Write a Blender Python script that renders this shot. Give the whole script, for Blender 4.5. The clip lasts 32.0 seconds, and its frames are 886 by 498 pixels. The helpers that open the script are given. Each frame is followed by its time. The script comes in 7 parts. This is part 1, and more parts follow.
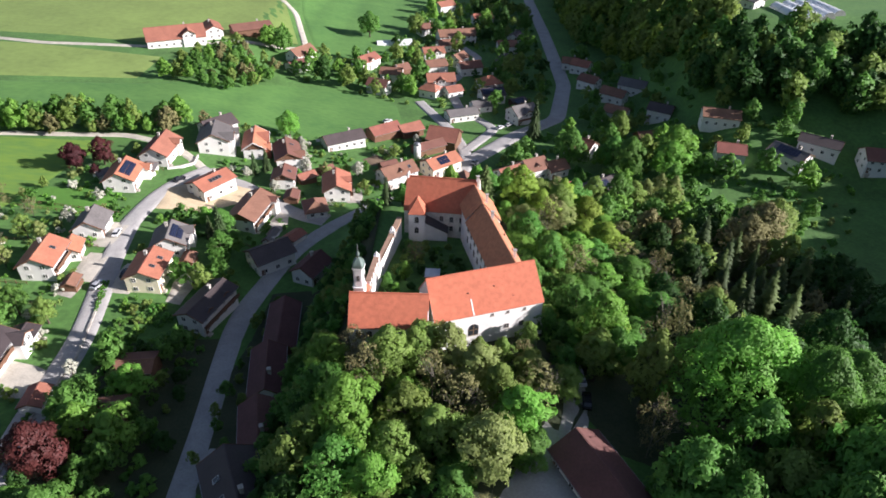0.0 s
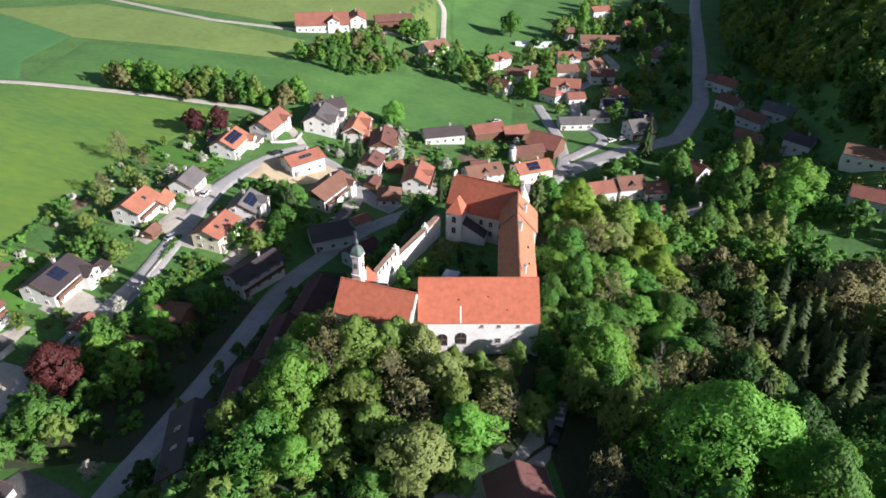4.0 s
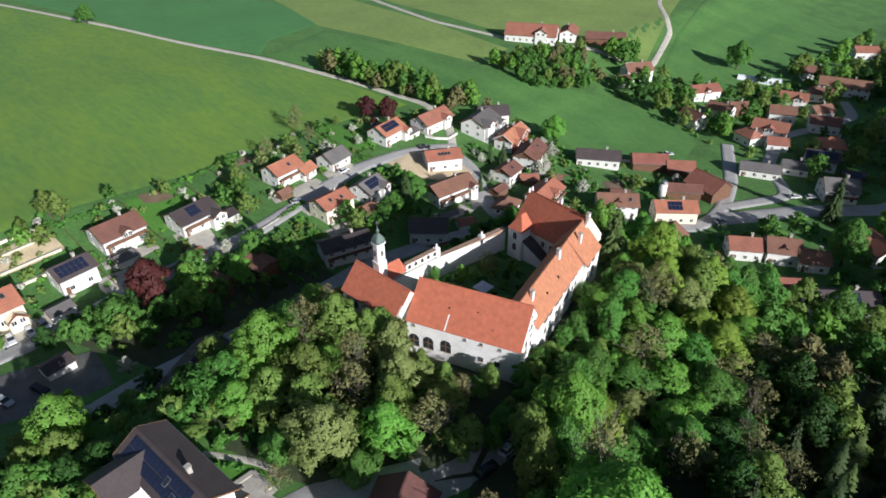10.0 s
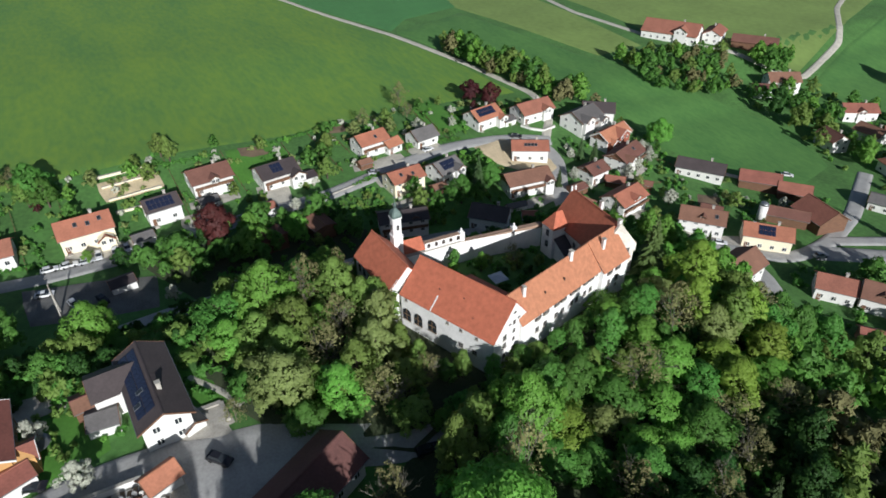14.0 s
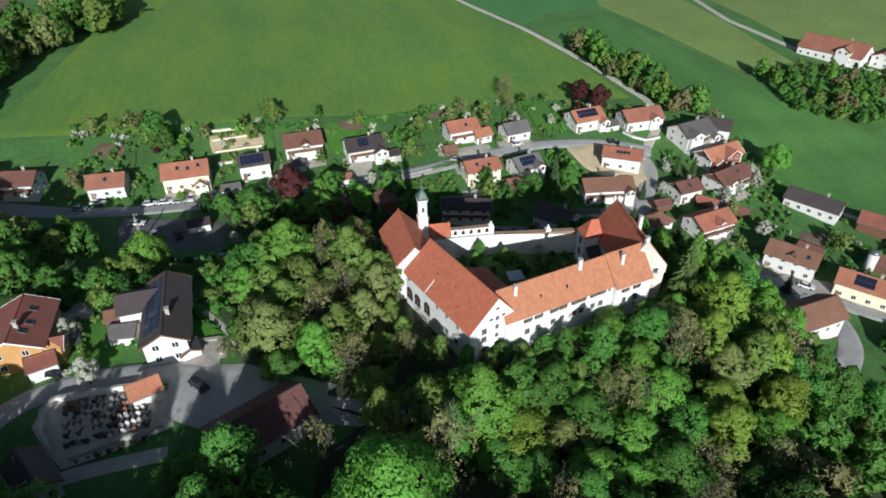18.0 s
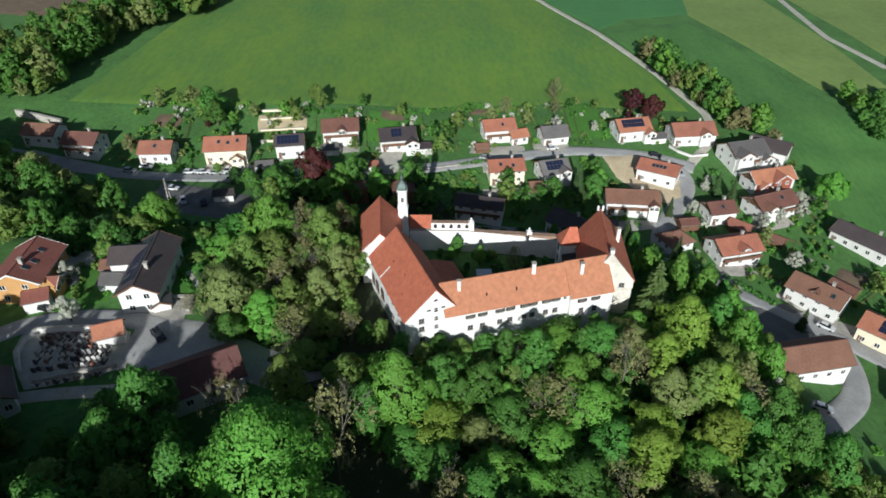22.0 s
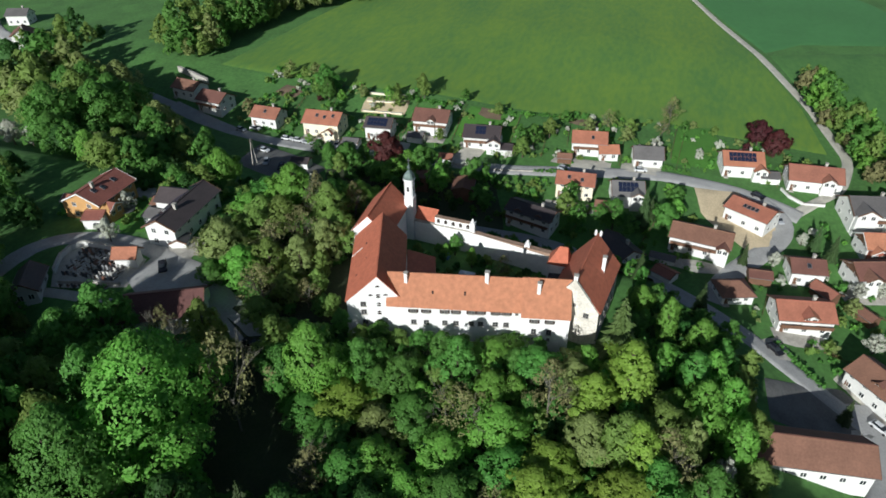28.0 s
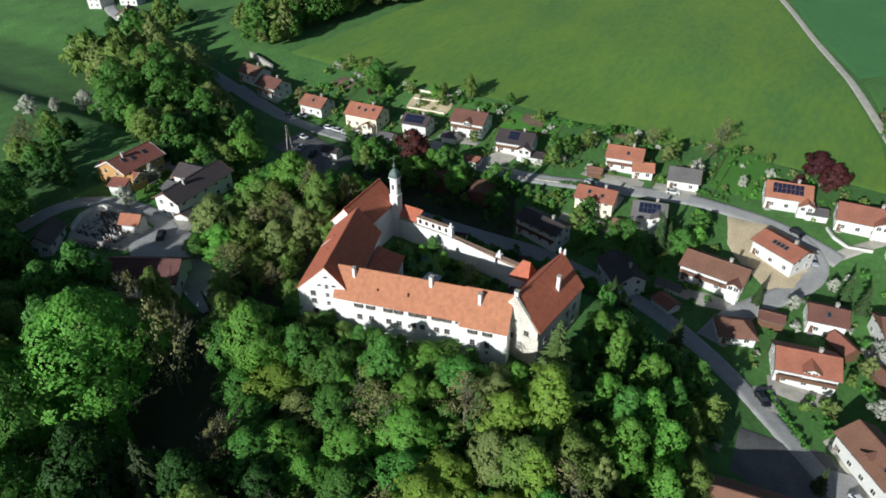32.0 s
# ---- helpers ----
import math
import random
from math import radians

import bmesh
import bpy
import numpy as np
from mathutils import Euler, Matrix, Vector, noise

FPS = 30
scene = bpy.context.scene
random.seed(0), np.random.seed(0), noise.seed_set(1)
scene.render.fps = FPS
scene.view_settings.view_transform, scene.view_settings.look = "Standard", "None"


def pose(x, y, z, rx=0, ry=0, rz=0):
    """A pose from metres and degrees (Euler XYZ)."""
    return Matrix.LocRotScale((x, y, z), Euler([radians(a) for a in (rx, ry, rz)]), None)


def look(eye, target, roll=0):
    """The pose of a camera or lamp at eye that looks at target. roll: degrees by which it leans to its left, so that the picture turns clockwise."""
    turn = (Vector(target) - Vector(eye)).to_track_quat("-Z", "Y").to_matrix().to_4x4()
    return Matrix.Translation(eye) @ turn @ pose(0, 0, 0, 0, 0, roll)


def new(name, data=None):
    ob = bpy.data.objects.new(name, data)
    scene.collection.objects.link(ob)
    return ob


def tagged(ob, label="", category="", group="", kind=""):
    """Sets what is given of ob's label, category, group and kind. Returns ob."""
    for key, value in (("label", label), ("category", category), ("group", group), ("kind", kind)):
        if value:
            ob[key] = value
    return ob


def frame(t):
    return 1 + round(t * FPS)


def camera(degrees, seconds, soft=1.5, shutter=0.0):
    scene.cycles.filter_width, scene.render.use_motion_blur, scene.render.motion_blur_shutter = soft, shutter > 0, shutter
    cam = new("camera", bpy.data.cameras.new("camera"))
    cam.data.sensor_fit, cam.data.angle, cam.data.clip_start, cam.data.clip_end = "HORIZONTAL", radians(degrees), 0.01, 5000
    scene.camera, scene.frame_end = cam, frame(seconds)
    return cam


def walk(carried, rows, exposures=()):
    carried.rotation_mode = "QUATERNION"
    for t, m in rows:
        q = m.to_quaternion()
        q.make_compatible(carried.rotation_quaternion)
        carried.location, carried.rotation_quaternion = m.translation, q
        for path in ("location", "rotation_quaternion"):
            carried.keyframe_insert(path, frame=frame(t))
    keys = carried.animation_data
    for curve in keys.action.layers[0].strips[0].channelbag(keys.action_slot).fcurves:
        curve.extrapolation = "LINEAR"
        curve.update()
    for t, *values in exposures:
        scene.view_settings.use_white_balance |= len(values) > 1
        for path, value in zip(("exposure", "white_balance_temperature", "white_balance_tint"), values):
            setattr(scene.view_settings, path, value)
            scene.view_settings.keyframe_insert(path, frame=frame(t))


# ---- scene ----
# The camera flies an arc round the castle.
cam = camera(70.5, 32.0, soft=1.7)
ROWS = [
    (0, 0.00, 0.00, 100.26, 55.31, -1.49, 3.19),
    (0.5, 3.71, 0.80, 100.03, 55.26, -1.40, 5.13),
    (1, 7.40, 1.63, 99.81, 55.26, -1.33, 7.20),
    (1.5, 11.05, 2.53, 99.60, 55.25, -1.27, 9.35),
    (2, 14.66, 3.52, 99.40, 55.25, -1.14, 11.51),
    (2.5, 18.20, 4.60, 99.23, 55.23, -1.10, 13.72),
    (3, 21.69, 5.80, 99.09, 55.20, -1.05, 15.89),
    (3.5, 25.10, 7.11, 98.98, 55.17, -1.02, 18.03),
    (5.5, 38.47, 12.84, 98.69, 55.21, -0.04, 25.22),
    (6, 41.71, 14.39, 98.62, 55.25, -0.02, 27.29),
    (6.5, 44.84, 16.06, 98.54, 55.31, 0.05, 29.29),
    (7, 47.87, 17.83, 98.43, 55.34, 0.11, 31.35),
    (7.5, 50.82, 19.69, 98.31, 55.36, 0.17, 33.41),
    (8, 53.69, 21.63, 98.18, 55.71, 0.18, 35.72),
    (8.5, 56.50, 23.66, 98.06, 56.16, 0.26, 38.07),
    (9, 59.25, 25.77, 97.96, 56.23, 0.27, 40.32),
    (9.5, 61.93, 27.96, 97.87, 56.25, 0.30, 42.66),
    (10, 64.56, 30.23, 97.80, 56.29, 0.36, 44.81),
    (10.5, 67.14, 32.59, 97.73, 56.30, 0.41, 46.94),
    (11, 69.64, 35.02, 97.67, 56.32, 0.44, 49.14),
    (11.5, 72.08, 37.53, 97.61, 56.34, 0.44, 51.06),
    (12, 74.44, 40.10, 97.54, 56.40, 0.50, 52.91),
    (12.5, 76.70, 42.73, 97.48, 56.41, 0.54, 54.92),
    (13, 78.87, 45.42, 97.43, 55.58, 0.55, 56.99),
    (13.5, 80.92, 48.18, 97.38, 55.42, 0.58, 58.92),
    (14, 82.83, 51.03, 97.35, 55.41, 0.54, 60.93),
    (14.5, 84.60, 53.96, 97.33, 55.39, 0.57, 63.06),
    (16.5, 91.09, 66.06, 97.29, 55.22, 0.48, 71.17),
    (17, 92.58, 69.16, 97.28, 55.17, 0.48, 73.21),
    (17.5, 93.94, 72.33, 97.26, 55.12, 0.45, 75.31),
    (18, 95.19, 75.56, 97.24, 55.02, 0.46, 77.46),
    (18.5, 96.34, 78.83, 97.23, 54.99, 0.49, 79.49),
    (19, 97.41, 82.14, 97.23, 54.93, 0.46, 81.32),
    (19.5, 98.39, 85.50, 97.23, 54.91, 0.47, 83.13),
    (20, 99.27, 88.89, 97.23, 54.95, 0.44, 84.76),
    (20.5, 100.03, 92.32, 97.22, 54.98, 0.47, 85.93),
    (21, 100.67, 95.78, 97.20, 54.99, 0.44, 86.77),
    (21.5, 101.18, 99.25, 97.16, 55.02, 0.41, 87.65),
    (22, 101.55, 102.75, 97.10, 55.08, 0.38, 88.75),
    (22.5, 101.78, 106.26, 97.03, 55.07, 0.34, 90.13),
    (23, 101.86, 109.79, 96.95, 55.09, 0.35, 91.74),
    (23.5, 101.81, 113.34, 96.87, 55.12, 0.34, 93.72),
    (24, 101.61, 116.88, 96.77, 55.15, 0.34, 95.73),
    (24.5, 101.27, 120.41, 96.67, 55.18, 0.34, 97.75),
    (25, 100.79, 123.92, 96.56, 55.21, 0.33, 99.90),
    (25.5, 100.16, 127.42, 96.45, 55.20, 0.34, 101.91),
    (27.5, 97.05, 141.30, 96.04, 55.35, 0.67, 108.19),
    (28, 96.13, 144.72, 95.98, 55.39, 0.66, 109.02),
    (28.5, 95.06, 148.09, 95.96, 55.39, 0.68, 109.74),
    (29, 93.85, 151.41, 95.99, 55.38, 0.61, 110.44),
    (29.5, 92.51, 154.69, 96.05, 55.34, 0.57, 111.36),
    (30, 91.03, 157.93, 96.14, 55.35, 0.50, 112.55),
    (30.5, 89.45, 161.14, 96.26, 55.33, 0.46, 114.27),
    (31, 87.78, 164.34, 96.40, 55.33, 0.44, 116.37),
    (31.5, 86.04, 167.53, 96.55, 55.32, 0.47, 118.52),
    (32, 84.27, 170.71, 96.70, 55.37, 0.54, 120.49),
]
walk(cam, [(t, pose(x, y, z, rx, ry, rz)) for t, x, y, z, rx, ry, rz in ROWS], [(0, 1.15, 6400, 20), (6, 0.8, 6250, 16), (9, 0.6, 6150, 13), (13, 0.28, 6080, 9), (19, 0.23, 6030, 6), (23, 0.2, 6030, 5), (32, 0.18, 6030, 5)])

# ---- light ----
SUN_ELEVATION, SUN_TURN = 22.0, -6.0  # degrees up, and from +x towards +y
world = bpy.data.worlds.new("world")
scene.world = world
world.use_nodes = True
sky = world.node_tree.nodes.new("ShaderNodeTexSky")
sky.sky_type, sky.sun_disc = "NISHITA", False
sky.sun_elevation, sky.sun_rotation = radians(SUN_ELEVATION), radians(90 - SUN_TURN)
back = world.node_tree.nodes["Background"]
world.node_tree.links.new(sky.outputs["Color"], back.inputs["Color"])
back.inputs["Strength"].default_value = 0.05
sun = bpy.data.lights.new("sun", "SUN")
sun.energy, sun.angle, sun.color = 4.8, radians(0.6), (1.0, 0.965, 0.92)
sun_ob = new("sun", sun)
reach = math.cos(radians(SUN_ELEVATION))
sun_ob.matrix_world = look((0, 0, 0), (-reach * math.cos(radians(SUN_TURN)), -reach * math.sin(radians(SUN_TURN)), -math.sin(radians(SUN_ELEVATION))))


# ---- materials ----
def material(name, colour, rough=0.8, vary=0.25, scale=1.0, bump=0.0, bump_scale=8.0, metal=0.0, second=None, each=0.0, translucent=0.0, stretch=(1, 1, 1)):
    """A surface with two scales of variation towards a second colour, a bump, and a change from object to object."""
    m = bpy.data.materials.new(name)
    m.use_nodes = True
    nodes, links = m.node_tree.nodes, m.node_tree.links
    b = nodes["Principled BSDF"]
    b.inputs["Roughness"].default_value, b.inputs["Metallic"].default_value = rough, metal
    place = nodes.new("ShaderNodeTexCoord")
    fit = nodes.new("ShaderNodeMapping")
    fit.inputs["Scale"].default_value = stretch
    links.new(place.outputs["Object"], fit.inputs["Vector"])
    coarse, fine = nodes.new("ShaderNodeTexNoise"), nodes.new("ShaderNodeTexNoise")
    coarse.inputs["Scale"].default_value, fine.inputs["Scale"].default_value = 0.35 * scale, 3.1 * scale
    coarse.inputs["Detail"].default_value, fine.inputs["Detail"].default_value = 4, 6
    for n in (coarse, fine):
        links.new(fit.outputs["Vector"], n.inputs["Vector"])
    add = nodes.new("ShaderNodeMath")
    add.operation = "ADD"
    links.new(coarse.outputs["Fac"], add.inputs[0])
    links.new(fine.outputs["Fac"], add.inputs[1])
    ramp = nodes.new("ShaderNodeMapRange")
    ramp.inputs["From Min"].default_value, ramp.inputs["From Max"].default_value = 0.72, 1.28
    links.new(add.outputs[0], ramp.inputs["Value"])
    mix = nodes.new("ShaderNodeMix")
    mix.data_type = "RGBA"
    dark = second or tuple(c * (1 - vary) for c in colour)
    light = tuple(min(1, c * (1 + 0.5 * vary)) for c in colour)
    mix.inputs["A"].default_value, mix.inputs["B"].default_value = (*dark, 1), (*light, 1)
    links.new(ramp.outputs["Result"], mix.inputs["Factor"])
    out = mix.outputs["Result"]
    if each:
        info, hue = nodes.new("ShaderNodeObjectInfo"), nodes.new("ShaderNodeHueSaturation")
        for socket, low, high in (("Value", 1 - each, 1 + each), ("Hue", 0.5 - 0.06 * each, 0.5 + 0.06 * each)):
            span = nodes.new("ShaderNodeMapRange")
            span.inputs["To Min"].default_value, span.inputs["To Max"].default_value = low, high
            links.new(info.outputs["Random"], span.inputs["Value"])
            links.new(span.outputs["Result"], hue.inputs[socket])
        links.new(out, hue.inputs["Color"])
        out = hue.outputs["Color"]
    links.new(out, b.inputs["Base Color"])
    if bump:
        rise, shape = nodes.new("ShaderNodeBump"), nodes.new("ShaderNodeTexNoise")
        shape.inputs["Scale"].default_value = bump_scale
        links.new(fit.outputs["Vector"], shape.inputs["Vector"])
        rise.inputs["Strength"].default_value, rise.inputs["Distance"].default_value = bump, 0.1
        links.new(shape.outputs["Fac"], rise.inputs["Height"])
        links.new(rise.outputs["Normal"], b.inputs["Normal"])
    if translucent:
        b.inputs["Specular IOR Level"].default_value = 0.25
        thin, both = nodes.new("ShaderNodeBsdfTranslucent"), nodes.new("ShaderNodeMixShader")
        links.new(out, thin.inputs["Color"])
        both.inputs["Fac"].default_value = translucent
        links.new(b.outputs["BSDF"], both.inputs[1])
        links.new(thin.outputs["BSDF"], both.inputs[2])
        links.new(both.outputs["Shader"], nodes["Material Output"].inputs["Surface"])
    return m


TILE = {
    "orange": material("tile_orange", (0.39, 0.15, 0.09), 0.85, 0.24, 0.7, 0.25, 5.0, each=0.12),
    "red": material("tile_red", (0.28, 0.105, 0.073), 0.85, 0.24, 0.7, 0.25, 5.0, each=0.15),
    "brown": material("tile_brown", (0.20, 0.095, 0.065), 0.85, 0.24, 0.7, 0.25, 5.0, each=0.2),
    "dark": material("tile_dark", (0.065, 0.05, 0.05), 0.7, 0.24, 0.7, 0.25, 5.0, each=0.2),
    # dark red tile, darkened further for roofs that stand in deep shade
    "maroon": material("tile_shaded_maroon", (0.13, 0.055, 0.048), 0.85, 0.24, 0.7, 0.25, 5.0, each=0.2),
    "grey": material("tile_grey", (0.14, 0.13, 0.125), 0.75, 0.24, 0.7, 0.25, 5.0, each=0.2),
}
CASTLE_TILE = material("castle_tile", (0.475, 0.14, 0.076), 0.85, 0.24, 3.2, 0.3, 9.0)
CASTLE_OLD_TILE = material("castle_old_tile", (0.46, 0.192, 0.102), 0.85, 0.27, 3.2, 0.3, 9.0)
COPING = material("coping_tile", (0.33, 0.215, 0.15), 0.9, 0.3, 2.0, 0.3, 6.0)
PLASTER = material("plaster", (0.70, 0.685, 0.65), 0.9, 0.10, 1.0, 0.1, 10.0, each=0.05)
RED_WOOD = material("red_wood", (0.30, 0.085, 0.05), 0.8, 0.3, 2.0, 0.3, 12.0, stretch=(1, 1, 6))
CREAM = material("cream_plaster", (0.78, 0.70, 0.52), 0.9, 0.10, 1.0, 0.1, 10.0)
OCHRE = material("ochre_plaster", (0.52, 0.29, 0.11), 0.9, 0.12, 1.0, 0.1, 10.0)
OLD_PLASTER = material("old_plaster", (0.77, 0.755, 0.73), 0.92, 0.16, 1.3, 0.2, 6.0)
WEATHERED = material("weathered_plaster", (0.68, 0.64, 0.56), 0.95, 0.3, 0.9, 0.4, 3.0, second=(0.44, 0.40, 0.34))
WOOD = material("brown_wood", (0.16, 0.08, 0.045), 0.8, 0.4, 2.0, 0.3, 12.0, stretch=(1, 1, 6))
STONE = material("stone", (0.42, 0.39, 0.34), 0.9, 0.3, 2.0, 0.5, 5.0)
METAL = material("dull_metal", (0.35, 0.36, 0.37), 0.45, 0.2, 2.0, metal=0.8)
COPPER = material("tower_copper", (0.13, 0.18, 0.16), 0.6, 0.3, 2.0, metal=0.2)
GLASS = material("dark_glass", (0.03, 0.035, 0.04), 0.12, 0.2)
SOLAR = material("solar_panel", (0.018, 0.024, 0.05), 0.2, 0.3, 1.0)
FRAME_WHITE = material("window_paint", (0.75, 0.74, 0.70), 0.5, 0.08)
ASPHALT = material("asphalt", (0.36, 0.352, 0.338), 0.9, 0.2, 0.7, 0.3, 20.0)
# the same asphalt with shade put into its colour, for the two yards
SHADED_ASPHALT = material("shaded_asphalt", (0.15, 0.147, 0.14), 0.9, 0.3, 0.7, 0.3, 20.0)
GRAVEL = material("gravel", (0.47, 0.44, 0.37), 0.95, 0.25, 1.0, 0.5, 12.0)
SAND = material("sand", (0.56, 0.45, 0.29), 0.95, 0.25, 0.6, 0.5, 4.0)
BARK = material("bark", (0.10, 0.075, 0.055), 0.95, 0.4, 3.0, 0.8, 6.0)
LEAF = {
    "fresh": material("leaf_fresh", (0.22, 0.45, 0.08), 0.6, 0.3, 1.2, each=0.18, translucent=0.5),
    "green": material("leaf_green", (0.145, 0.335, 0.068), 0.6, 0.35, 1.2, each=0.18, translucent=0.5),
    "olive": material("leaf_olive", (0.245, 0.365, 0.088), 0.65, 0.28, 1.2, each=0.18, translucent=0.5),
    "lime": material("leaf_lime", (0.30, 0.44, 0.075), 0.6, 0.3, 1.2, each=0.15, translucent=0.5),
    # a darker green that also carries the shade of the dim stands
    "deep": material("leaf_deep_shade", (0.055, 0.15, 0.032), 0.6, 0.35, 1.2, each=0.18, translucent=0.45),
    "willow": material("leaf_willow", (0.31, 0.38, 0.13), 0.65, 0.3, 1.2, each=0.1, translucent=0.5),
    "brown": material("leaf_bud", (0.21, 0.205, 0.085), 0.8, 0.35, 1.2, each=0.2, translucent=0.2),
    "copper": material("leaf_copper", (0.085, 0.022, 0.022), 0.6, 0.4, 1.2, each=0.2, translucent=0.2),
    "blossom": material("blossom", (0.55, 0.56, 0.46), 0.7, 0.35, 1.5, each=0.1, translucent=0.3),
    "fir": material("pale_needle", (0.10, 0.155, 0.042), 0.7, 0.4, 1.2, each=0.1, translucent=0.2),
    "spruce": material("needle", (0.048, 0.085, 0.026), 0.7, 0.4, 1.2, each=0.25, translucent=0.15),
}


GRASS = material("grass", (0.07, 0.175, 0.036), 0.95, 0.35, 0.25, 0.6, 3.0)
MEADOW = material("meadow", (0.074, 0.178, 0.036), 0.95, 0.25, 0.2, 0.5, 3.0, second=(0.05, 0.145, 0.03), stretch=(0.5, 1, 1))
DANDELION = material("meadow_with_dandelions", (0.125, 0.215, 0.024), 0.95, 0.25, 0.16, 0.5, 3.0, second=(0.076, 0.18, 0.034), stretch=(0.35, 1, 1))
CROP = material("young_crop", (0.058, 0.19, 0.05), 0.95, 0.15, 0.1, 0.5, 6.0)
HAY = material("pale_meadow", (0.17, 0.25, 0.06), 0.95, 0.2, 0.1, 0.5, 3.0)
LAWN = material("mown_lawn", (0.07, 0.20, 0.022), 0.95, 0.2, 0.5, 0.4, 6.0)
SOIL = material("soil", (0.17, 0.12, 0.075), 0.95, 0.35, 0.8, 0.6, 4.0)


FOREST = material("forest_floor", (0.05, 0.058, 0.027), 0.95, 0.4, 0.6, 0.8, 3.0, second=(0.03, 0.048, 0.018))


# ---- building blocks ----
class Form:
    """Points and faces of one mesh."""

    def __init__(self):
        self.v, self.f = [], []

    def add(self, points, faces):
        n = len(self.v)
        self.v += [tuple(p) for p in points]
        self.f += [tuple(i + n for i in face) for face in faces]
        return self

    def box(self, x0, y0, z0, x1, y1, z1):
        p = [(x, y, z) for z in (z0, z1) for x, y in ((x0, y0), (x1, y0), (x1, y1), (x0, y1))]
        return self.add(p, BOX)

    def hexa(self, low, high):
        """A solid between two rings of points, low and high, of the same length."""
        k = len(low)
        sides = [(i, (i + 1) % k, k + (i + 1) % k, k + i) for i in range(k)]
        return self.add([*low, *high], [tuple(range(k - 1, -1, -1)), tuple(range(k, 2 * k)), *sides])

    def turned(self, profile, n=12, x=0.0, y=0.0):
        """A body turned round the z axis from rows of radius and height."""
        rings = [[(x + r * math.cos(2 * math.pi * k / n), y + r * math.sin(2 * math.pi * k / n), z) for k in range(n)] for r, z in profile]
        faces = [(a * n + k, a * n + (k + 1) % n, (a + 1) * n + (k + 1) % n, (a + 1) * n + k) for a in range(len(profile) - 1) for k in range(n)]
        return self.add([p for ring in rings for p in ring], faces + [tuple(range(n - 1, -1, -1)), tuple((len(profile) - 1) * n + k for k in range(n))])

    def mesh(self, name, mat, smooth=False):
        me = bpy.data.meshes.new(name)
        me.from_pydata(self.v, [], self.f)
        me.materials.append(mat)
        if smooth:
            me.polygons.foreach_set("use_smooth", [True] * len(me.polygons))
        return me


BOX = [(3, 2, 1, 0), (4, 5, 6, 7), (0, 1, 5, 4), (1, 2, 6, 5), (2, 3, 7, 6), (3, 0, 4, 7)]


def part(name, form, mat, parent, label="", m=None, smooth=False):
    """One mesh under a thing or under a part. form is a Form or a mesh already made."""
    data = form if isinstance(form, bpy.types.Mesh) else form.mesh(name, mat, smooth)
    ob = new(name, data)
    ob.parent = parent
    if m is not None:
        ob.matrix_local = m
    return tagged(ob, label)


def thing(name, m, label, category, group="", kind=""):
    ob = new(name)
    ob.empty_display_size = 0.5
    ob.matrix_world = m
    return tagged(ob, label, category, group, kind)


# ---- ground ----
XS = [-400, -220, -125, -100, -80, -52, -38, -23, 17, 27, 45, 80, 110, 140, 300]
YS = [-100, 0, 50, 110, 150, 172, 200, 310]
# the last column is an unseen eastern ridge, raised to shade the valley
ZS = [
    [20, 18, 14, 10, 6, 8, 10, 15, 15, 12, 6, 2, 1, 0, 60],
    [18, 14, 10, 7, 3, 6, 8, 15, 15.5, 14, 10, 2, 0, -2, 72],
    [16, 12, 8.5, 3, 1.3, 3, 4, 15, 15, 13.5, 9, 1, -1.5, -4, 84],
    [14, 9, 2, -0.3, -1.5, -6.5, -5.5, 12.6, 13, 8.5, 6, -1, -3.5, -6, 86],
    [12, 7, 0, -1.3, -3.2, -7.5, -7, 11.5, 11, 6, 3, -3, -5, -7, 52],
    [10, 5, -1, -2.5, -5.5, -7.5, -8, -7, -4, -5, -6, -8, -8, -8, 34],
    [9, 4, -1.5, -3, -6.5, -10, -11, -12, -12.5, -12.5, -12, -10, -9.5, -9, 32],
    [6, 3, -1, -8, -12, -15, -16, -16, -16, -16, -16, -13, 22, 27, 36],
]


def cell(table, v):
    """The index and the softened fraction of v in a rising table."""
    for n in range(len(table) - 1):
        if v < table[n + 1]:
            break
    f = min(max((v - table[n]) / (table[n + 1] - table[n]), 0.0), 1.0)
    return n, 0.5 * f + 0.5 * f * f * (3 - 2 * f)


def ground_z(x, y):
    i, u = cell(XS, x)
    j, w = cell(YS, y)
    low = ZS[j][i] * (1 - u) + ZS[j][i + 1] * u
    high = ZS[j + 1][i] * (1 - u) + ZS[j + 1][i + 1] * u
    return low * (1 - w) + high * w


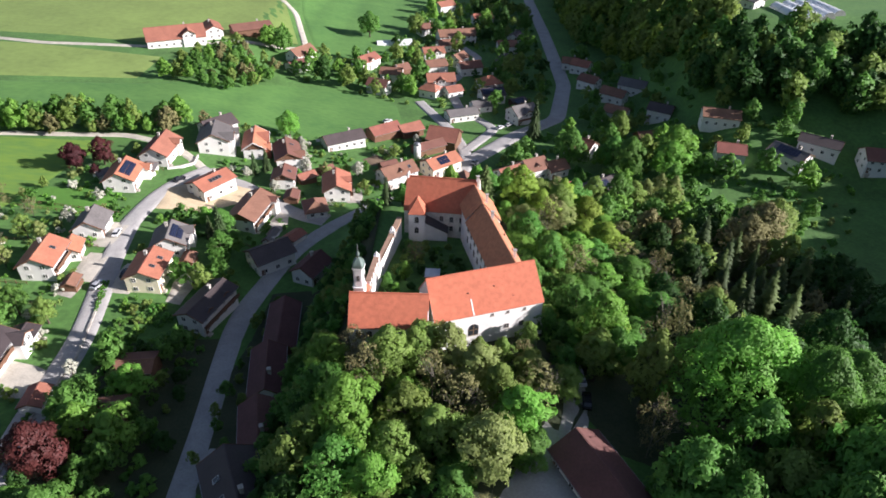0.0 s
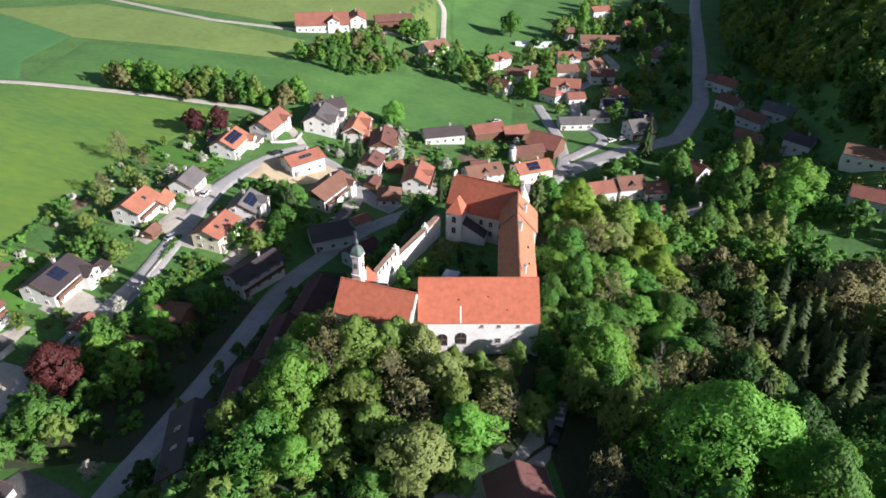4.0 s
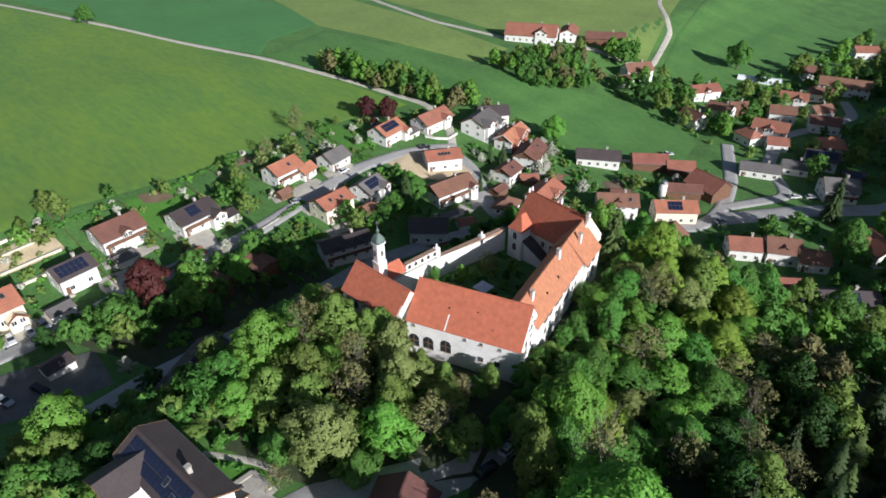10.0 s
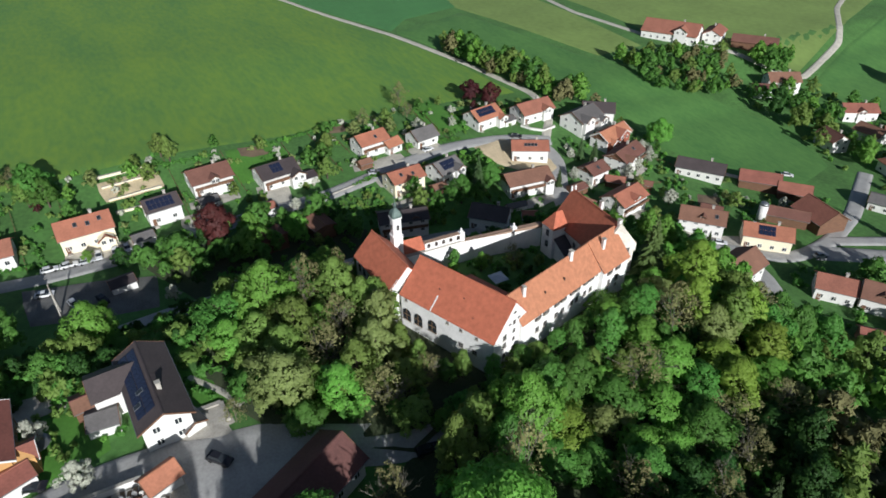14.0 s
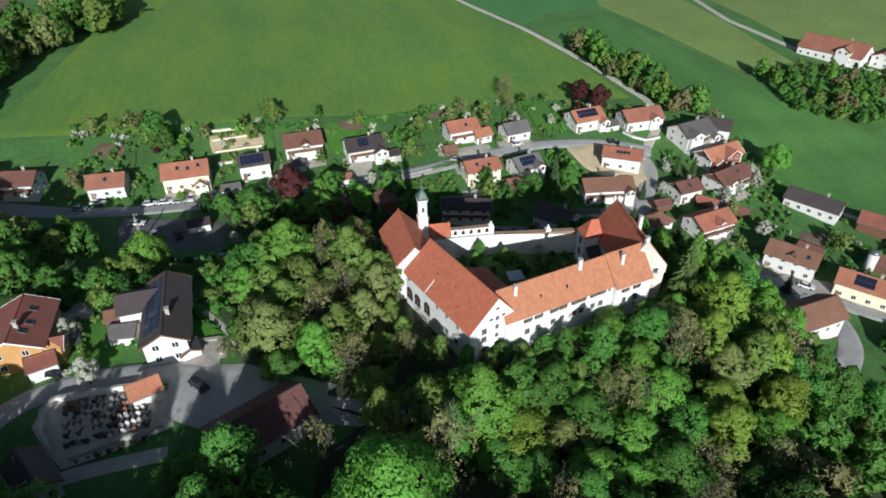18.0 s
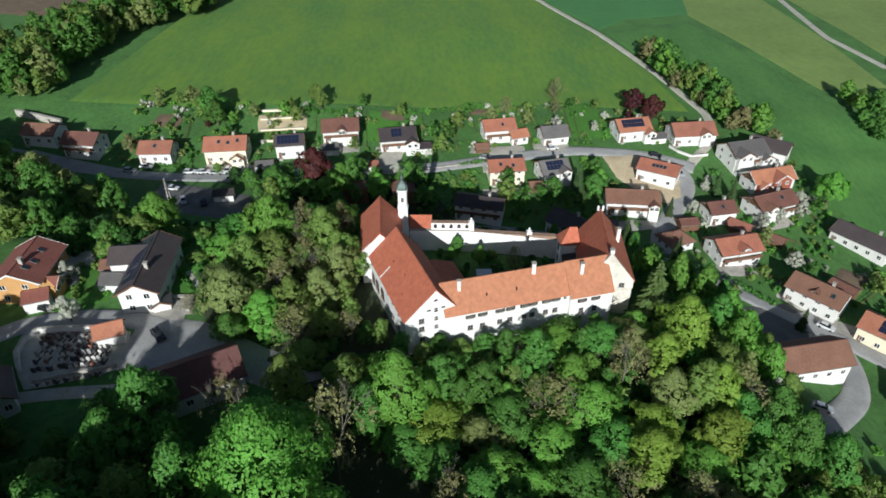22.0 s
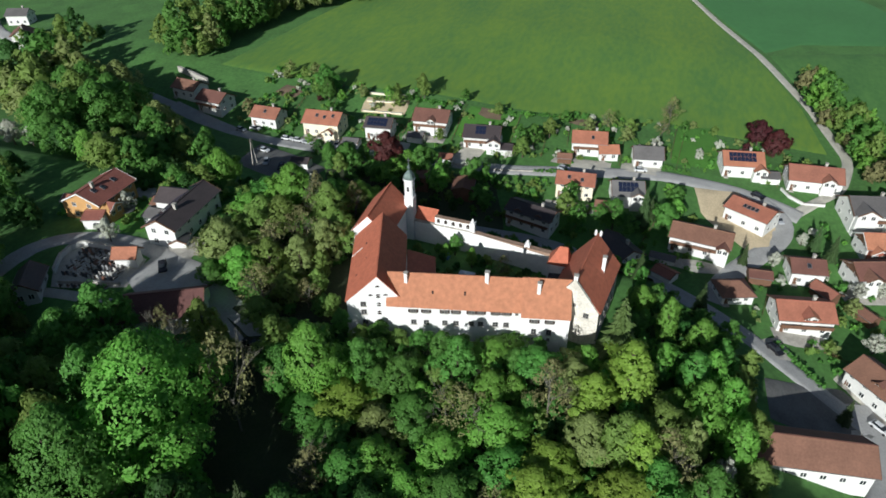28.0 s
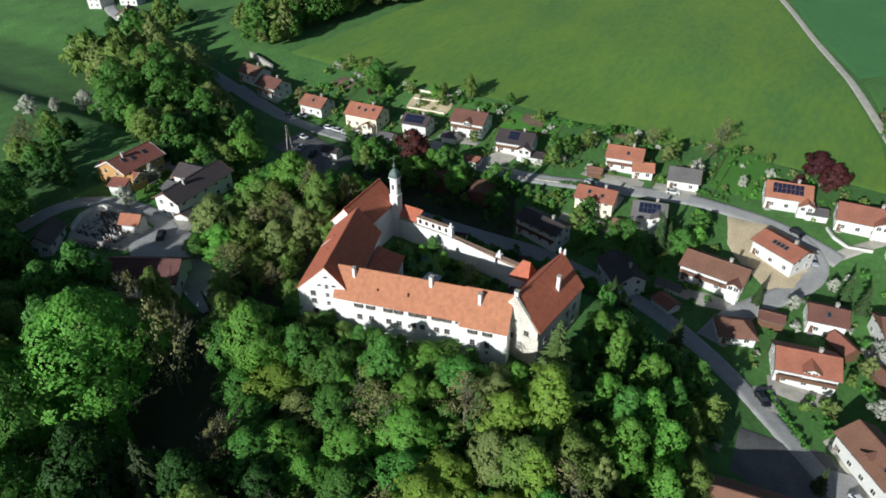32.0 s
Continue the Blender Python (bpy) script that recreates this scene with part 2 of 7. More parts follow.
def lay(name, mat, label, lines, width=0, lift=0.05, kind="structure", category=""):
    """A strip along a line of (x, y), draped over the ground with a real edge."""
    pts = []
    for (ax, ay), (bx, by) in zip(lines, lines[1:]):
        n = max(1, int(math.hypot(bx - ax, by - ay) / 3))
        pts += [(ax + (bx - ax) * k / n, ay + (by - ay) * k / n) for k in range(n)]
    pts.append(lines[-1])
    for _ in range(3):
        pts = [pts[0]] + [tuple((a + 2 * b + c) / 4 for a, b, c in zip(p, q, r)) for p, q, r in zip(pts, pts[1:], pts[2:])] + [pts[-1]]
    g = Form()
    rows = []
    for k, (x, y) in enumerate(pts):
        ax, ay = pts[max(k - 1, 0)]
        bx, by = pts[min(k + 1, len(pts) - 1)]
        d = math.hypot(bx - ax, by - ay) or 1
        nx, ny = -(by - ay) / d, (bx - ax) / d
        row = []
        for s in (-1, -0.5, 0, 0.5, 1):
            px, py = x + nx * width / 2 * s, y + ny * width / 2 * s
            row.append((px, py, ground_z(px, py) + lift))
        row = [(row[0][0] - nx * 0.6, row[0][1] - ny * 0.6, row[0][2] - 0.4)] + row + [(row[-1][0] + nx * 0.6, row[-1][1] + ny * 0.6, row[-1][2] - 0.4)]
        rows.append(row)
    w = len(rows[0])
    g.add([p for row in rows for p in row], [(a * w + k, a * w + k + 1, (a + 1) * w + k + 1, (a + 1) * w + k) for a in range(len(rows) - 1) for k in range(w - 1)])
    ob = new(name, g.mesh(name, mat, True))
    return tagged(ob, label, category, "", kind)


def patch(name, mat, label, corners, lift=0.04, step=3.0, kind="structure", category="", edge_drop=0.25):
    """A patch of ground inside a convex outline of (x, y)."""
    g = Form()
    cx, cy = (sum(c[k] for c in corners) / len(corners) for k in (0, 1))
    edge = []
    for (ax, ay), (bx, by) in zip(corners, corners[1:] + corners[:1]):
        n = max(1, int(math.hypot(bx - ax, by - ay) / step))
        edge += [(ax + (bx - ax) * k / n, ay + (by - ay) * k / n) for k in range(n)]
    rings = max(2, int(max(math.hypot(x - cx, y - cy) for x, y in edge) / step))
    pts = [(cx, cy, ground_z(cx, cy) + lift)]
    for r in range(1, rings + 1):
        pts += [(cx + (x - cx) * r / rings, cy + (y - cy) * r / rings) for x, y in edge]
    pts = [pts[0]] + [(x, y, ground_z(x, y) + lift) for x, y in pts[1:]]
    n = len(edge)
    faces = [(0, 1 + k, 1 + (k + 1) % n) for k in range(n)]
    for r in range(rings - 1):
        a, b = 1 + r * n, 1 + (r + 1) * n
        faces += [(a + k, b + k, b + (k + 1) % n, a + (k + 1) % n) for k in range(n)]
    low = len(pts)
    last = 1 + (rings - 1) * n
    out = [1 + 1.6 / max(1.0, math.hypot(x - cx, y - cy)) for x, y, z in pts[last:last + n]] if edge_drop < 0.3 else [1.0] * n
    pts += [(cx + (x - cx) * k, cy + (y - cy) * k, z - edge_drop) for k, (x, y, z) in zip(out, pts[last:last + n])]
    faces += [(last + k, low + k, low + (k + 1) % n, last + (k + 1) % n) for k in range(n)]
    ob = new(name, g.add(pts, faces).mesh(name, mat, True))
    return tagged(ob, label, category, "", kind)


def make_ground():
    xs = sorted({*range(-1500, -400, 50), *range(-400, -140, 10), *range(-140, 130, 4), *range(130, 400, 10), *range(400, 1501, 50)})
    ys = sorted({*range(-900, -100, 50), *range(-100, 0, 10), *range(0, 260, 4), *range(260, 520, 10), *range(520, 2001, 50)})
    pts = [(x, y, ground_z(x, y)) for y in ys for x in xs]
    w = len(xs)
    faces = [(a * w + k, a * w + k + 1, (a + 1) * w + k + 1, (a + 1) * w + k) for a in range(len(ys) - 1) for k in range(w - 1)]
    tagged(new("ground", Form().add(pts, faces).mesh("ground", GRASS, True)), "rolling spring-green grassland of the valley and castle hill", "ground", "", "structure")


make_ground()
lay("road", ASPHALT, "grey asphalt lane at the foot of the castle hill", [(-34, 8), (-40.5, 29), (-44.5, 46), (-45.8, 58.5), (-49, 76), (-53, 95.5), (-55.4, 110), (-55.4, 122.3), (-50.8, 147), (-46.5, 157), (-42, 164.5), (-36.5, 172.5), (-26.5, 185), (-21, 193), (-11, 206), (-2, 212), (0, 222), (-1, 235), (-8, 258), (-25, 293)], 4.4, 0.30, category="road")
lay("road", ASPHALT, "grey asphalt village street between the houses", [(-88, -30), (-78, 4), (-76, 22), (-77, 43), (-81, 62), (-84, 80), (-86, 100), (-90, 116), (-95, 133), (-99, 152), (-99, 170), (-95, 183), (-90, 193)], 5.0, 0.30, category="road")
lay("road", ASPHALT, "grey asphalt side street down to the lane", [(-96, 180), (-88, 189), (-78, 187), (-68, 180), (-55, 171), (-44, 168)], 5.0, 0.32, category="road")
lay("road", ASPHALT, "wide grey country road through the valley", [(0, 224), (20, 255), (41, 278), (49, 325), (46, 418), (41, 510), (38, 640)], 6.8, 0.30, category="road")
lay("track", GRAVEL, "pale gravel field track up the slope", [(-92, 192), (-108, 206), (-128, 211), (-168, 203), (-222, 186.5), (-305, 156), (-400, 120)], 2.5, 0.30, category="track")
lay("track", GRAVEL, "pale gravel farm track across the fields", [(-420, 335), (-285, 311), (-212, 301), (-160, 310), (-93, 347), (-112, 402), (-147, 450), (-200, 560)], 2.6, 0.30, category="track")
patch("sand_yard", SAND, "bare sandy yard of a new house", [(-95, 163), (-97, 175), (-88, 186), (-74, 183), (-71, 177), (-84, 166)], 0.36, category="yard")
patch("car_park", ASPHALT, "grey asphalt car park in front of the cemetery", [(6, 46), (9, 57), (16, 72), (22, 66), (21, 54), (17, 46)], 0.34, category="car park")
lay("road", ASPHALT, "asphalt drive along the cemetery wall", [(10, 52), (6, 44), (5.5, 34), (6.5, 24), (12, 16), (26, 14)], 4.0, 0.3, category="road")
lay("road", ASPHALT, "shaded asphalt drive up to the castle", [(17, 62), (22, 76), (22.5, 92)], 4.0, 0.3, category="road")
lay("road", ASPHALT, "asphalt road below the wooded slope", [(-22, 199), (-8, 203), (6, 199), (16, 186), (26, 172), (36, 160)], 5.0, 0.34, category="road")
lay("path", GRAVEL, "pale cemetery path", [(24, 46), (24.5, 34), (26, 26)], 1.7, 0.3, category="path")
lay("road", ASPHALT, "narrow asphalt branch below the hill", [(-46, 72), (-38, 72), (-31, 70)], 3.5, 0.3, category="road")
lay("road", ASPHALT, "village side road between the barns", [(-1, 236), (12, 262), (-5, 285), (-12, 320), (-2, 345), (4, 366), (-6, 384)], 4.0, 0.33, category="road")
patch("field", DANDELION, "broad green meadow dotted with yellow dandelions", [(-122, -30), (-120, 22), (-131, 105), (-139, 150), (-132, 204), (-168, 199), (-222, 183), (-400, 119), (-400, -20), (-250, -15)], 0.12, 8.0, category="field")
patch("field", CROP, "field of dark green young crop", [(-305, 160), (-226, 190), (-244, 206), (-262, 274), (-330, 250), (-420, 190), (-420, 128)], 0.12, 8.0, category="field")
patch("field", HAY, "strip of pale yellowish-green meadow", [(-252, 245), (-151, 267), (-152, 296), (-210, 298), (-290, 300), (-330, 262)], 0.13, 8.0, category="field")
patch("field", MEADOW, "green meadow between the field track and the village", [(-128, 215), (-108, 232), (-70, 234), (-50, 244), (-30, 258), (-36, 285), (-66, 300), (-100, 282), (-140, 262), (-240, 240), (-222, 192)], 0.12, 7.0, category="field")
patch("field", HAY, "pale green meadow beyond the farm", [(-160, 316), (-290, 316), (-420, 345), (-420, 520), (-160, 520), (-118, 400), (-100, 352)], 0.12, 10.0, category="field")
patch("field", MEADOW, "green meadow above the village", [(-88, 350), (-60, 345), (-46, 352), (-30, 420), (-40, 520), (-150, 560), (-108, 404)], 0.13, 9.0, category="field")
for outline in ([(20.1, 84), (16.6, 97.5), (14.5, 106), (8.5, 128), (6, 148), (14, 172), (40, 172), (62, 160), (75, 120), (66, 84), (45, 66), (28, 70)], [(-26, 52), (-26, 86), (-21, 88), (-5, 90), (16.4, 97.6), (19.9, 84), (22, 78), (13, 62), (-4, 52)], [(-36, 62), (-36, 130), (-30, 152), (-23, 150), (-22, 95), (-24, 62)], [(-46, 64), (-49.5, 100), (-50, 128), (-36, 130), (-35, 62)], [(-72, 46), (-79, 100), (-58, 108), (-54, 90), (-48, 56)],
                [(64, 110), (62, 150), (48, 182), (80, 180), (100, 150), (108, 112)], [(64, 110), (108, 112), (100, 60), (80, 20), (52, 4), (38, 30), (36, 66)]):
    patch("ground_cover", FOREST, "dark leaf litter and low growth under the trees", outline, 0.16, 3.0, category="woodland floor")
patch("field", SOIL, "bare brown ploughed field on the rise", [(-214, -86), (-250, -72), (-330, -62), (-400, -120), (-300, -165), (-225, -128)], 0.14, 8.0, category="field")
lay("road", ASPHALT, "far asphalt road beyond the wood", [(-165, -225), (-136, -177), (-122, -154), (-110, -115), (-102, -87), (-92, -50), (-87, -30)], 5.0, 0.3, category="road")
patch("field", MEADOW, "green meadow beyond the woods", [(121, 290), (132, 264), (178, 270), (235, 290), (240, 380), (180, 410), (122, 380)], 0.12, 10.0, category="field")


# ---- houses ----
def lattice(xs, zs, holes, y0, y1):
    """A flat frame of one piece: the cells between the cuts xs and zs, but for the holes."""
    g = Form()
    nx, nz = len(xs), len(zs)
    front = [(x, y0, z) for z in zs for x in xs]
    back = [(x, y1, z) for z in zs for x in xs]
    k = nx * nz
    faces = []
    solid = {(i, j) for i in range(nx - 1) for j in range(nz - 1)} - set(holes)
    for i, j in sorted(solid):
        a, b, c, d = j * nx + i, j * nx + i + 1, (j + 1) * nx + i + 1, (j + 1) * nx + i
        faces += [(a, b, c, d), (a + k, d + k, c + k, b + k)]
        for near, (u, v) in (((i, j - 1), (a, b)), ((i + 1, j), (b, c)), ((i, j + 1), (c, d)), ((i - 1, j), (d, a))):
            if near not in solid:
                faces.append((v, u, u + k, v + k))
    return g.add(front + back, faces)


def window_mesh(w, h):
    t = 0.1
    g = lattice((-w / 2, -w / 2 + t, -t / 2, t / 2, w / 2 - t, w / 2), (0, t, h - t, h), ((1, 1), (3, 1)), -0.06, 0.05)
    pane = Form().box(-w / 2 + t / 2, -0.03, t / 2, w / 2 - t / 2, 0.04, h - t / 2)
    return g.mesh("window", FRAME_WHITE), pane.mesh("pane", GLASS)


WINDOWS = {"house": window_mesh(1.2, 1.3), "door": window_mesh(1.1, 2.1), "wide": window_mesh(2.2, 1.4)}


def window(parent, x, y, z, turn, kind="house"):
    """A window at (x, y, z) of its wall, that looks towards -y turned by turn degrees."""
    frame_mesh, pane_mesh = WINDOWS[kind]
    ob = part("window", frame_mesh, None, parent, m=pose(x, y, z, 0, 0, turn))
    part("pane", pane_mesh, None, ob)


def house(x, y, turn, length, width, eave, ridge, roof, wall=PLASTER, label="", name="house", over=0.7, floors=2, chimney=True, solar=0, balcony=False, far=False, z=None, group="houses of the village", gable_wood=False, bays=(), lights=(), hip=0.0, timber=None):
    """A gabled house whose ridge runs along its own x, turned by turn degrees."""
    base = ground_z(x, y) if z is None else z
    floors = 0 if wall is WOOD else floors
    ob = thing(name, pose(x, y, base, 0, 0, turn), label, "house" if name == "house" else name.replace("_", " "), group)
    l, w = length / 2 - over * 0.6, width / 2 - over
    slope = (ridge - eave) / (width / 2)
    top = ridge - 0.25
    hw = ridge - 0.22 - slope * w
    tiles = TILE.get(roof, CASTLE_TILE)
    g = Form()
    if hip:
        g.box(-l, -w, -2.5, l, w, hw)
    else:
        low = [(-l, -w, -2.5), (-l, w, -2.5), (-l, w, hw), (-l, 0, top - 0.02), (-l, -w, hw)]
        g.hexa(low, [(l, b, c) for _, b, c in low])
    part("wall", g, wall, ob)
    e, th, hl = width / 2, 0.22, length / 2
    for side in (-1, 1):
        a = [(-hl + hip, 0, ridge), (hl - hip, 0, ridge), (hl, side * e, eave), (-hl, side * e, eave)]
        b = [(p, q, r - th) for p, q, r in a]
        part("roof", Form().hexa(b if side < 0 else b[::-1], a if side < 0 else a[::-1]), tiles, ob, roof + " roof tiles")
        if hip:
            a = [(side * (hl - hip), 0, ridge), (side * hl, -e, eave), (side * hl, e, eave)][::side]
            part("roof", Form().hexa([(p, q, r - th) for p, q, r in a], a), tiles, ob, roof + " roof tiles")
        elif not far:
            for q in (-1, 1):
                rise = [(0, ridge - 0.3), (0, ridge + 0.05), (q * (e + 0.05), eave + 0.03), (q * (e + 0.05), eave - 0.32)]
                rows = [[(side * (hl + d), u, v) for u, v in rise] for d in (0.0, 0.1)]
                part("bargeboard", Form().hexa(*rows), FRAME_WHITE if timber else WOOD, ob)
        if not far:
            part("gutter", Form().box(-hl, side * e - 0.08, eave - 0.2, hl, side * e + 0.08, eave - 0.05), METAL, ob)
    part("ridge_cap", Form().box(-hl + hip, -0.14, ridge - 0.05, hl - hip, 0.14, ridge + 0.08), tiles, ob)
    for px, half, out, rb, foot, *facing in bays:
        # a cross gable or a dormer whose own ridge runs down the slope
        q = facing[0] if facing else -1
        yf, ze = w + out, rb - half * max(slope, 0.55)
        bay = part("bay_wall", Form().hexa([(px - half + 0.3, q * yf, foot), (px + half - 0.3, q * yf, foot), (px + half - 0.3, q * yf, ze + 0.1), (px, q * yf, rb - 0.25), (px - half + 0.3, q * yf, ze + 0.1)][::q],
                                           [(px - half + 0.3, q * 0.4, foot), (px + half - 0.3, q * 0.4, foot), (px + half - 0.3, q * 0.4, ze + 0.1), (px, q * 0.4, rb - 0.25), (px - half + 0.3, q * 0.4, ze + 0.1)][::q]), timber or wall, ob)
        for d in (-1, 1):
            a = [(px, q * (yf + 0.5), rb), (px, q * max(0.0, (ridge - rb) / slope - 0.1), rb), (px + d * half, q * max(0.0, (ridge - ze) / slope - 0.1), ze), (px + d * half, q * (yf + 0.5), ze)]
            a = [(x0, y0, z0 + 0.02) for x0, y0, z0 in (a if d * q < 0 else a[::-1])]
            part("bay_roof", Form().hexa([(x0, y0, z0 - 0.2) for x0, y0, z0 in a], a), tiles, ob, roof + " roof tiles")
            rise = [(px, rb - 0.28), (px, rb + 0.05), (px + d * (half + 0.04), ze + 0.05), (px + d * (half + 0.04), ze - 0.28)]
            part("bargeboard", Form().hexa([(u, q * (yf + 0.5), v) for u, v in rise], [(u, q * (yf + 0.58), v) for u, v in rise]), FRAME_WHITE if timber else WOOD, ob)
        turned = 0 if q < 0 else 180
        if half > 1.4:
            window(ob, px - half * 0.4, q * (yf + 0.02), max(foot + 0.3, ze - 1.5), turned)
            window(ob, px + half * 0.4, q * (yf + 0.02), max(foot + 0.3, ze - 1.5), turned)
        else:
            window(ob, px, q * (yf + 0.02), ze - 1.0, turned)
    for px, q, d in lights:
        a = math.atan(slope)
        m = pose(px, q * d, ridge - slope * d + 0.1, -q * math.degrees(a), 0, 0)
        sky_light = part("skylight", SKYLIGHT, None, ob, "roof window", m=m)
        part("pane", SKYLIGHT_PANE, None, sky_light)
    if chimney:
        cx = length * 0.18
        part("chimney", Form().box(cx - 0.35, 0.5, ridge - 1.2, cx + 0.35, 1.2, ridge + 0.8).box(cx - 0.45, 0.4, ridge + 0.8, cx + 0.45, 1.3, ridge + 0.95), STONE, ob)
    if gable_wood:
        for s in (-1, 1):
            part("gable_cladding", Form().hexa([(s * l, -w, hw - 0.3), (s * l, w, hw - 0.3), (s * l, 0, top - 0.3)][::s], [(s * (l + 0.08), -w, hw - 0.3), (s * (l + 0.08), w, hw - 0.3), (s * (l + 0.08), 0, top - 0.3)][::s]), timber if timber and timber is not RED_WOOD else WOOD, ob)
    n = max(2, int(2 * l / 3.2))
    for f in range(floors):
        z0 = 0.9 + 2.7 * f
        if z0 + 1.3 < hw:
            for k in range(n):
                px = -l + 2 * l * (k + 0.5) / n
                window(ob, px, -w - 0.02, z0, 0)
                if not far:
                    window(ob, px, w + 0.02, z0, 180)
        if z0 + 1.6 < ridge - slope * w * 0.45:
            for py in (-w * 0.45, w * 0.45):
                window(ob, -l - 0.02, py, z0, 270)
                window(ob, l + 0.02, py, z0, 90)
    if floors and not far:
        door = part("door", Form().box(-l + 0.7, -w - 0.06, 0.0, -l + 1.7, -w + 0.02, 2.1), WOOD, ob, "brown wooden front door", m=pose(0, 0, 0.1))
        part("step", Form().box(-l + 0.5, -w - 1.0, -1.5, -l + 1.9, -w - 0.06, 0.12), STONE, ob)
    if balcony:
        for s in (-1, 1) if balcony == 2 else (-1,):
            b = part("balcony", Form().box(-l + 0.3, s * w - 1.1 if s < 0 else w, 2.55, l - 0.3, -w if s < 0 else w + 1.1, 2.7), WOOD, ob)
            part("rail", Form().box(-l + 0.3, s * (w + 1.1) - 0.04, 2.7, l - 0.3, s * (w + 1.1) + 0.04, 3.6), WOOD, b)
    if solar:
        side = -1 if solar < 0 else 1
        a = math.atan(slope)
        rows, cols = 2, max(2, int(abs(solar) * length / 1.2))
        for r in range(rows):
            for c in range(cols):
                d = 0.7 + r * 1.75
                px = -length * abs(solar) / 2 + (c + 0.5) * 1.2
                m = pose(px, side * (d + 0.8) * math.cos(a), ridge - (d + 0.8) * math.sin(a) + 0.08, -side * math.degrees(a), 0, 0)
                part("solar_panel", PANEL, None, ob, m=m)
    return ob


SKYLIGHT = Form().box(-0.5, -0.7, -0.05, 0.5, 0.7, 0.08).mesh("skylight", METAL)
SKYLIGHT_PANE = Form().box(-0.4, -0.6, 0.0, 0.4, 0.6, 0.1).mesh("pane", GLASS)
PANEL = Form().box(-0.56, -0.82, 0.0, 0.56, 0.82, 0.06).mesh("solar_panel", SOLAR)

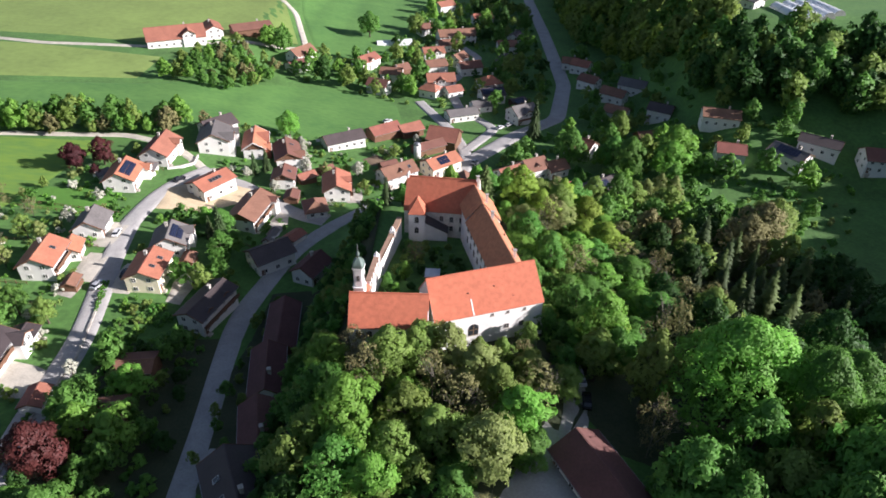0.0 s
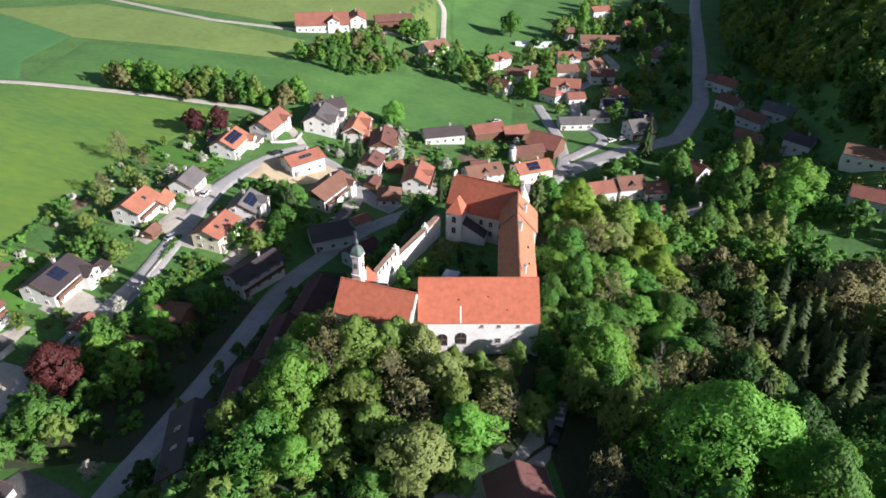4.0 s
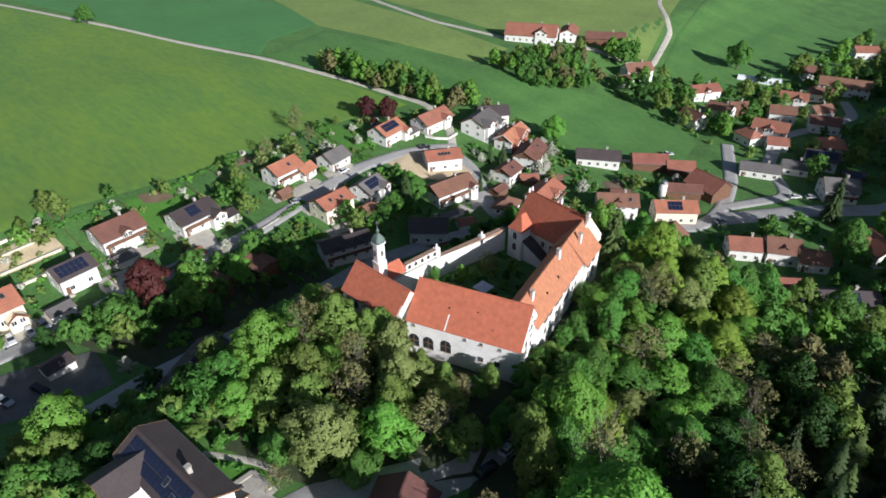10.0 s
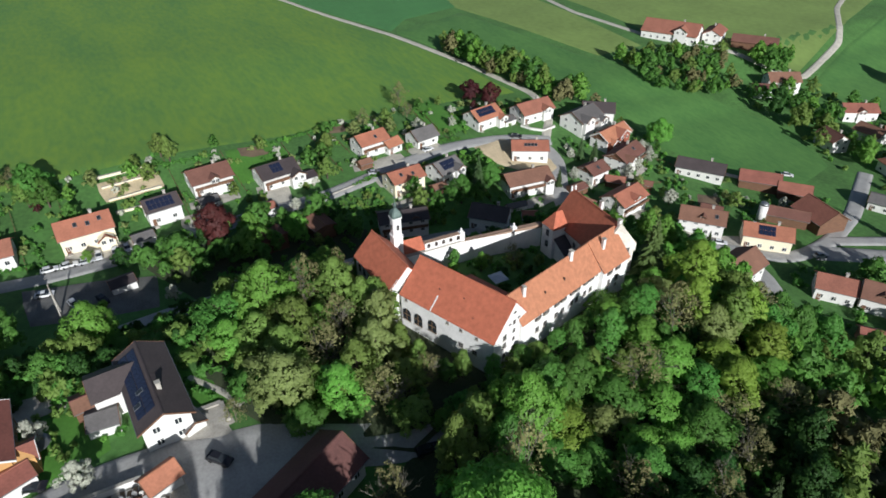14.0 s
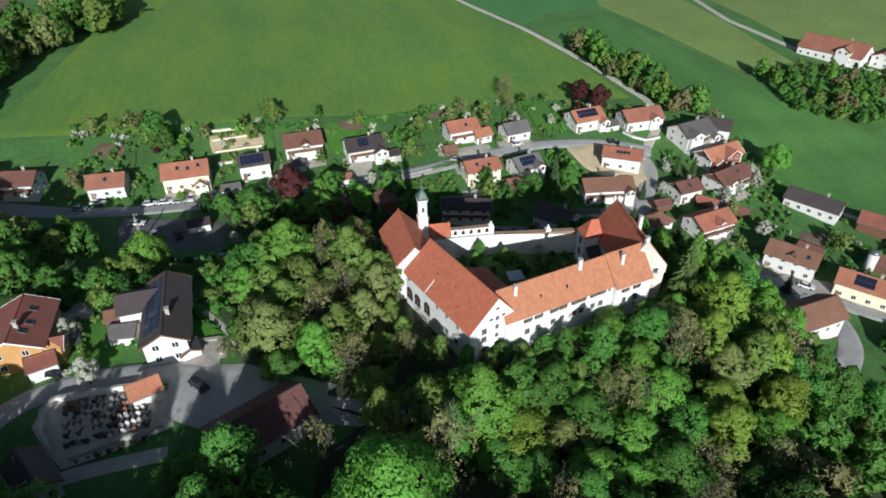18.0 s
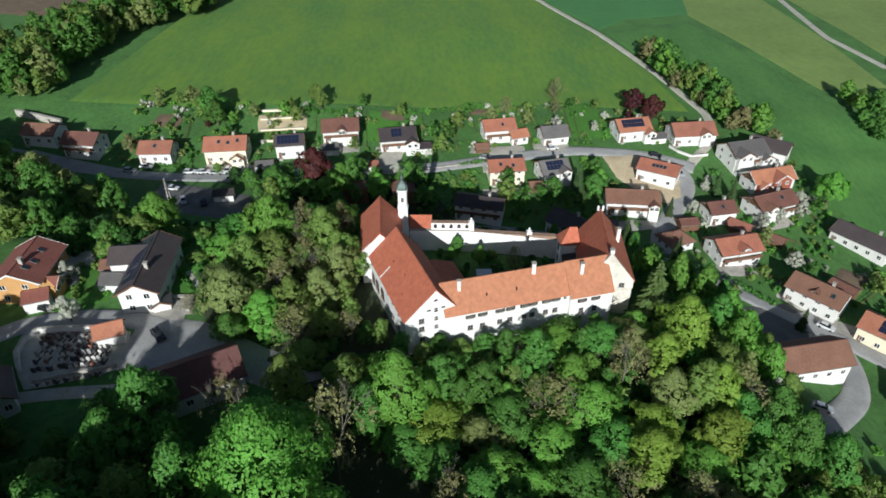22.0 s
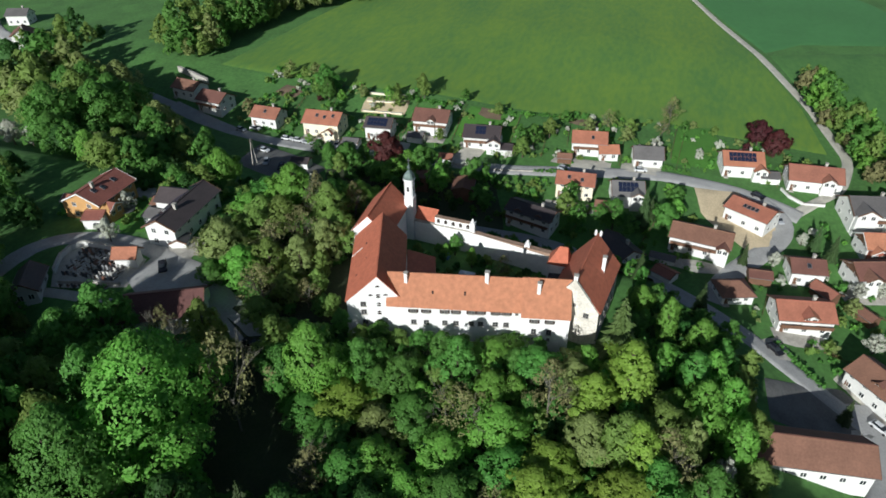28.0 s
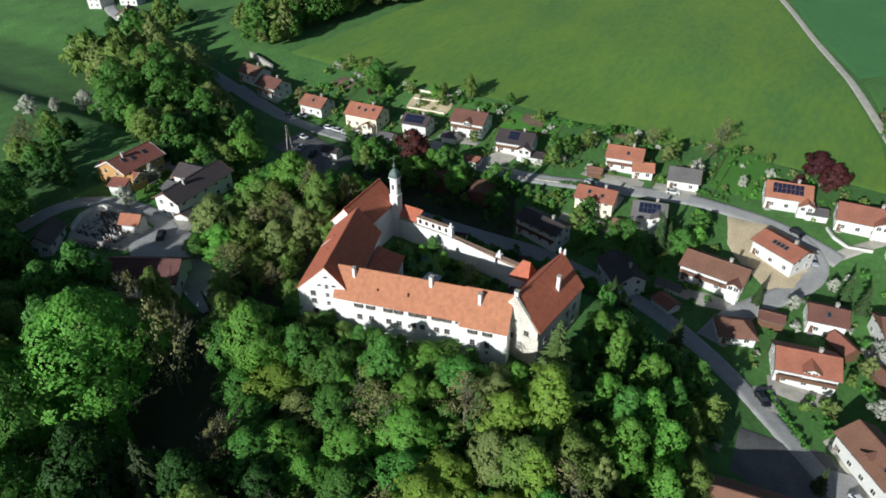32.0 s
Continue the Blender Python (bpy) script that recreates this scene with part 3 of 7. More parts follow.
HOUSES = [
    # x, y, turn, length, width, eave, ridge, roof, wall, options
    (-87.6, 13, 90, 11, 9.5, 3.6, 6.2, "red", PLASTER, {"lights": ((0, -1, 2.0),)}, "small white house with a red tiled roof on the street"),
    (-89.5, 35, 94, 14, 10.5, 4.6, 7.6, "orange", CREAM, {"bays": ((4.0, 2.3, 2.4, 4.0, -2),), "lights": ((-2, -1, 2.0), (1, -1, 2.4), (4, -1, 1.8))}, "cream house with an orange-red tiled roof on the street"),
    (-93, 55, 97, 10, 9, 4.6, 6.9, "dark", PLASTER, {"solar": -0.8}, "white house with a dark roof full of solar panels"),
    (-104.3, 70.7, 96, 13, 11, 4.4, 7.2, "brown", PLASTER, {"bays": ((0.5, 1.6, 0.9, 6.0, -2),), "balcony": 1}, "white house with a brown tiled roof and a balcony"),
    (-100.5, 90.6, 98, 13, 10.5, 4.3, 7, "dark", PLASTER, {"bays": ((4.6, 2.6, 2.6, 5.2, -2),), "solar": -0.35, "balcony": 1}, "white house with a dark tiled roof above the street"),
    (-108, 126.5, 99, 12, 9.5, 4.6, 7.2, "orange", PLASTER, {"lights": ((1, -1, 2.4),), "balcony": 1}, "white house with an orange roof and a balcony"),
    (-106.2, 146.2, 101, 10, 9, 3.2, 6, "grey", PLASTER, {}, "white bungalow with a grey tiled roof"),
    (-111.4, 175.6, 100, 13, 10.5, 4.0, 7, "orange", PLASTER, {"bays": ((5.0, 2.4, 2.4, 4.8, -2),), "solar": -0.7}, "white house with a red roof half under solar panels"),
    (-108.5, 197, 94, 16, 10.5, 3.8, 7, "red", PLASTER, {"bays": ((3.5, 2.2, 1.2, 5.8, -2),)}, "white house with a red tiled roof at the street corner"),
    (-80.8, 126.4, 95, 12, 9.5, 4.8, 7, "orange", CREAM, {"lights": ((-2, -1, 2.0), (2, -1, 2.6))}, "cream house with an orange tiled roof below the street"),
    (-81.8, 142, 103, 10, 10, 4.0, 6.8, "grey", PLASTER, {"bays": ((2.6, 2.2, 1.4, 5.8, -2),), "solar": -0.6}, "white house with a slate-grey roof and solar panels"),
    (-84, 178.5, 59, 13.5, 10, 4.6, 6.6, "orange", PLASTER, {"lights": ((-1.6, -1, 2.2), (-0.4, -1, 2.2), (0.8, -1, 2.2), (2.0, -1, 2.2))}, "new white house with a bright orange roof on sand"),
    (-66.5, 164.4, 83, 16.5, 10, 4.6, 7, "brown", PLASTER, {"bays": ((6.2, 1.8, 1.6, 5.6, -2),), "balcony": 1, "gable_wood": True}, "long white chalet with a brown roof and balcony"),
    (-94, 210.5, 104, 14, 12, 4.8, 8, "grey", PLASTER, {"bays": ((-3.5, 3.2, 1.6, 7.2, -2), (4.5, 2.4, 2.5, 5.4, -2)), "balcony": 1}, "large white house with a grey roof"),
    (-97, 221.5, 51, 13, 10, 4.3, 7, "dark", PLASTER, {}, "white house with a dark roof at the meadow"),
    (-80.5, 214, 104, 16, 9, 4.2, 7, "orange", PLASTER, {"bays": ((2.0, 3.6, 1.2, 6.8, -2), (-5.0, 2.4, 2.0, 5.0, -2)), "timber": RED_WOOD, "gable_wood": True}, "white house with a bright orange roof and wooden gables"),
    (-67, 209, 109, 15, 10, 4.4, 7, "brown", PLASTER, {"bays": ((-4.0, 2.4, 1.4, 6.2, -2),), "lights": ((2, -1, 2.0),), "balcony": 1, "gable_wood": True}, "white chalet with a brown roof and wooden balcony"),
    (-63.5, 191.3, 99, 9, 8.5, 4, 6.2, "brown", PLASTER, {"lights": ((0, -1, 2.0),), "gable_wood": True}, "small white house with a brown roof"),
    (-57, 196, 43, 7, 5, 2.6, 4, "red", WOOD, {"chimney": False, "floors": 1}, "small timber shed with a red roof"),
    (-48.5, 173, 111, 9, 8, 2.6, 5, "brown", PLASTER, {"hip": 3.4, "chimney": False, "floors": 1}, "low garage with a hipped brown-red roof"),
    (-44.5, 188.5, 102, 13.5, 10, 4.6, 7.2, "orange", PLASTER, {"bays": ((0.6, 1.9, 0.3, 6.6, 2.0),), "balcony": 1}, "white house with an orange roof and balcony"),
    (-50.5, 231, 34, 17, 9, 3.6, 6, "dark", PLASTER, {}, "long low house with a dark roof by the meadow"),
    (-36, 245, 40, 14, 9, 3.6, 6, "red", WOOD, {"chimney": False}, "long timber barn with a red tiled roof"),
    (-25.5, 250, 38, 11, 8.5, 3.2, 5.5, "red", WOOD, {"chimney": False}, "timber barn with a red tiled roof"),
    (-10, 241, -13, 13, 12, 4.2, 8, "red", WOOD, {"chimney": False}, "large timber barn with a red-brown roof"),
    (-16, 232.5, 36, 14, 7, 3.2, 5, "brown", WOOD, {"chimney": False, "floors": 1}, "open timber shed with a brown roof"),
    (-25.5, 204, 40, 14, 9.5, 4.8, 7.6, "brown", PLASTER, {"bays": ((0, 1.2, -0.9, 6.8, 3.6),), "lights": ((4, -1, 2.2),)}, "white farmhouse with a brown tiled roof"),
    (-10, 215, 42, 14.5, 9.5, 4.6, 7, "orange", CREAM, {"lights": ((-4, 1, 2.0),), "solar": -0.4}, "yellow house with a red roof and solar panels"),
    (0.8, 185.0, 99, 21.5, 10, 3.9, 7.2, "brown", PLASTER, {"chimney": False}, "long white barn with a large brown tiled roof"),
    (16, 210, 36, 10.5, 9, 4, 6.5, "red", PLASTER, {}, "white house with a red roof in a row"),
    (25, 216, 31, 10, 10, 4.6, 7.6, "brown", PLASTER, {"bays": ((0, 1.2, -0.9, 6.6, 3.4),)}, "white house with a brown roof in a row"),
    (33.5, 218, 31, 9, 9, 3.6, 6, "brown", PLASTER, {}, "low white house with a brown roof in a row"),
    (34.3, 200, 38, 9.5, 7, 3, 5, "red", WOOD, {"chimney": False}, "timber shed with a red roof"),
    (46.6, 198.5, 41, 18, 10, 4.8, 7.6, "dark", PLASTER, {"bays": ((5, 2.2, 1.0, 6.0, -2),), "solar": -0.4}, "white house with a dark and red roof"),
    (46, 236.5, -36, 11.5, 10, 4.8, 8, "red", PLASTER, {"bays": ((-2, 2.0, 0.8, 7.0, -2),), "balcony": 1}, "white house with a red roof among trees"),
    (9.2, 313.5, 27, 11, 11, 5, 8, "orange", PLASTER, {"hip": 4.0}, "white house with an orange roof"),
    (10.2, 298.5, 19, 12, 11, 4.5, 7, "dark", PLASTER, {"solar": -0.9}, "white house with a roof full of solar panels"),
    (23.8, 274, 33, 12, 11, 4.8, 8, "grey", PLASTER, {"bays": ((0, 2.4, 0.6, 7.0, -2),), "balcony": 1}, "white house with a grey roof"),
    (-3.7, 272.6, 25, 15, 9, 3.4, 5, "grey", PLASTER, {}, "low white house with a grey roof"),
    (-58, 337, 57, 15, 10, 4.5, 7, "red", PLASTER, {"bays": ((0, 2.0, 0.6, 6.2, -2),), "far": True}, "white house with a red roof by the meadow"),
    (-46, 302, -17, 11, 9, 4.5, 7.2, "brown", PLASTER, {"far": True}, "white house with a brown roof by the meadow"),
    (-42, 322, -3, 12, 9, 4.5, 7, "brown", PLASTER, {"far": True}, "white house with a red-brown roof"),
    (-16, 314.5, 12, 15, 11, 5, 8, "red", PLASTER, {"gable_wood": True, "bays": ((0, 2.2, 0.8, 7.0, -2),), "far": True}, "white house with red roof and wooden gables"),
    (-11, 396, 18, 24, 12, 5, 8, "brown", PLASTER, {"far": True}, "long farmhouse with a brown roof"),
    (-23, 361, 19, 13, 10, 4.5, 7, "red", PLASTER, {"bays": ((2, 2.2, 0.8, 6.4, -2),), "far": True}, "white house with a red roof"),
    (-1.5, 338.5, 22, 13, 10, 4.5, 7, "brown", PLASTER, {"far": True}, "white house with a brown roof"),
    (-91, 328, 60, 15, 10, 4.8, 8, "brown", PLASTER, {"far": True}, "white house with a brown roof above the meadow"),
    (-90, 314.5, 54, 11, 8, 3.8, 5.4, "brown", PLASTER, {"far": True}, "white annex with a low brown roof"),
    (-20, 338.5, 25, 12, 10, 4.5, 7, "brown", PLASTER, {"far": True}, "white house with a brown roof in the village"),
    (-20, 302, -23, 10, 9, 4.2, 6.5, "red", PLASTER, {"hip": 3.0, "far": True}, "white house with a red hipped roof in the village"),
    (-38, 332, 44, 9, 8, 3.6, 6, "brown", WOOD, {"far": True}, "timber house with a brown roof"),
    (-8, 352, 60, 11, 9, 4.5, 7, "brown", PLASTER, {"far": True}, "white house with a brown roof in the village"),
    (-30, 410, 30, 13, 10, 4.5, 7, "brown", PLASTER, {"far": True}, "white house with a brown roof in the village"),
    (5, 440, 20, 14, 10, 4.5, 7, "orange", PLASTER, {"far": True}, "white house with an orange roof in the village"),
    (-22, 470, 40, 14, 10, 4.5, 7, "red", PLASTER, {"far": True}, "white house with a red roof at the village end"),
    (20, 380, 10, 12, 10, 4.5, 7, "brown", PLASTER, {"far": True}, "white house with a brown roof by the road"),
    (18, 350, 80, 12, 10, 4.5, 7, "dark", PLASTER, {"far": True}, "white house with a dark roof by the road"),
    (-153, 319, 29, 29, 16, 4.0, 8.8, "red", PLASTER, {"bays": ((6, 3.4, 0.8, 8.0, -2),), "far": True}, "long farmhouse with an orange roof in the fields"),
    (-140, 336, 119, 16, 10, 4.5, 7, "red", PLASTER, {"far": True}, "farm wing with an orange roof"),
    (-122, 345, 34, 22, 11, 4, 6.4, "brown", WOOD, {"far": True}, "timber barn with a brown roof at the farm"),
    (-4.8, 43.5, 5, 19.6, 8.8, 5.0, 7.4, "dark", PLASTER, {"bays": ((-5.2, 3.9, 5.0, 6.9, -2),), "lights": ((2, -1, 2.0), (4.5, -1, 3.0)), "solar": -0.85}, "white villa with a dark grey roof and blue solar panels"),
    (-5.6, 17.8, 4, 14, 11, 4.9, 7.6, "red", OCHRE, {"balcony": 1, "gable_wood": True, "timber": OCHRE, "lights": ((-3, 1, 2.2), (1, 1, 2.4), (3.5, 1, 1.8)), "bays": ((4.4, 2.6, 2.8, 4.9, -2, 1), (4.6, 2.2, 1.0, 5.6, -2))}, "house with ochre timber gables and a red tiled roof"),
    (12.6, 41.6, 110, 5.5, 4.5, 2.8, 4.6, "orange", PLASTER, {"chimney": False, "floors": 0}, "small white cemetery gatehouse with an orange roof"),
    (26, 27.5, 35, 9, 6, 3.0, 5.2, "dark", PLASTER, {"chimney": False, "floors": 1}, "small white cemetery chapel with a dark roof"),
    (-62.5, 117, 75, 15, 8.4, 5.0, 6.7, "dark", PLASTER, {"bays": ((-3.2, 1.3, -0.6, 6.0, 3.2), (3.4, 1.3, -0.6, 6.0, 3.2)), "balcony": 1}, "white house with a dark roof in the castle's shade"),
    (-54.5, 143, 43, 12, 9.5, 4.4, 7, "dark", PLASTER, {}, "white house with a dark roof by the lane"),
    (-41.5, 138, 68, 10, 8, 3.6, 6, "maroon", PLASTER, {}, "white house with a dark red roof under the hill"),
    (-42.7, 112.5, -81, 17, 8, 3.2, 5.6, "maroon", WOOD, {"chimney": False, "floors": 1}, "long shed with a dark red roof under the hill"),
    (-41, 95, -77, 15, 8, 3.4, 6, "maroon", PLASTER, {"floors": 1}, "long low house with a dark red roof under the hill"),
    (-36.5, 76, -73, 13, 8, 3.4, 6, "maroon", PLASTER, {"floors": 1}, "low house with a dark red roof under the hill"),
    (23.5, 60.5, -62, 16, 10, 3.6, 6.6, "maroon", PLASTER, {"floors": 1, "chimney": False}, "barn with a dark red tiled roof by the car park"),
    (100, 224, -10, 11, 9, 4.5, 7, "red", PLASTER, {}, "house with a red roof in the valley's shade"),
    (121, 221, -52, 14, 10, 4.2, 6.5, "grey", PLASTER, {"solar": -0.6}, "house with solar panels in the valley"),
    (134, 227, -33, 15, 9, 4, 6, "dark", PLASTER, {}, "house with a dark roof in the valley"),
    (152, 217, -7, 14, 11, 5, 8, "brown", PLASTER, {}, "white house with a brown roof in the valley"),
    (67, 275.5, -29, 11, 9, 4.5, 7, "brown", PLASTER, {}, "white house with a brown roof by the country road"),
    (61, 320, -38, 11, 9, 4.5, 7, "brown", PLASTER, {"far": True}, "white house with a brown roof by the country road"),
    (85, 270, -28, 11, 9, 4.5, 7, "dark", PLASTER, {}, "white house with a dark roof by the woods"),
    (-105.2, 133.4, 107, 7, 6, 2.8, 4.8, "orange", PLASTER, {"chimney": False, "floors": 1}, "low white wing with an orange roof"),
    (-90.4, -11.4, 82, 12, 9.5, 4.4, 7, "brown", PLASTER, {"balcony": 1}, "white house with a brown roof in the shade"),
    (-96, -27, 82, 12, 9, 3.6, 6, "brown", PLASTER, {}, "low house with a brown roof at the wood"),
    (-35, 60, -60, 15, 10, 4, 7, "dark", PLASTER, {"lights": ((-2, -1, 2.4), (2, -1, 2.4))}, "large house with a dark roof below the hill"),
    (-9, 304, 30, 9, 8, 3.4, 5.4, "red", PLASTER, {"far": True, "chimney": False, "floors": 1}, "low white outbuilding with a red roof"),
    (-16, 378, 25, 12, 9, 4.2, 6.6, "brown", PLASTER, {"far": True}, "white house with a brown roof by the village road"),
    (5, 285, 25, 10, 8, 3.2, 5.2, "grey", PLASTER, {"far": True, "floors": 1}, "low white house with a grey roof"),
    (60, 345, -30, 11, 9, 4.5, 7, "red", PLASTER, {"far": True}, "white house with a dark red roof below the wood"),
    (70, 300, -35, 13, 9, 4.2, 6.8, "brown", PLASTER, {"far": True}, "house with a brown roof in the shade of the wood"),
    (74, 247, 20, 9, 8, 3.6, 6, "brown", WOOD, {"far": True, "chimney": False}, "timber shed with a brown roof in the valley"),
    (101.5, 245.5, -10, 15, 9, 4.2, 6.6, "brown", PLASTER, {"far": True}, "long white house with a brown roof at the wood's edge"),
    (81, 310, -25, 14, 10, 4.4, 7, "grey", PLASTER, {"far": True}, "white house with a grey roof at the wood's edge"),
    (55, 352, -10, 10, 8, 4, 6.4, "brown", PLASTER, {"far": True}, "white house with a brown roof by the country road"),
    (26, 398, 70, 11, 9, 4.5, 7, "dark", PLASTER, {"far": True}, "white house with a dark roof by the country road"),
    (23, 296, 35, 9, 5, 2.4, 3.2, "dark", WOOD, {"far": True, "chimney": False, "floors": 0, "solar": -0.7}, "carport with solar panels on its roof"),
    (132, 337, -58, 24, 9, 4.0, 5.4, "grey", PLASTER, {"far": True, "chimney": False, "floors": 1}, "long pale nursery shed with a grey roof"),
    (-127, -169, 20, 12, 9, 4.5, 7, "brown", PLASTER, {"far": True}, "white house with a brown roof beyond the wood"),
    (-137, -156, 110, 11, 9, 4.5, 7, "grey", PLASTER, {"far": True}, "white house with a grey roof beyond the wood"),
    (-116, -132, 40, 12, 9, 4.5, 7, "brown", PLASTER, {"far": True}, "white house with a brown roof by the far road"),
]
for hx, hy, turn, length, width, eave, ridge, roof, wall, options, label in HOUSES:
    house(hx, hy, turn, length, width, eave, ridge, roof, wall, label, **options)

# ---- castle ----
castle = thing("castle", pose(0, 0, 0), "white hilltop castle with red tiled roofs round a courtyard", "castle")


def wing(name, a, b, half_s, half_n, eave_s, eave_n, base, mat, label, over=0.35, plaster=OLD_PLASTER):
    """A wing of the castle with its ridge from a to b; half_s lies to the right of the ridge, half_n to its left."""
    ax, ay, az = a
    bx, by, bz = b
    d = math.hypot(bx - ax, by - ay)
    ux, uy = (bx - ax) / d, (by - ay) / d
    rx, ry = uy, -ux

    def at(s, o, z):
        return (ax + ux * s + rx * o, ay + uy * s + ry * o, z)

    slope_s, slope_n = (az - eave_s) / half_s, (az - eave_n) / half_n
    w_s, w_n = half_s - over, half_n - over
    g = Form()
    for s0, s1, z0, z1 in ((0.0, d, az, bz),):
        ring = lambda s, z: [at(s, w_s, base), at(s, w_s, z - slope_s * w_s - 0.2), at(s, 0, z - 0.2), at(s, -w_n, z - slope_n * w_n - 0.2), at(s, -w_n, base)]
        g.hexa(ring(s0, z0), ring(s1, z1))
    part("wall", g, plaster, castle, label + " wall")
    for side, half, slope in ((1, half_s, slope_s), (-1, half_n, slope_n)):
        top = [at(-0.15, 0, az), at(d + 0.15, 0, bz), at(d + 0.15, side * half, bz - slope * half), at(-0.15, side * half, az - slope * half)]
        low = [(p, q, r - 0.2) for p, q, r in top]
        part("roof", Form().hexa(low[::-side], top[::-side]), mat, castle, label + " roof")
    part("ridge_cap", Form().hexa([at(-0.15, -0.16, az - 0.05), at(-0.15, 0.16, az - 0.05), at(d + 0.15, 0.16, bz - 0.05), at(d + 0.15, -0.16, bz - 0.05)],
                                  [at(-0.15, -0.12, az + 0.12), at(-0.15, 0.12, az + 0.12), at(d + 0.15, 0.12, bz + 0.12), at(d + 0.15, -0.12, bz + 0.12)]), mat, castle)
    return at, d, w_s, w_n


at_barn, len_barn, ws_barn, wn_barn = wing("barn", (-6.6, 95.0, 27.3), (14.4, 102.9, 27.5), 6.3, 4.9, 21.5, 21.3, 9, CASTLE_TILE, "south hall")
at_chap, len_chap, ws_chap, wn_chap = wing("chapel", (-20.6, 90.8, 26.5), (-5.9, 91.7, 26.3), 4.6, 4.6, 21.7, 21.7, 9, CASTLE_TILE, "chapel")
at_east, len_east, ws_east, wn_east = wing("east", (10.9, 103.6, 26.1), (4.2, 127.9, 25.4), 4.0, 4.0, 21.2, 21.2, 9, CASTLE_OLD_TILE, "east wing")
at_block, len_block, ws_block, wn_block = wing("block", (4.2, 127.9, 25.6), (2.2, 136.5, 25.6), 5.0, 4.0, 20.3, 21.2, 7, CASTLE_OLD_TILE, "projecting east block")
at_keep, len_keep, ws_keep, wn_keep = wing("keep", (-14.6, 139.1, 25.8), (3.0, 137.3, 26.4), 5.2, 5.4, 18.9, 19.6, 7, CASTLE_TILE, "north house", plaster=WEATHERED)

# gable parapets
def parapet(at, s, w_a, w_b, z_ridge, slope_a, slope_b, thick=0.5, plaster=OLD_PLASTER):
    over = 0.35
    ring = lambda o: [at(s + o, w_a, z_ridge - slope_a * w_a - 1.5), at(s + o, w_a, z_ridge - slope_a * w_a + over), at(s + o, 0, z_ridge + over), at(s + o, -w_b, z_ridge - slope_b * w_b + over), at(s + o, -w_b, z_ridge - slope_b * w_b - 1.5)]
    part("gable_parapet", Form().hexa(ring(0), ring(thick)), plaster, castle)


parapet(at_chap, len_chap - 0.1, ws_chap, wn_chap, 25.9, 1.02, 1.02, 0.2)
parapet(at_keep, len_keep - 0.1, ws_keep, wn_keep, 26.4, 1.44, 1.26, 0.6, WEATHERED)

# tower with onion dome
TX, TY = -19.7, 95.9
def square(r, z, cut=0.3):
    return [(TX + x, TY + y, z) for x, y in ((-r + cut, -r), (r - cut, -r), (r, -r + cut), (r, r - cut), (r - cut, r), (-r + cut, r), (-r, r - cut), (-r, -r + cut))]


tower = part("tower", Form().hexa(square(1.05, 9, 0.05), square(1.05, 24.3, 0.05)), OLD_PLASTER, castle, "slender white chapel tower")
part("upper_storey", Form().hexa(square(0.98, 24.3, 0.3), square(0.98, 28.8, 0.3)), OLD_PLASTER, tower)
part("cornice", Form().hexa(square(1.2, 24.15), square(1.2, 24.45)), OLD_PLASTER, tower)
part("cornice", Form().hexa(square(1.18, 28.65), square(1.18, 28.95)), OLD_PLASTER, tower)
dome = Form()
rows = [square(r, z, 0.3 * r) for r, z in ((1.1, 28.95), (1.12, 29.25), (1.08, 29.6), (0.95, 30.0), (0.72, 30.4), (0.42, 30.75), (0.24, 31.0))]
for low, high in zip(rows, rows[1:]):
    dome.hexa(low, high)
part("onion_dome", dome, COPPER, tower, "grey-green copper bell dome")
part("lantern", Form().turned([(0.25, 30.95), (0.26, 31.3), (0.4, 31.5), (0.34, 31.85), (0.12, 32.2), (0.06, 32.6)], 10, TX, TY), COPPER, tower, smooth=True)
part("cross", Form().box(TX - 0.05, TY - 0.05, 32.6, TX + 0.05, TY + 0.05, 34.0).box(TX - 0.05, TY - 0.4, 33.3, TX + 0.05, TY + 0.4, 33.42), METAL, tower)
# windows of the castle
CASTLE_WINDOWS = {}
SHUTTER = material("dark_shutter", (0.045, 0.03, 0.025), 0.7, 0.3)
WINDOW_GREY = material("grey_window_paint", (0.22, 0.20, 0.18), 0.6, 0.15)
ARCH_WOOD = material("arch_timber", (0.20, 0.12, 0.06), 0.8, 0.4, 2.0)


def castle_window_mesh(w, h, arch=False):
    """A deep-set castle window: the frame with its sill, and the pane."""
    t = 0.09
    g = lattice((-w / 2, -w / 2 + t, -t / 2, t / 2, w / 2 - t, w / 2), (-h / 2, -h / 2 + t, -t / 2, t / 2, h / 2 - t, h / 2), ((1, 1), (3, 1), (1, 3), (3, 3)), -0.05, 0.05)
    if not arch:
        pane = Form().box(-w / 2 + 0.04, -0.025, -h / 2 + 0.04, w / 2 - 0.04, 0.04, h / 2 - 0.04)
        return g.mesh("window", WINDOW_GREY), pane.mesh("pane", GLASS)
    r = w / 2
    ring = [(-r, -h / 2), (r, -h / 2)] + [(r * math.cos(a * math.pi / 10), h / 2 - r + r * math.sin(a * math.pi / 10)) for a in range(11)]
    pane = Form().hexa([(x, 0.05, z) for x, z in ring][::-1], [(x, -0.04, z) for x, z in ring][::-1])
    bars = lattice((-r, -0.05, 0.05, r), (-h / 2, -h / 2 + 0.08, -0.05, 0.05, h / 2), ((0, 1), (2, 1), (0, 3), (2, 3)), -0.09, 0.0)
    return bars.mesh("window", ARCH_WOOD if w > 1.5 else WINDOW_GREY), pane.mesh("pane", GLASS)


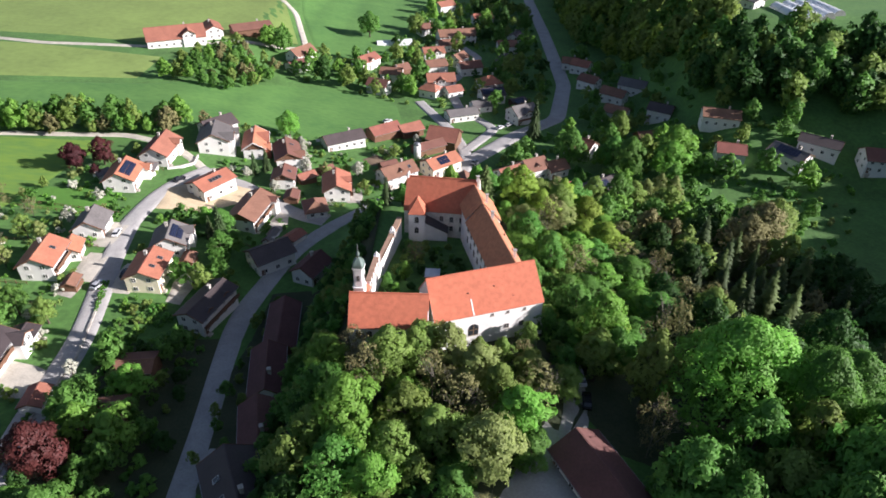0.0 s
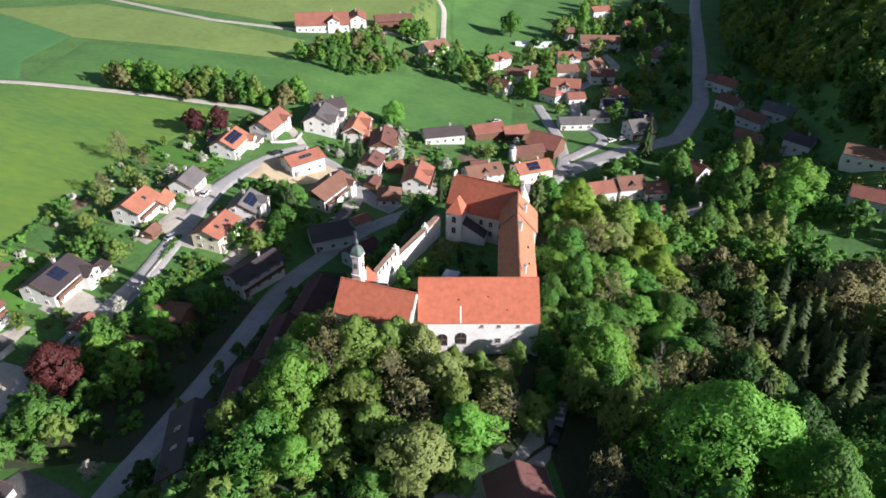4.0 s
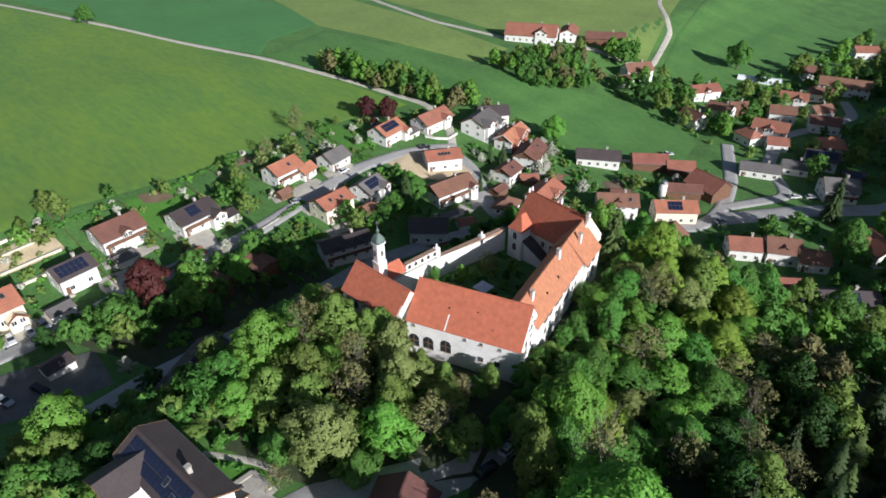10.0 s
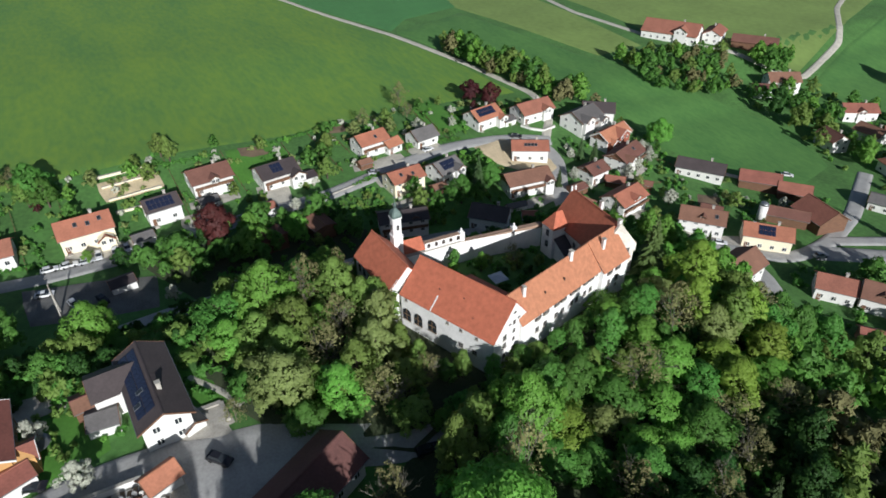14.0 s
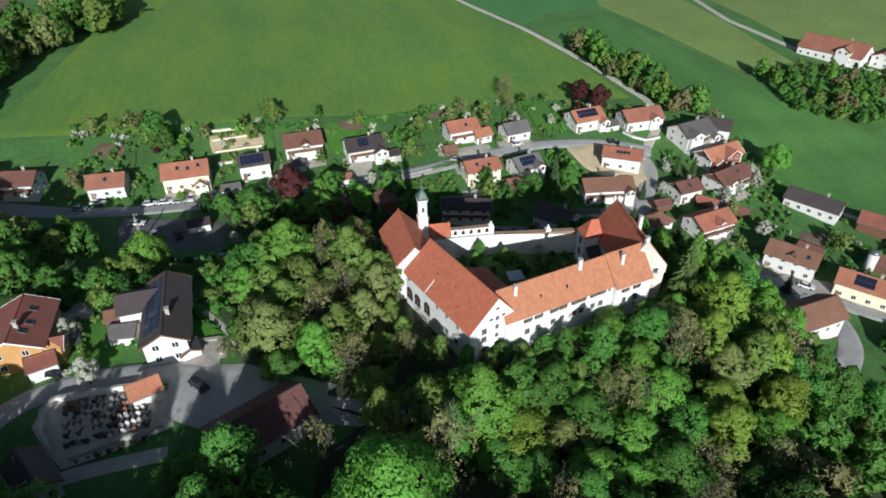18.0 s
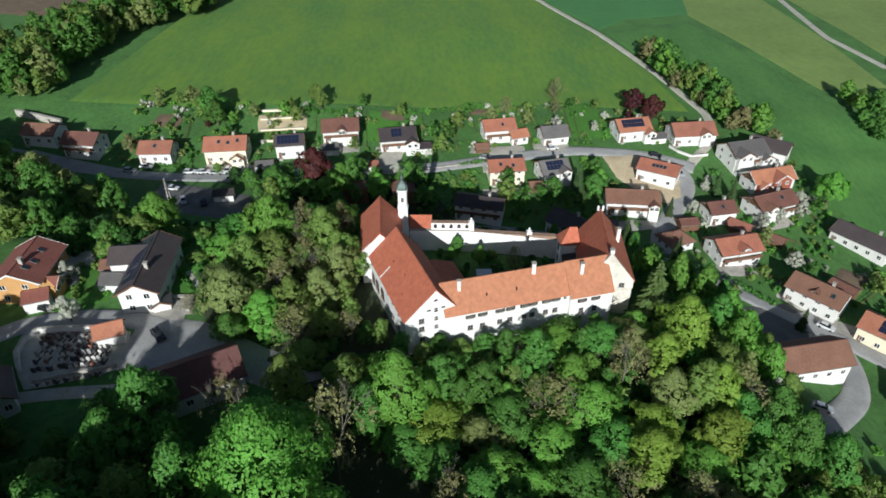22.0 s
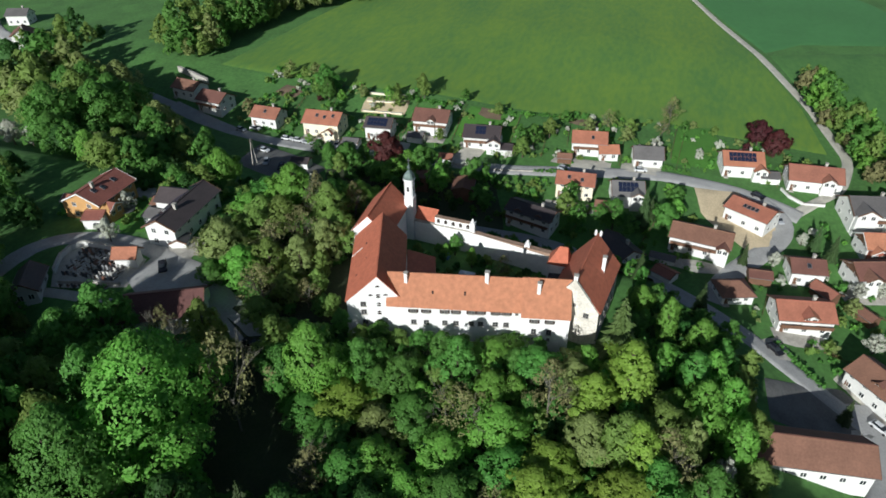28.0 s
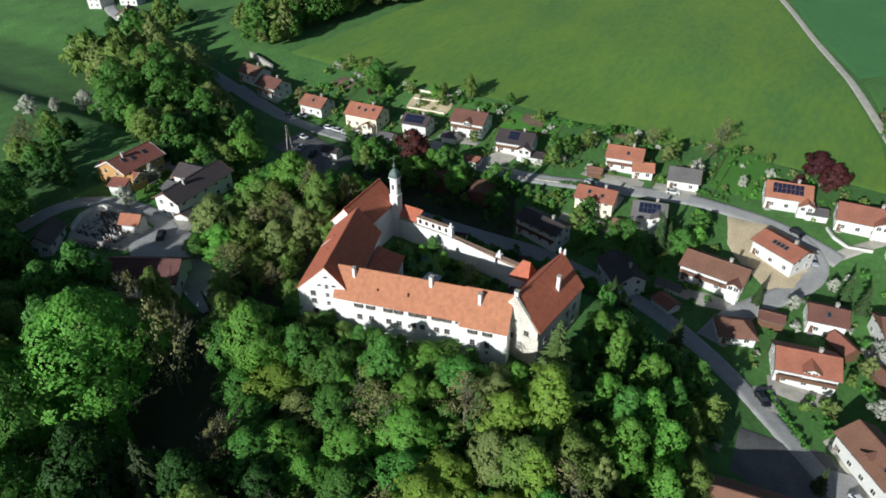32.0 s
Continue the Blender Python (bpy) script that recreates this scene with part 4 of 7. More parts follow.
for key, size in (("square", (1.05, 1.1)), ("small", (0.6, 0.6)), ("double", (1.1, 0.8)), ("tall", (0.95, 1.35))):
    CASTLE_WINDOWS[key] = castle_window_mesh(*size)
CASTLE_WINDOWS["round"] = castle_window_mesh(1.0, 1.7, True)
CASTLE_WINDOWS["arch"] = castle_window_mesh(2.1, 2.8, True)
CASTLE_WINDOWS["louvre"] = castle_window_mesh(0.6, 1.2, True)
SILLS = {key: Form().box(-w / 2 - 0.1, -0.16, -h / 2 - 0.12, w / 2 + 0.1, 0.05, -h / 2).mesh("sill", STONE) for key, w, h in (("square", 1.05, 1.1), ("small", 0.6, 0.6), ("double", 1.1, 0.8), ("tall", 0.95, 1.35), ("round", 1.0, 1.7), ("arch", 2.1, 2.8))}
# eyelid vents and the scalloped shutters that flank the double windows
LID = Form().hexa([(0.42 * math.cos(a * math.pi / 8), 0.05, 0.34 * math.sin(a * math.pi / 8)) for a in range(9)][::-1], [(0.42 * math.cos(a * math.pi / 8), -0.07, 0.34 * math.sin(a * math.pi / 8)) for a in range(9)][::-1]).mesh("vent", SHUTTER)
WING_SHUTTER = Form().box(-0.2, -0.06, -0.4, 0.2, 0.04, 0.4).mesh("shutter", SHUTTER)


def set_in(at, s, o, z, kind, end=None):
    """A window in a wing's wall: along its right side (o > 0) or left side (o < 0), or in its end wall."""
    ax, ay, _ = at(0, 0, 0)
    bx, by, _ = at(1, 0, 0)
    along = math.degrees(math.atan2(by - ay, bx - ax))
    if end is None:
        turn = along if o > 0 else along + 180
        x, y, _ = at(s, o + (0.03 if o > 0 else -0.03), 0)
    else:
        turn = along + 90 if end > 0 else along - 90
        x, y, _ = at(s + 0.03 * end, o, 0)
    if kind == "vent":
        return part("vent", LID, None, castle, m=pose(x, y, z, 0, 0, turn))
    frame_mesh, pane_mesh = CASTLE_WINDOWS[kind]
    ob = part("window", frame_mesh, None, castle, m=pose(x, y, z, 0, 0, turn))
    part("pane", pane_mesh, None, ob)
    part("sill", SILLS[kind], None, ob)
    if kind == "double":
        for side in (-1, 1):
            part("shutter", WING_SHUTTER, None, ob, m=pose(side * 0.76, 0, 0))
    return ob


for o, z in ((2.9, 21.0), (-2.7, 21.0), (2.9, 19.1), (-2.7, 19.1), (-4.1, 19.0), (2.8, 16.6), (0, 16.6), (-2.7, 16.6), (-4.1, 16.6)):
    set_in(at_barn, len_barn, o, z, "square", end=1)
for o, z in ((0, 24.9), (0, 22.9), (0, 22.4), (0, 20.9), (0, 20.4), (0, 18.9), (0, 18.4), (1.4, 22.9), (-1.4, 22.9)):
    set_in(at_barn, len_barn, o, z, "vent", end=1)
for s in (4.9, 7.3, 10.8, 12.9, 15.8, 17.5, 20.3, 22.3):
    set_in(at_east, s, ws_east, 19.9, "double")
    set_in(at_east, s, ws_east, 17.2, "square")
set_in(at_east, 24.2, ws_east, 19.9, "small")
for s in (2.4, 5.2):
    set_in(at_block, s, ws_block, 19.2, "double")
    set_in(at_block, s, ws_block, 16.7, "tall")
    set_in(at_block, s, ws_block, 14.9, "small")
for s in (2, 5, 8, 11, 14, 17, 20):
    set_in(at_east, s + 3.5, -wn_east, 19.6, "square")
    set_in(at_east, s + 3.5, -wn_east, 16.8, "tall")
for s in (1.7, 3.8, 6.1, 11.9):
    set_in(at_chap, s, ws_chap, 19.8, "round")
for s, z, kind in ((1.4, 17.0, "arch"), (4.4, 17.2, "arch"), (8.0, 17.6, "arch"), (1.4, 20.6, "small"), (11.8, 20.6, "small"), (15.0, 20.6, "small"), (18.6, 20.6, "small"), (15, 17, "square"), (18.2, 17, "square")):
    set_in(at_barn, s, ws_barn, z, kind)
for o, z, kind in ((2.6, 21.0, "small"), (-0.4, 21.2, "small"), (-2.8, 19.3, "square"), (0.4, 17.4, "square"), (3.0, 17.6, "small")):
    set_in(at_keep, len_keep + 0.5, o, z, kind, end=1)
for s in (9.5, 12.0, 14.5):
    set_in(at_keep, s, ws_keep, 17.2, "tall")
    set_in(at_keep, s, ws_keep, 14.6, "tall")
for s in (3, 6, 9, 12, 15):
    set_in(at_keep, s, -wn_keep, 16.6, "tall")
    set_in(at_keep, s, -wn_keep, 13.6, "tall")
for turn in range(0, 360, 90):
    m = pose(TX, TY, 26.6, 0, 0, turn) @ pose(0, -1.0, 0)
    ob = part("window", CASTLE_WINDOWS["louvre"][0], None, tower, m=m)
    part("pane", CASTLE_WINDOWS["louvre"][1], None, ob)

# chimneys
for x, y, z0, z1, w in ((10.9, 107.2, 23.5, 26.7, 0.3), (6.4, 121.6, 24.3, 27.0, 0.35), (5.2, 131.2, 22.6, 25.9, 0.32), (-7.2, 141.4, 22.0, 25.6, 0.35), (2.9, 137.3, 26.0, 27.4, 0.36)):
    c = part("chimney", Form().box(x - w, y - w, z0, x + w, y + w, z1), OLD_PLASTER, castle, "whitewashed chimney stack")
    part("cap", Form().box(x - w - 0.1, y - w - 0.1, z1, x + w + 0.1, y + w + 0.1, z1 + 0.14), STONE, c)
for x, y, z in ((-14.4, 139.6, 25.6), (-14.5, 138.6, 25.6)):
    part("finial", Form().turned([(0.28, z), (0.22, z + 0.7), (0.32, z + 0.8), (0.05, z + 1.3)], 8, x, y), OLD_PLASTER, castle)
for s, o in ((7.5, 3.0), (13, 2.6), (16.5, 4.4)):
    x, y, _ = at_barn(s, o, 0)
    z = 27.35 - (27.4 - 21.5) / 6.3 * o
    part("roof_hatch", Form().box(x - 0.17, y - 0.17, z - 0.2, x + 0.17, y + 0.17, z + 0.12), SHUTTER, castle)

for s in (8.5, 14.5):
    x, y, _ = at_east(s, 2.2, 0)
    part("roof_hatch", Form().box(x - 0.15, y - 0.15, 22.7, x + 0.15, y + 0.15, 23.5), SHUTTER, castle)

# a white verge where the hall's roof steps down
strip = [at_barn(s, o, 27.38 - (27.4 - 21.5) / 6.3 * o) for s, o in ((7.7, 4.0), (7.95, 4.0), (7.95, 6.3), (7.7, 6.3))]
part("roof_verge", Form().hexa(strip, [(x, y, z + 0.14) for x, y, z in strip]), OLD_PLASTER, castle, "short white verge on the hall roof")

# curtain wall with its gallery
def run(name, a, b, thick, z0, z1a, z1b, mat, label=""):
    d = math.hypot(b[0] - a[0], b[1] - a[1])
    nx, ny = -(b[1] - a[1]) / d * thick / 2, (b[0] - a[0]) / d * thick / 2
    low = [(a[0] - nx, a[1] - ny, z0), (b[0] - nx, b[1] - ny, z0), (b[0] + nx, b[1] + ny, z0), (a[0] + nx, a[1] + ny, z0)]
    high = [(p, q, z) for (p, q, _), z in zip(low, (z1a, z1b, z1b, z1a))]
    return part(name, Form().hexa(low, high), mat, castle, label)


WA, WB, WC, WD = (-19.4, 97.2), (-19.2, 102.2), (-18.7, 111.2), (-15.9, 131.5)
run("curtain_wall", WA, WC, 1.0, 7, 18.4, 18.4, OLD_PLASTER, "high white curtain wall of the courtyard")
run("curtain_wall", WC, WD, 0.9, 6, 18.3, 17.2, OLD_PLASTER, "high white curtain wall of the courtyard")
run("wall_ledge", WA, WC, 1.4, 18.35, 18.6, 18.6, STONE)
run("wall_cap", WC, WD, 1.25, 18.25, 18.42, 17.32, COPING, "tiled wall coping")
gallery = run("gallery", WB, WC, 0.8, 18.5, 20.4, 20.4, OLD_PLASTER, "white gallery wall with small windows")
run("wall_cap", WB, WC, 1.1, 20.4, 20.55, 20.55, COPING, "tiled wall coping")
ARCH = [(-0.38, -0.5), (0.38, -0.5)] + [(0.38 * math.cos(a * math.pi / 8), 0.15 + 0.38 * math.sin(a * math.pi / 8)) for a in range(9)]
OPENING = Form().hexa([(x, 0.06, z) for x, z in ARCH][::-1], [(x, -0.05, z) for x, z in ARCH][::-1]).mesh("opening", SHUTTER)
for k in range(5):
    f = (k + 0.5) / 5
    part("opening", OPENING, None, castle, "dark arched gallery opening", m=pose(WB[0] + (WC[0] - WB[0]) * f + 0.42, WB[1] + (WC[1] - WB[1]) * f, 19.55, 0, 0, 87))
part("lean_to_roof", Form().hexa([(-19.0, 97.2, 19.0), (-18.6, 102.2, 19.0), (-21.2, 102.4, 20.8), (-21.4, 97.2, 20.8)], [(-19.0, 97.2, 19.25), (-18.6, 102.2, 19.25), (-21.2, 102.4, 21.05), (-21.4, 97.2, 21.05)]), CASTLE_TILE, castle, "short red lean-to roof by the tower")
part("lean_to_wall", Form().box(-21.3, 97.2, 8, -19.6, 102.2, 18.8), OLD_PLASTER, castle)
for x, y, z in ((-18.7, 111.3, 18.3), (-16.9, 124.4, 17.4)):
    part("wall_pillar", Form().box(x - 0.6, y - 0.6, 8, x + 0.6, y + 0.6, z + 2.4 - (0.9 if y > 120 else 0)).turned([(0.5, z + 2.3 - (0.9 if y > 120 else 0)), (0.2, z + 2.9 - (0.9 if y > 120 else 0)), (0.3, z + 3.1 - (0.9 if y > 120 else 0)), (0.05, z + 3.4 - (0.9 if y > 120 else 0))], 8, x, y), OLD_PLASTER, castle)

# stair turret and its covered stair in the courtyard
UX, UY = -11.6, 132.2
part("turret", Form().box(UX - 2, UY - 2, 8, UX + 2, UY + 2, 20.1), OLD_PLASTER, castle, "white stair turret in the courtyard")
part("turret_roof", Form().hexa([(UX - 2.2, UY - 2.2, 19.9), (UX + 2.2, UY - 2.2, 19.9), (UX + 2.2, UY + 2.2, 19.9), (UX - 2.2, UY + 2.2, 19.9)], [(UX - 0.1, UY - 0.1, 23.3), (UX + 0.1, UY - 0.1, 23.3), (UX + 0.1, UY + 1.6, 23.3), (UX - 0.1, UY + 1.6, 23.3)]), CASTLE_TILE, castle, "pyramid roof of the turret")
for dx, dz in ((0, 18.4), (0, 15.4)):
    ob = part("window", CASTLE_WINDOWS["round"][0], None, castle, m=pose(UX + dx, UY - 2.03, dz))
    part("pane", CASTLE_WINDOWS["round"][1], None, ob)
part("stair_roof", Form().hexa([(-9.6, 130.6, 17.3), (-3.8, 130.4, 14.6), (-3.8, 133.4, 14.9), (-9.6, 133.6, 17.6)], [(-9.6, 130.6, 17.55), (-3.8, 130.4, 14.85), (-3.8, 133.4, 15.2), (-9.6, 133.6, 17.9)]), TILE["dark"], castle, "dark roof of the covered stair")
part("stair_wall", Form().hexa([(-9.6, 131, 8), (-4, 131, 8), (-4, 133.4, 8), (-9.6, 133.4, 8)], [(-9.6, 131, 17.2), (-4, 131, 14.6), (-4, 133.4, 14.6), (-9.6, 133.4, 17.2)]), OLD_PLASTER, castle)
# annex in the corner of the courtyard
part("annex", Form().hexa([(-4.5, 101.5, 8), (4.5, 105.0, 8), (2.6, 109.6, 8), (-6.2, 106.4, 8)], [(-4.5, 101.5, 20.0), (4.5, 105.0, 20.0), (2.6, 109.6, 18.2), (-6.2, 106.4, 18.2)]), OLD_PLASTER, castle, "low annex in the courtyard corner")
part("annex_roof", Form().hexa([(-4.8, 101.0, 20.1), (4.7, 104.6, 20.1), (2.6, 110.0, 18.1), (-6.6, 106.7, 18.1)], [(-4.8, 101.0, 20.35), (4.7, 104.6, 20.35), (2.6, 110.0, 18.35), (-6.6, 106.7, 18.35)]), CASTLE_TILE, castle, "weathered brown annex roof")
# buttress strips at the south-east corner and the base course
part("buttress", Form().hexa([at_barn(len_barn - 0.6, ws_barn + 1.0, 9), at_barn(len_barn + 0.4, ws_barn + 1.0, 9), at_barn(len_barn + 0.4, ws_barn - 0.4, 9), at_barn(len_barn - 0.6, ws_barn - 0.4, 9)],
                              [at_barn(len_barn - 0.6, ws_barn + 0.1, 18), at_barn(len_barn + 0.4, ws_barn + 0.1, 18), at_barn(len_barn + 0.4, ws_barn - 0.4, 18), at_barn(len_barn - 0.6, ws_barn - 0.4, 18)]), OLD_PLASTER, castle)
# garden furniture in the courtyard
CANVAS = material("pale_blue_canvas", (0.50, 0.56, 0.62), 0.8, 0.15)
pavilion = thing("parasol", pose(-6.5, 113.5, ground_z(-6.5, 113.5)), "pale blue-grey square parasol standing in the courtyard", "parasol")
part("pole", Form().turned([(0.05, 0), (0.05, 2.6)], 6), METAL, pavilion)
part("canopy", Form().hexa([(-1.7, -1.7, 2.3), (1.7, -1.7, 2.3), (1.7, 1.7, 2.3), (-1.7, 1.7, 2.3)], [(-0.05, -0.05, 2.9), (0.05, -0.05, 2.9), (0.05, 0.05, 2.9), (-0.05, 0.05, 2.9)]), CANVAS, pavilion)
BLUE = material("blue_sheet", (0.10, 0.25, 0.45), 0.6, 0.3)
sheet = thing("covered_pile", pose(-14.5, 106.5, ground_z(-14.5, 106.5)), "low pile under a blue sheet in the courtyard", "covered pile")
part("sheet", Form().hexa([(-1.1, -0.7, 0), (1.1, -0.7, 0), (1.1, 0.7, 0), (-1.1, 0.7, 0)], [(-0.8, -0.4, 0.9), (0.7, -0.5, 0.8), (0.8, 0.4, 0.7), (-0.7, 0.5, 0.95)]), BLUE, sheet)


# ---- walls, fences and hedges ----
def line_wall(name, mat, label, points, thick, height, category, lift=0.0, cap=None):
    """A low wall along (x, y) points that follows the ground, with its coping."""
    ob = thing(name, pose(points[0][0], points[0][1], ground_z(*points[0])), label, category)
    ox, oy, oz = ob.matrix_world.translation
    for (ax, ay), (bx, by) in zip(points, points[1:]):
        n = max(1, int(math.hypot(bx - ax, by - ay) / 4))
        for k in range(n):
            p = (ax + (bx - ax) * k / n - ox, ay + (by - ay) * k / n - oy)
            q = (ax + (bx - ax) * (k + 1) / n - ox, ay + (by - ay) * (k + 1) / n - oy)
            d = math.hypot(q[0] - p[0], q[1] - p[1])
            nx, ny = -(q[1] - p[1]) / d * thick / 2, (q[0] - p[0]) / d * thick / 2
            za, zb = ground_z(p[0] + ox, p[1] + oy) - oz, ground_z(q[0] + ox, q[1] + oy) - oz
            low = [(p[0] - nx, p[1] - ny, za - 0.8), (q[0] - nx, q[1] - ny, zb - 0.8), (q[0] + nx, q[1] + ny, zb - 0.8), (p[0] + nx, p[1] + ny, za - 0.8)]
            high = [(x, y, z + 0.8 + height) for x, y, z in low]
            part("wall_section", Form().hexa(low, high), mat, ob)
            if cap:
                e = 1.35
                part("coping", Form().hexa([((x - (p[0] + q[0]) / 2) * 1.0 + (p[0] + q[0]) / 2 + (nx if i > 1 else -nx) * (e - 1), y + (ny if i > 1 else -ny) * (e - 1), z) for i, (x, y, z) in enumerate(high)],
                                           [(x + (nx if i > 1 else -nx) * (e - 1), y + (ny if i > 1 else -ny) * (e - 1), z + 0.1) for i, (x, y, z) in enumerate(high)]), cap, ob)
    return ob


FENCE_POST = Form().box(-0.05, -0.05, -0.3, 0.05, 0.05, 1.1).mesh("post", WOOD)
FENCE_RAIL = Form().box(0.0, -0.02, 0.9, 2.5, 0.02, 1.0).mesh("rail", WOOD)


def fence(points):
    """A wooden garden fence along (x, y) points."""
    ob = thing("fence", pose(points[0][0], points[0][1], ground_z(*points[0])), "low brown wooden garden fence on the grass", "fence", "garden fences")
    ox, oy, oz = ob.matrix_world.translation
    for (ax, ay), (bx, by) in zip(points, points[1:]):
        d = math.hypot(bx - ax, by - ay)
        for k in range(max(1, int(d / 2.5))):
            x, y = ax + (bx - ax) * k * 2.5 / d, ay + (by - ay) * k * 2.5 / d
            x2, y2 = x + (bx - ax) / d * 2.5, y + (by - ay) / d * 2.5
            z, z2 = ground_z(x, y), ground_z(x2, y2)
            m = pose(x - ox, y - oy, z - oz, 0, 0, math.degrees(math.atan2(by - ay, bx - ax)))
            part("post", FENCE_POST, None, ob, m=m)
            tip = m @ pose(0, 0, 0, 0, -math.degrees(math.atan2(z2 - z, 2.5)), 0)
            part("rail", FENCE_RAIL, None, ob, m=tip)
            part("rail", FENCE_RAIL, None, ob, m=tip @ pose(0, 0, -0.5))
    return ob


for points in ([(-84, 62), (-98, 61)], [(-97, 80), (-122, 78)], [(-93, 100), (-124, 99)], [(-98, 112), (-128, 110)], [(-101, 138), (-134, 137)], [(-104, 156), (-134, 158)], [(-104, 187), (-124, 192)], [(-81, 20), (-110, 17)], [(-100, 30), (-122, 28)], [(-96, 62), (-124, 60)], [(-109, 119), (-128, 117)], [(-112, 154), (-137, 155)],
               [(-76, 134), (-60, 128)], [(-74, 152), (-60, 148)], [(-58, 202), (-50, 214)], [(-36, 194), (-32, 206)], [(-66, 222), (-40, 236)], [(-52, 182), (-42, 180)], [(-24, 215), (-34, 230)]):
    fence(points)

# terraced garden above the street
for k, (a, b) in enumerate((((-99.5, 43), (-101.5, 58)), ((-106, 42), (-108, 57)), ((-112, 41), (-114, 56)), ((-117, 40), (-118.5, 55.5)))):
    line_wall("garden_wall", CREAM, "pale retaining wall of a terraced garden", [a, b], 0.5, 0.7, "garden wall", cap=STONE)
patch("garden_bed", SAND, "dry tan vegetable beds of a terraced garden", [(-106.5, 42.5), (-108.5, 56.5), (-116, 55.5), (-114.5, 41)], 0.32, category="garden bed")
line_wall("retaining_wall", STONE, "pale concrete retaining wall above the shaded yard", [(-111, -44), (-108.4, -35), (-105.3, -26)], 0.8, 2.2, "retaining wall", cap=STONE)
line_wall("garden_wall", PLASTER, "low white wall along the street corner", [(-103, 188), (-99, 190), (-96, 194), (-97, 200)], 0.35, 0.9, "garden wall", cap=STONE)
line_wall("garden_wall", STONE, "low wall along the village street", [(-80, 60), (-83, 78), (-84, 96), (-88, 112)], 0.35, 0.6, "garden wall", cap=STONE)
patch("lawn", LAWN, "mown lawn beside the house", [(-104, 80), (-122, 80), (-126, 97), (-105, 98)], 0.2, category="lawn")
patch("lawn", LAWN, "mown lawn beside the villa", [(-13, 46), (-6, 52), (0, 54), (1, 50), (-8, 45)], 0.25, category="lawn")
patch("lawn", LAWN, "mown lawn below the villa", [(-10, 22), (-9, 33), (0, 34), (3, 26)], 0.25, category="lawn")
patch("lawn", LAWN, "green lawn behind the gardens", [(-110, 155), (-136, 156), (-140, 168), (-111, 169)], 0.2, category="lawn")
patch("courtyard", GRASS, "shaded lawn of the castle courtyard", [(-17, 100), (-6, 103), (4, 112), (1, 128), (-12, 129), (-15, 128)], 0.15, category="courtyard")
for c in ([(-89, 121), (-84.5, 121), (-84, 131), (-89.5, 131)], [(-100, 124), (-95, 124), (-96, 134), (-101, 134)], [(-103, 140), (-98, 140), (-98, 150), (-103, 150)], [(-94, 170), (-90, 172), (-92, 182), (-96, 180)],
          [(-85, 30), (-79.5, 30), (-80, 44), (-85, 44)], [(-90, 60), (-84, 60), (-84, 66), (-90, 66)], [(-98, 84), (-88, 84), (-88, 90), (-98, 92)], [(-34, 200), (-28, 196), (-20, 206), (-26, 212)]):
    patch("drive", GRAVEL, "pale paved drive beside a house", c, 0.31, category="drive")

# ---- cemetery ----
GRANITES = [material("granite_" + n, c, 0.4, 0.25, 3.0) for n, c in (("dark", (0.05, 0.05, 0.055)), ("grey", (0.3, 0.3, 0.3)), ("pale", (0.62, 0.60, 0.56)), ("red", (0.28, 0.13, 0.09)))]
patch("cemetery_ground", GRAVEL, "gravel ground of the village cemetery", [(10, 26.5), (10.8, 42.5), (19, 45), (22.5, 31), (15, 25.5)], 0.3, category="cemetery")
line_wall("cemetery_wall", PLASTER, "curved white cemetery wall with tiled coping", [(20.5, 28.2), (16.2, 25.8), (12.6, 25.2), (10.4, 26.6), (9.8, 31), (10, 39)], 0.4, 1.5, "cemetery wall", cap=STONE)
line_wall("cemetery_wall", STONE, "low stone cemetery wall", [(22.6, 31.2), (19.4, 45)], 0.35, 1.0, "cemetery wall", cap=STONE)
BED = Form().box(-0.45, 0.1, 0, 0.45, 0.2, 0.22).box(-0.45, 1.7, 0, 0.45, 1.8, 0.22).box(-0.45, 0.2, 0, -0.36, 1.7, 0.22).box(0.36, 0.2, 0, 0.45, 1.7, 0.22)
BEDS = [BED.mesh("border", g) for g in GRANITES]
PLANTS = Form().box(-0.36, 0.2, 0.0, 0.36, 1.7, 0.16).mesh("planting", SOIL)
STONES = []
for k, g in enumerate(GRANITES):
    h = (1.1, 1.3, 0.9, 1.0)[k]
    ring = [(-0.36, 0), (0.36, 0), (0.36, h * 0.75), (0.2, h), (-0.2, h), (-0.36, h * 0.75)]
    STONES.append(Form().hexa([(x, 0.1, z) for x, z in ring][::-1], [(x, -0.06, z) for x, z in ring][::-1]).mesh("headstone", g))
grave_rng = random.Random(5)


def grave(x, y, turn):
    ob = thing("grave", pose(x, y, ground_z(x, y) + 0.3, 0, 0, turn), "", "grave", "graves in the cemetery")
    k = grave_rng.choice((0, 0, 0, 1, 1, 2, 2, 2, 3))
    tagged(ob, ("dark granite", "grey granite", "pale stone", "reddish granite")[k] + " headstone with a bordered grave bed")
    part("headstone", STONES[k], None, ob)
    part("border", BEDS[grave_rng.randrange(4)], None, ob)
    part("planting", PLANTS, None, ob)


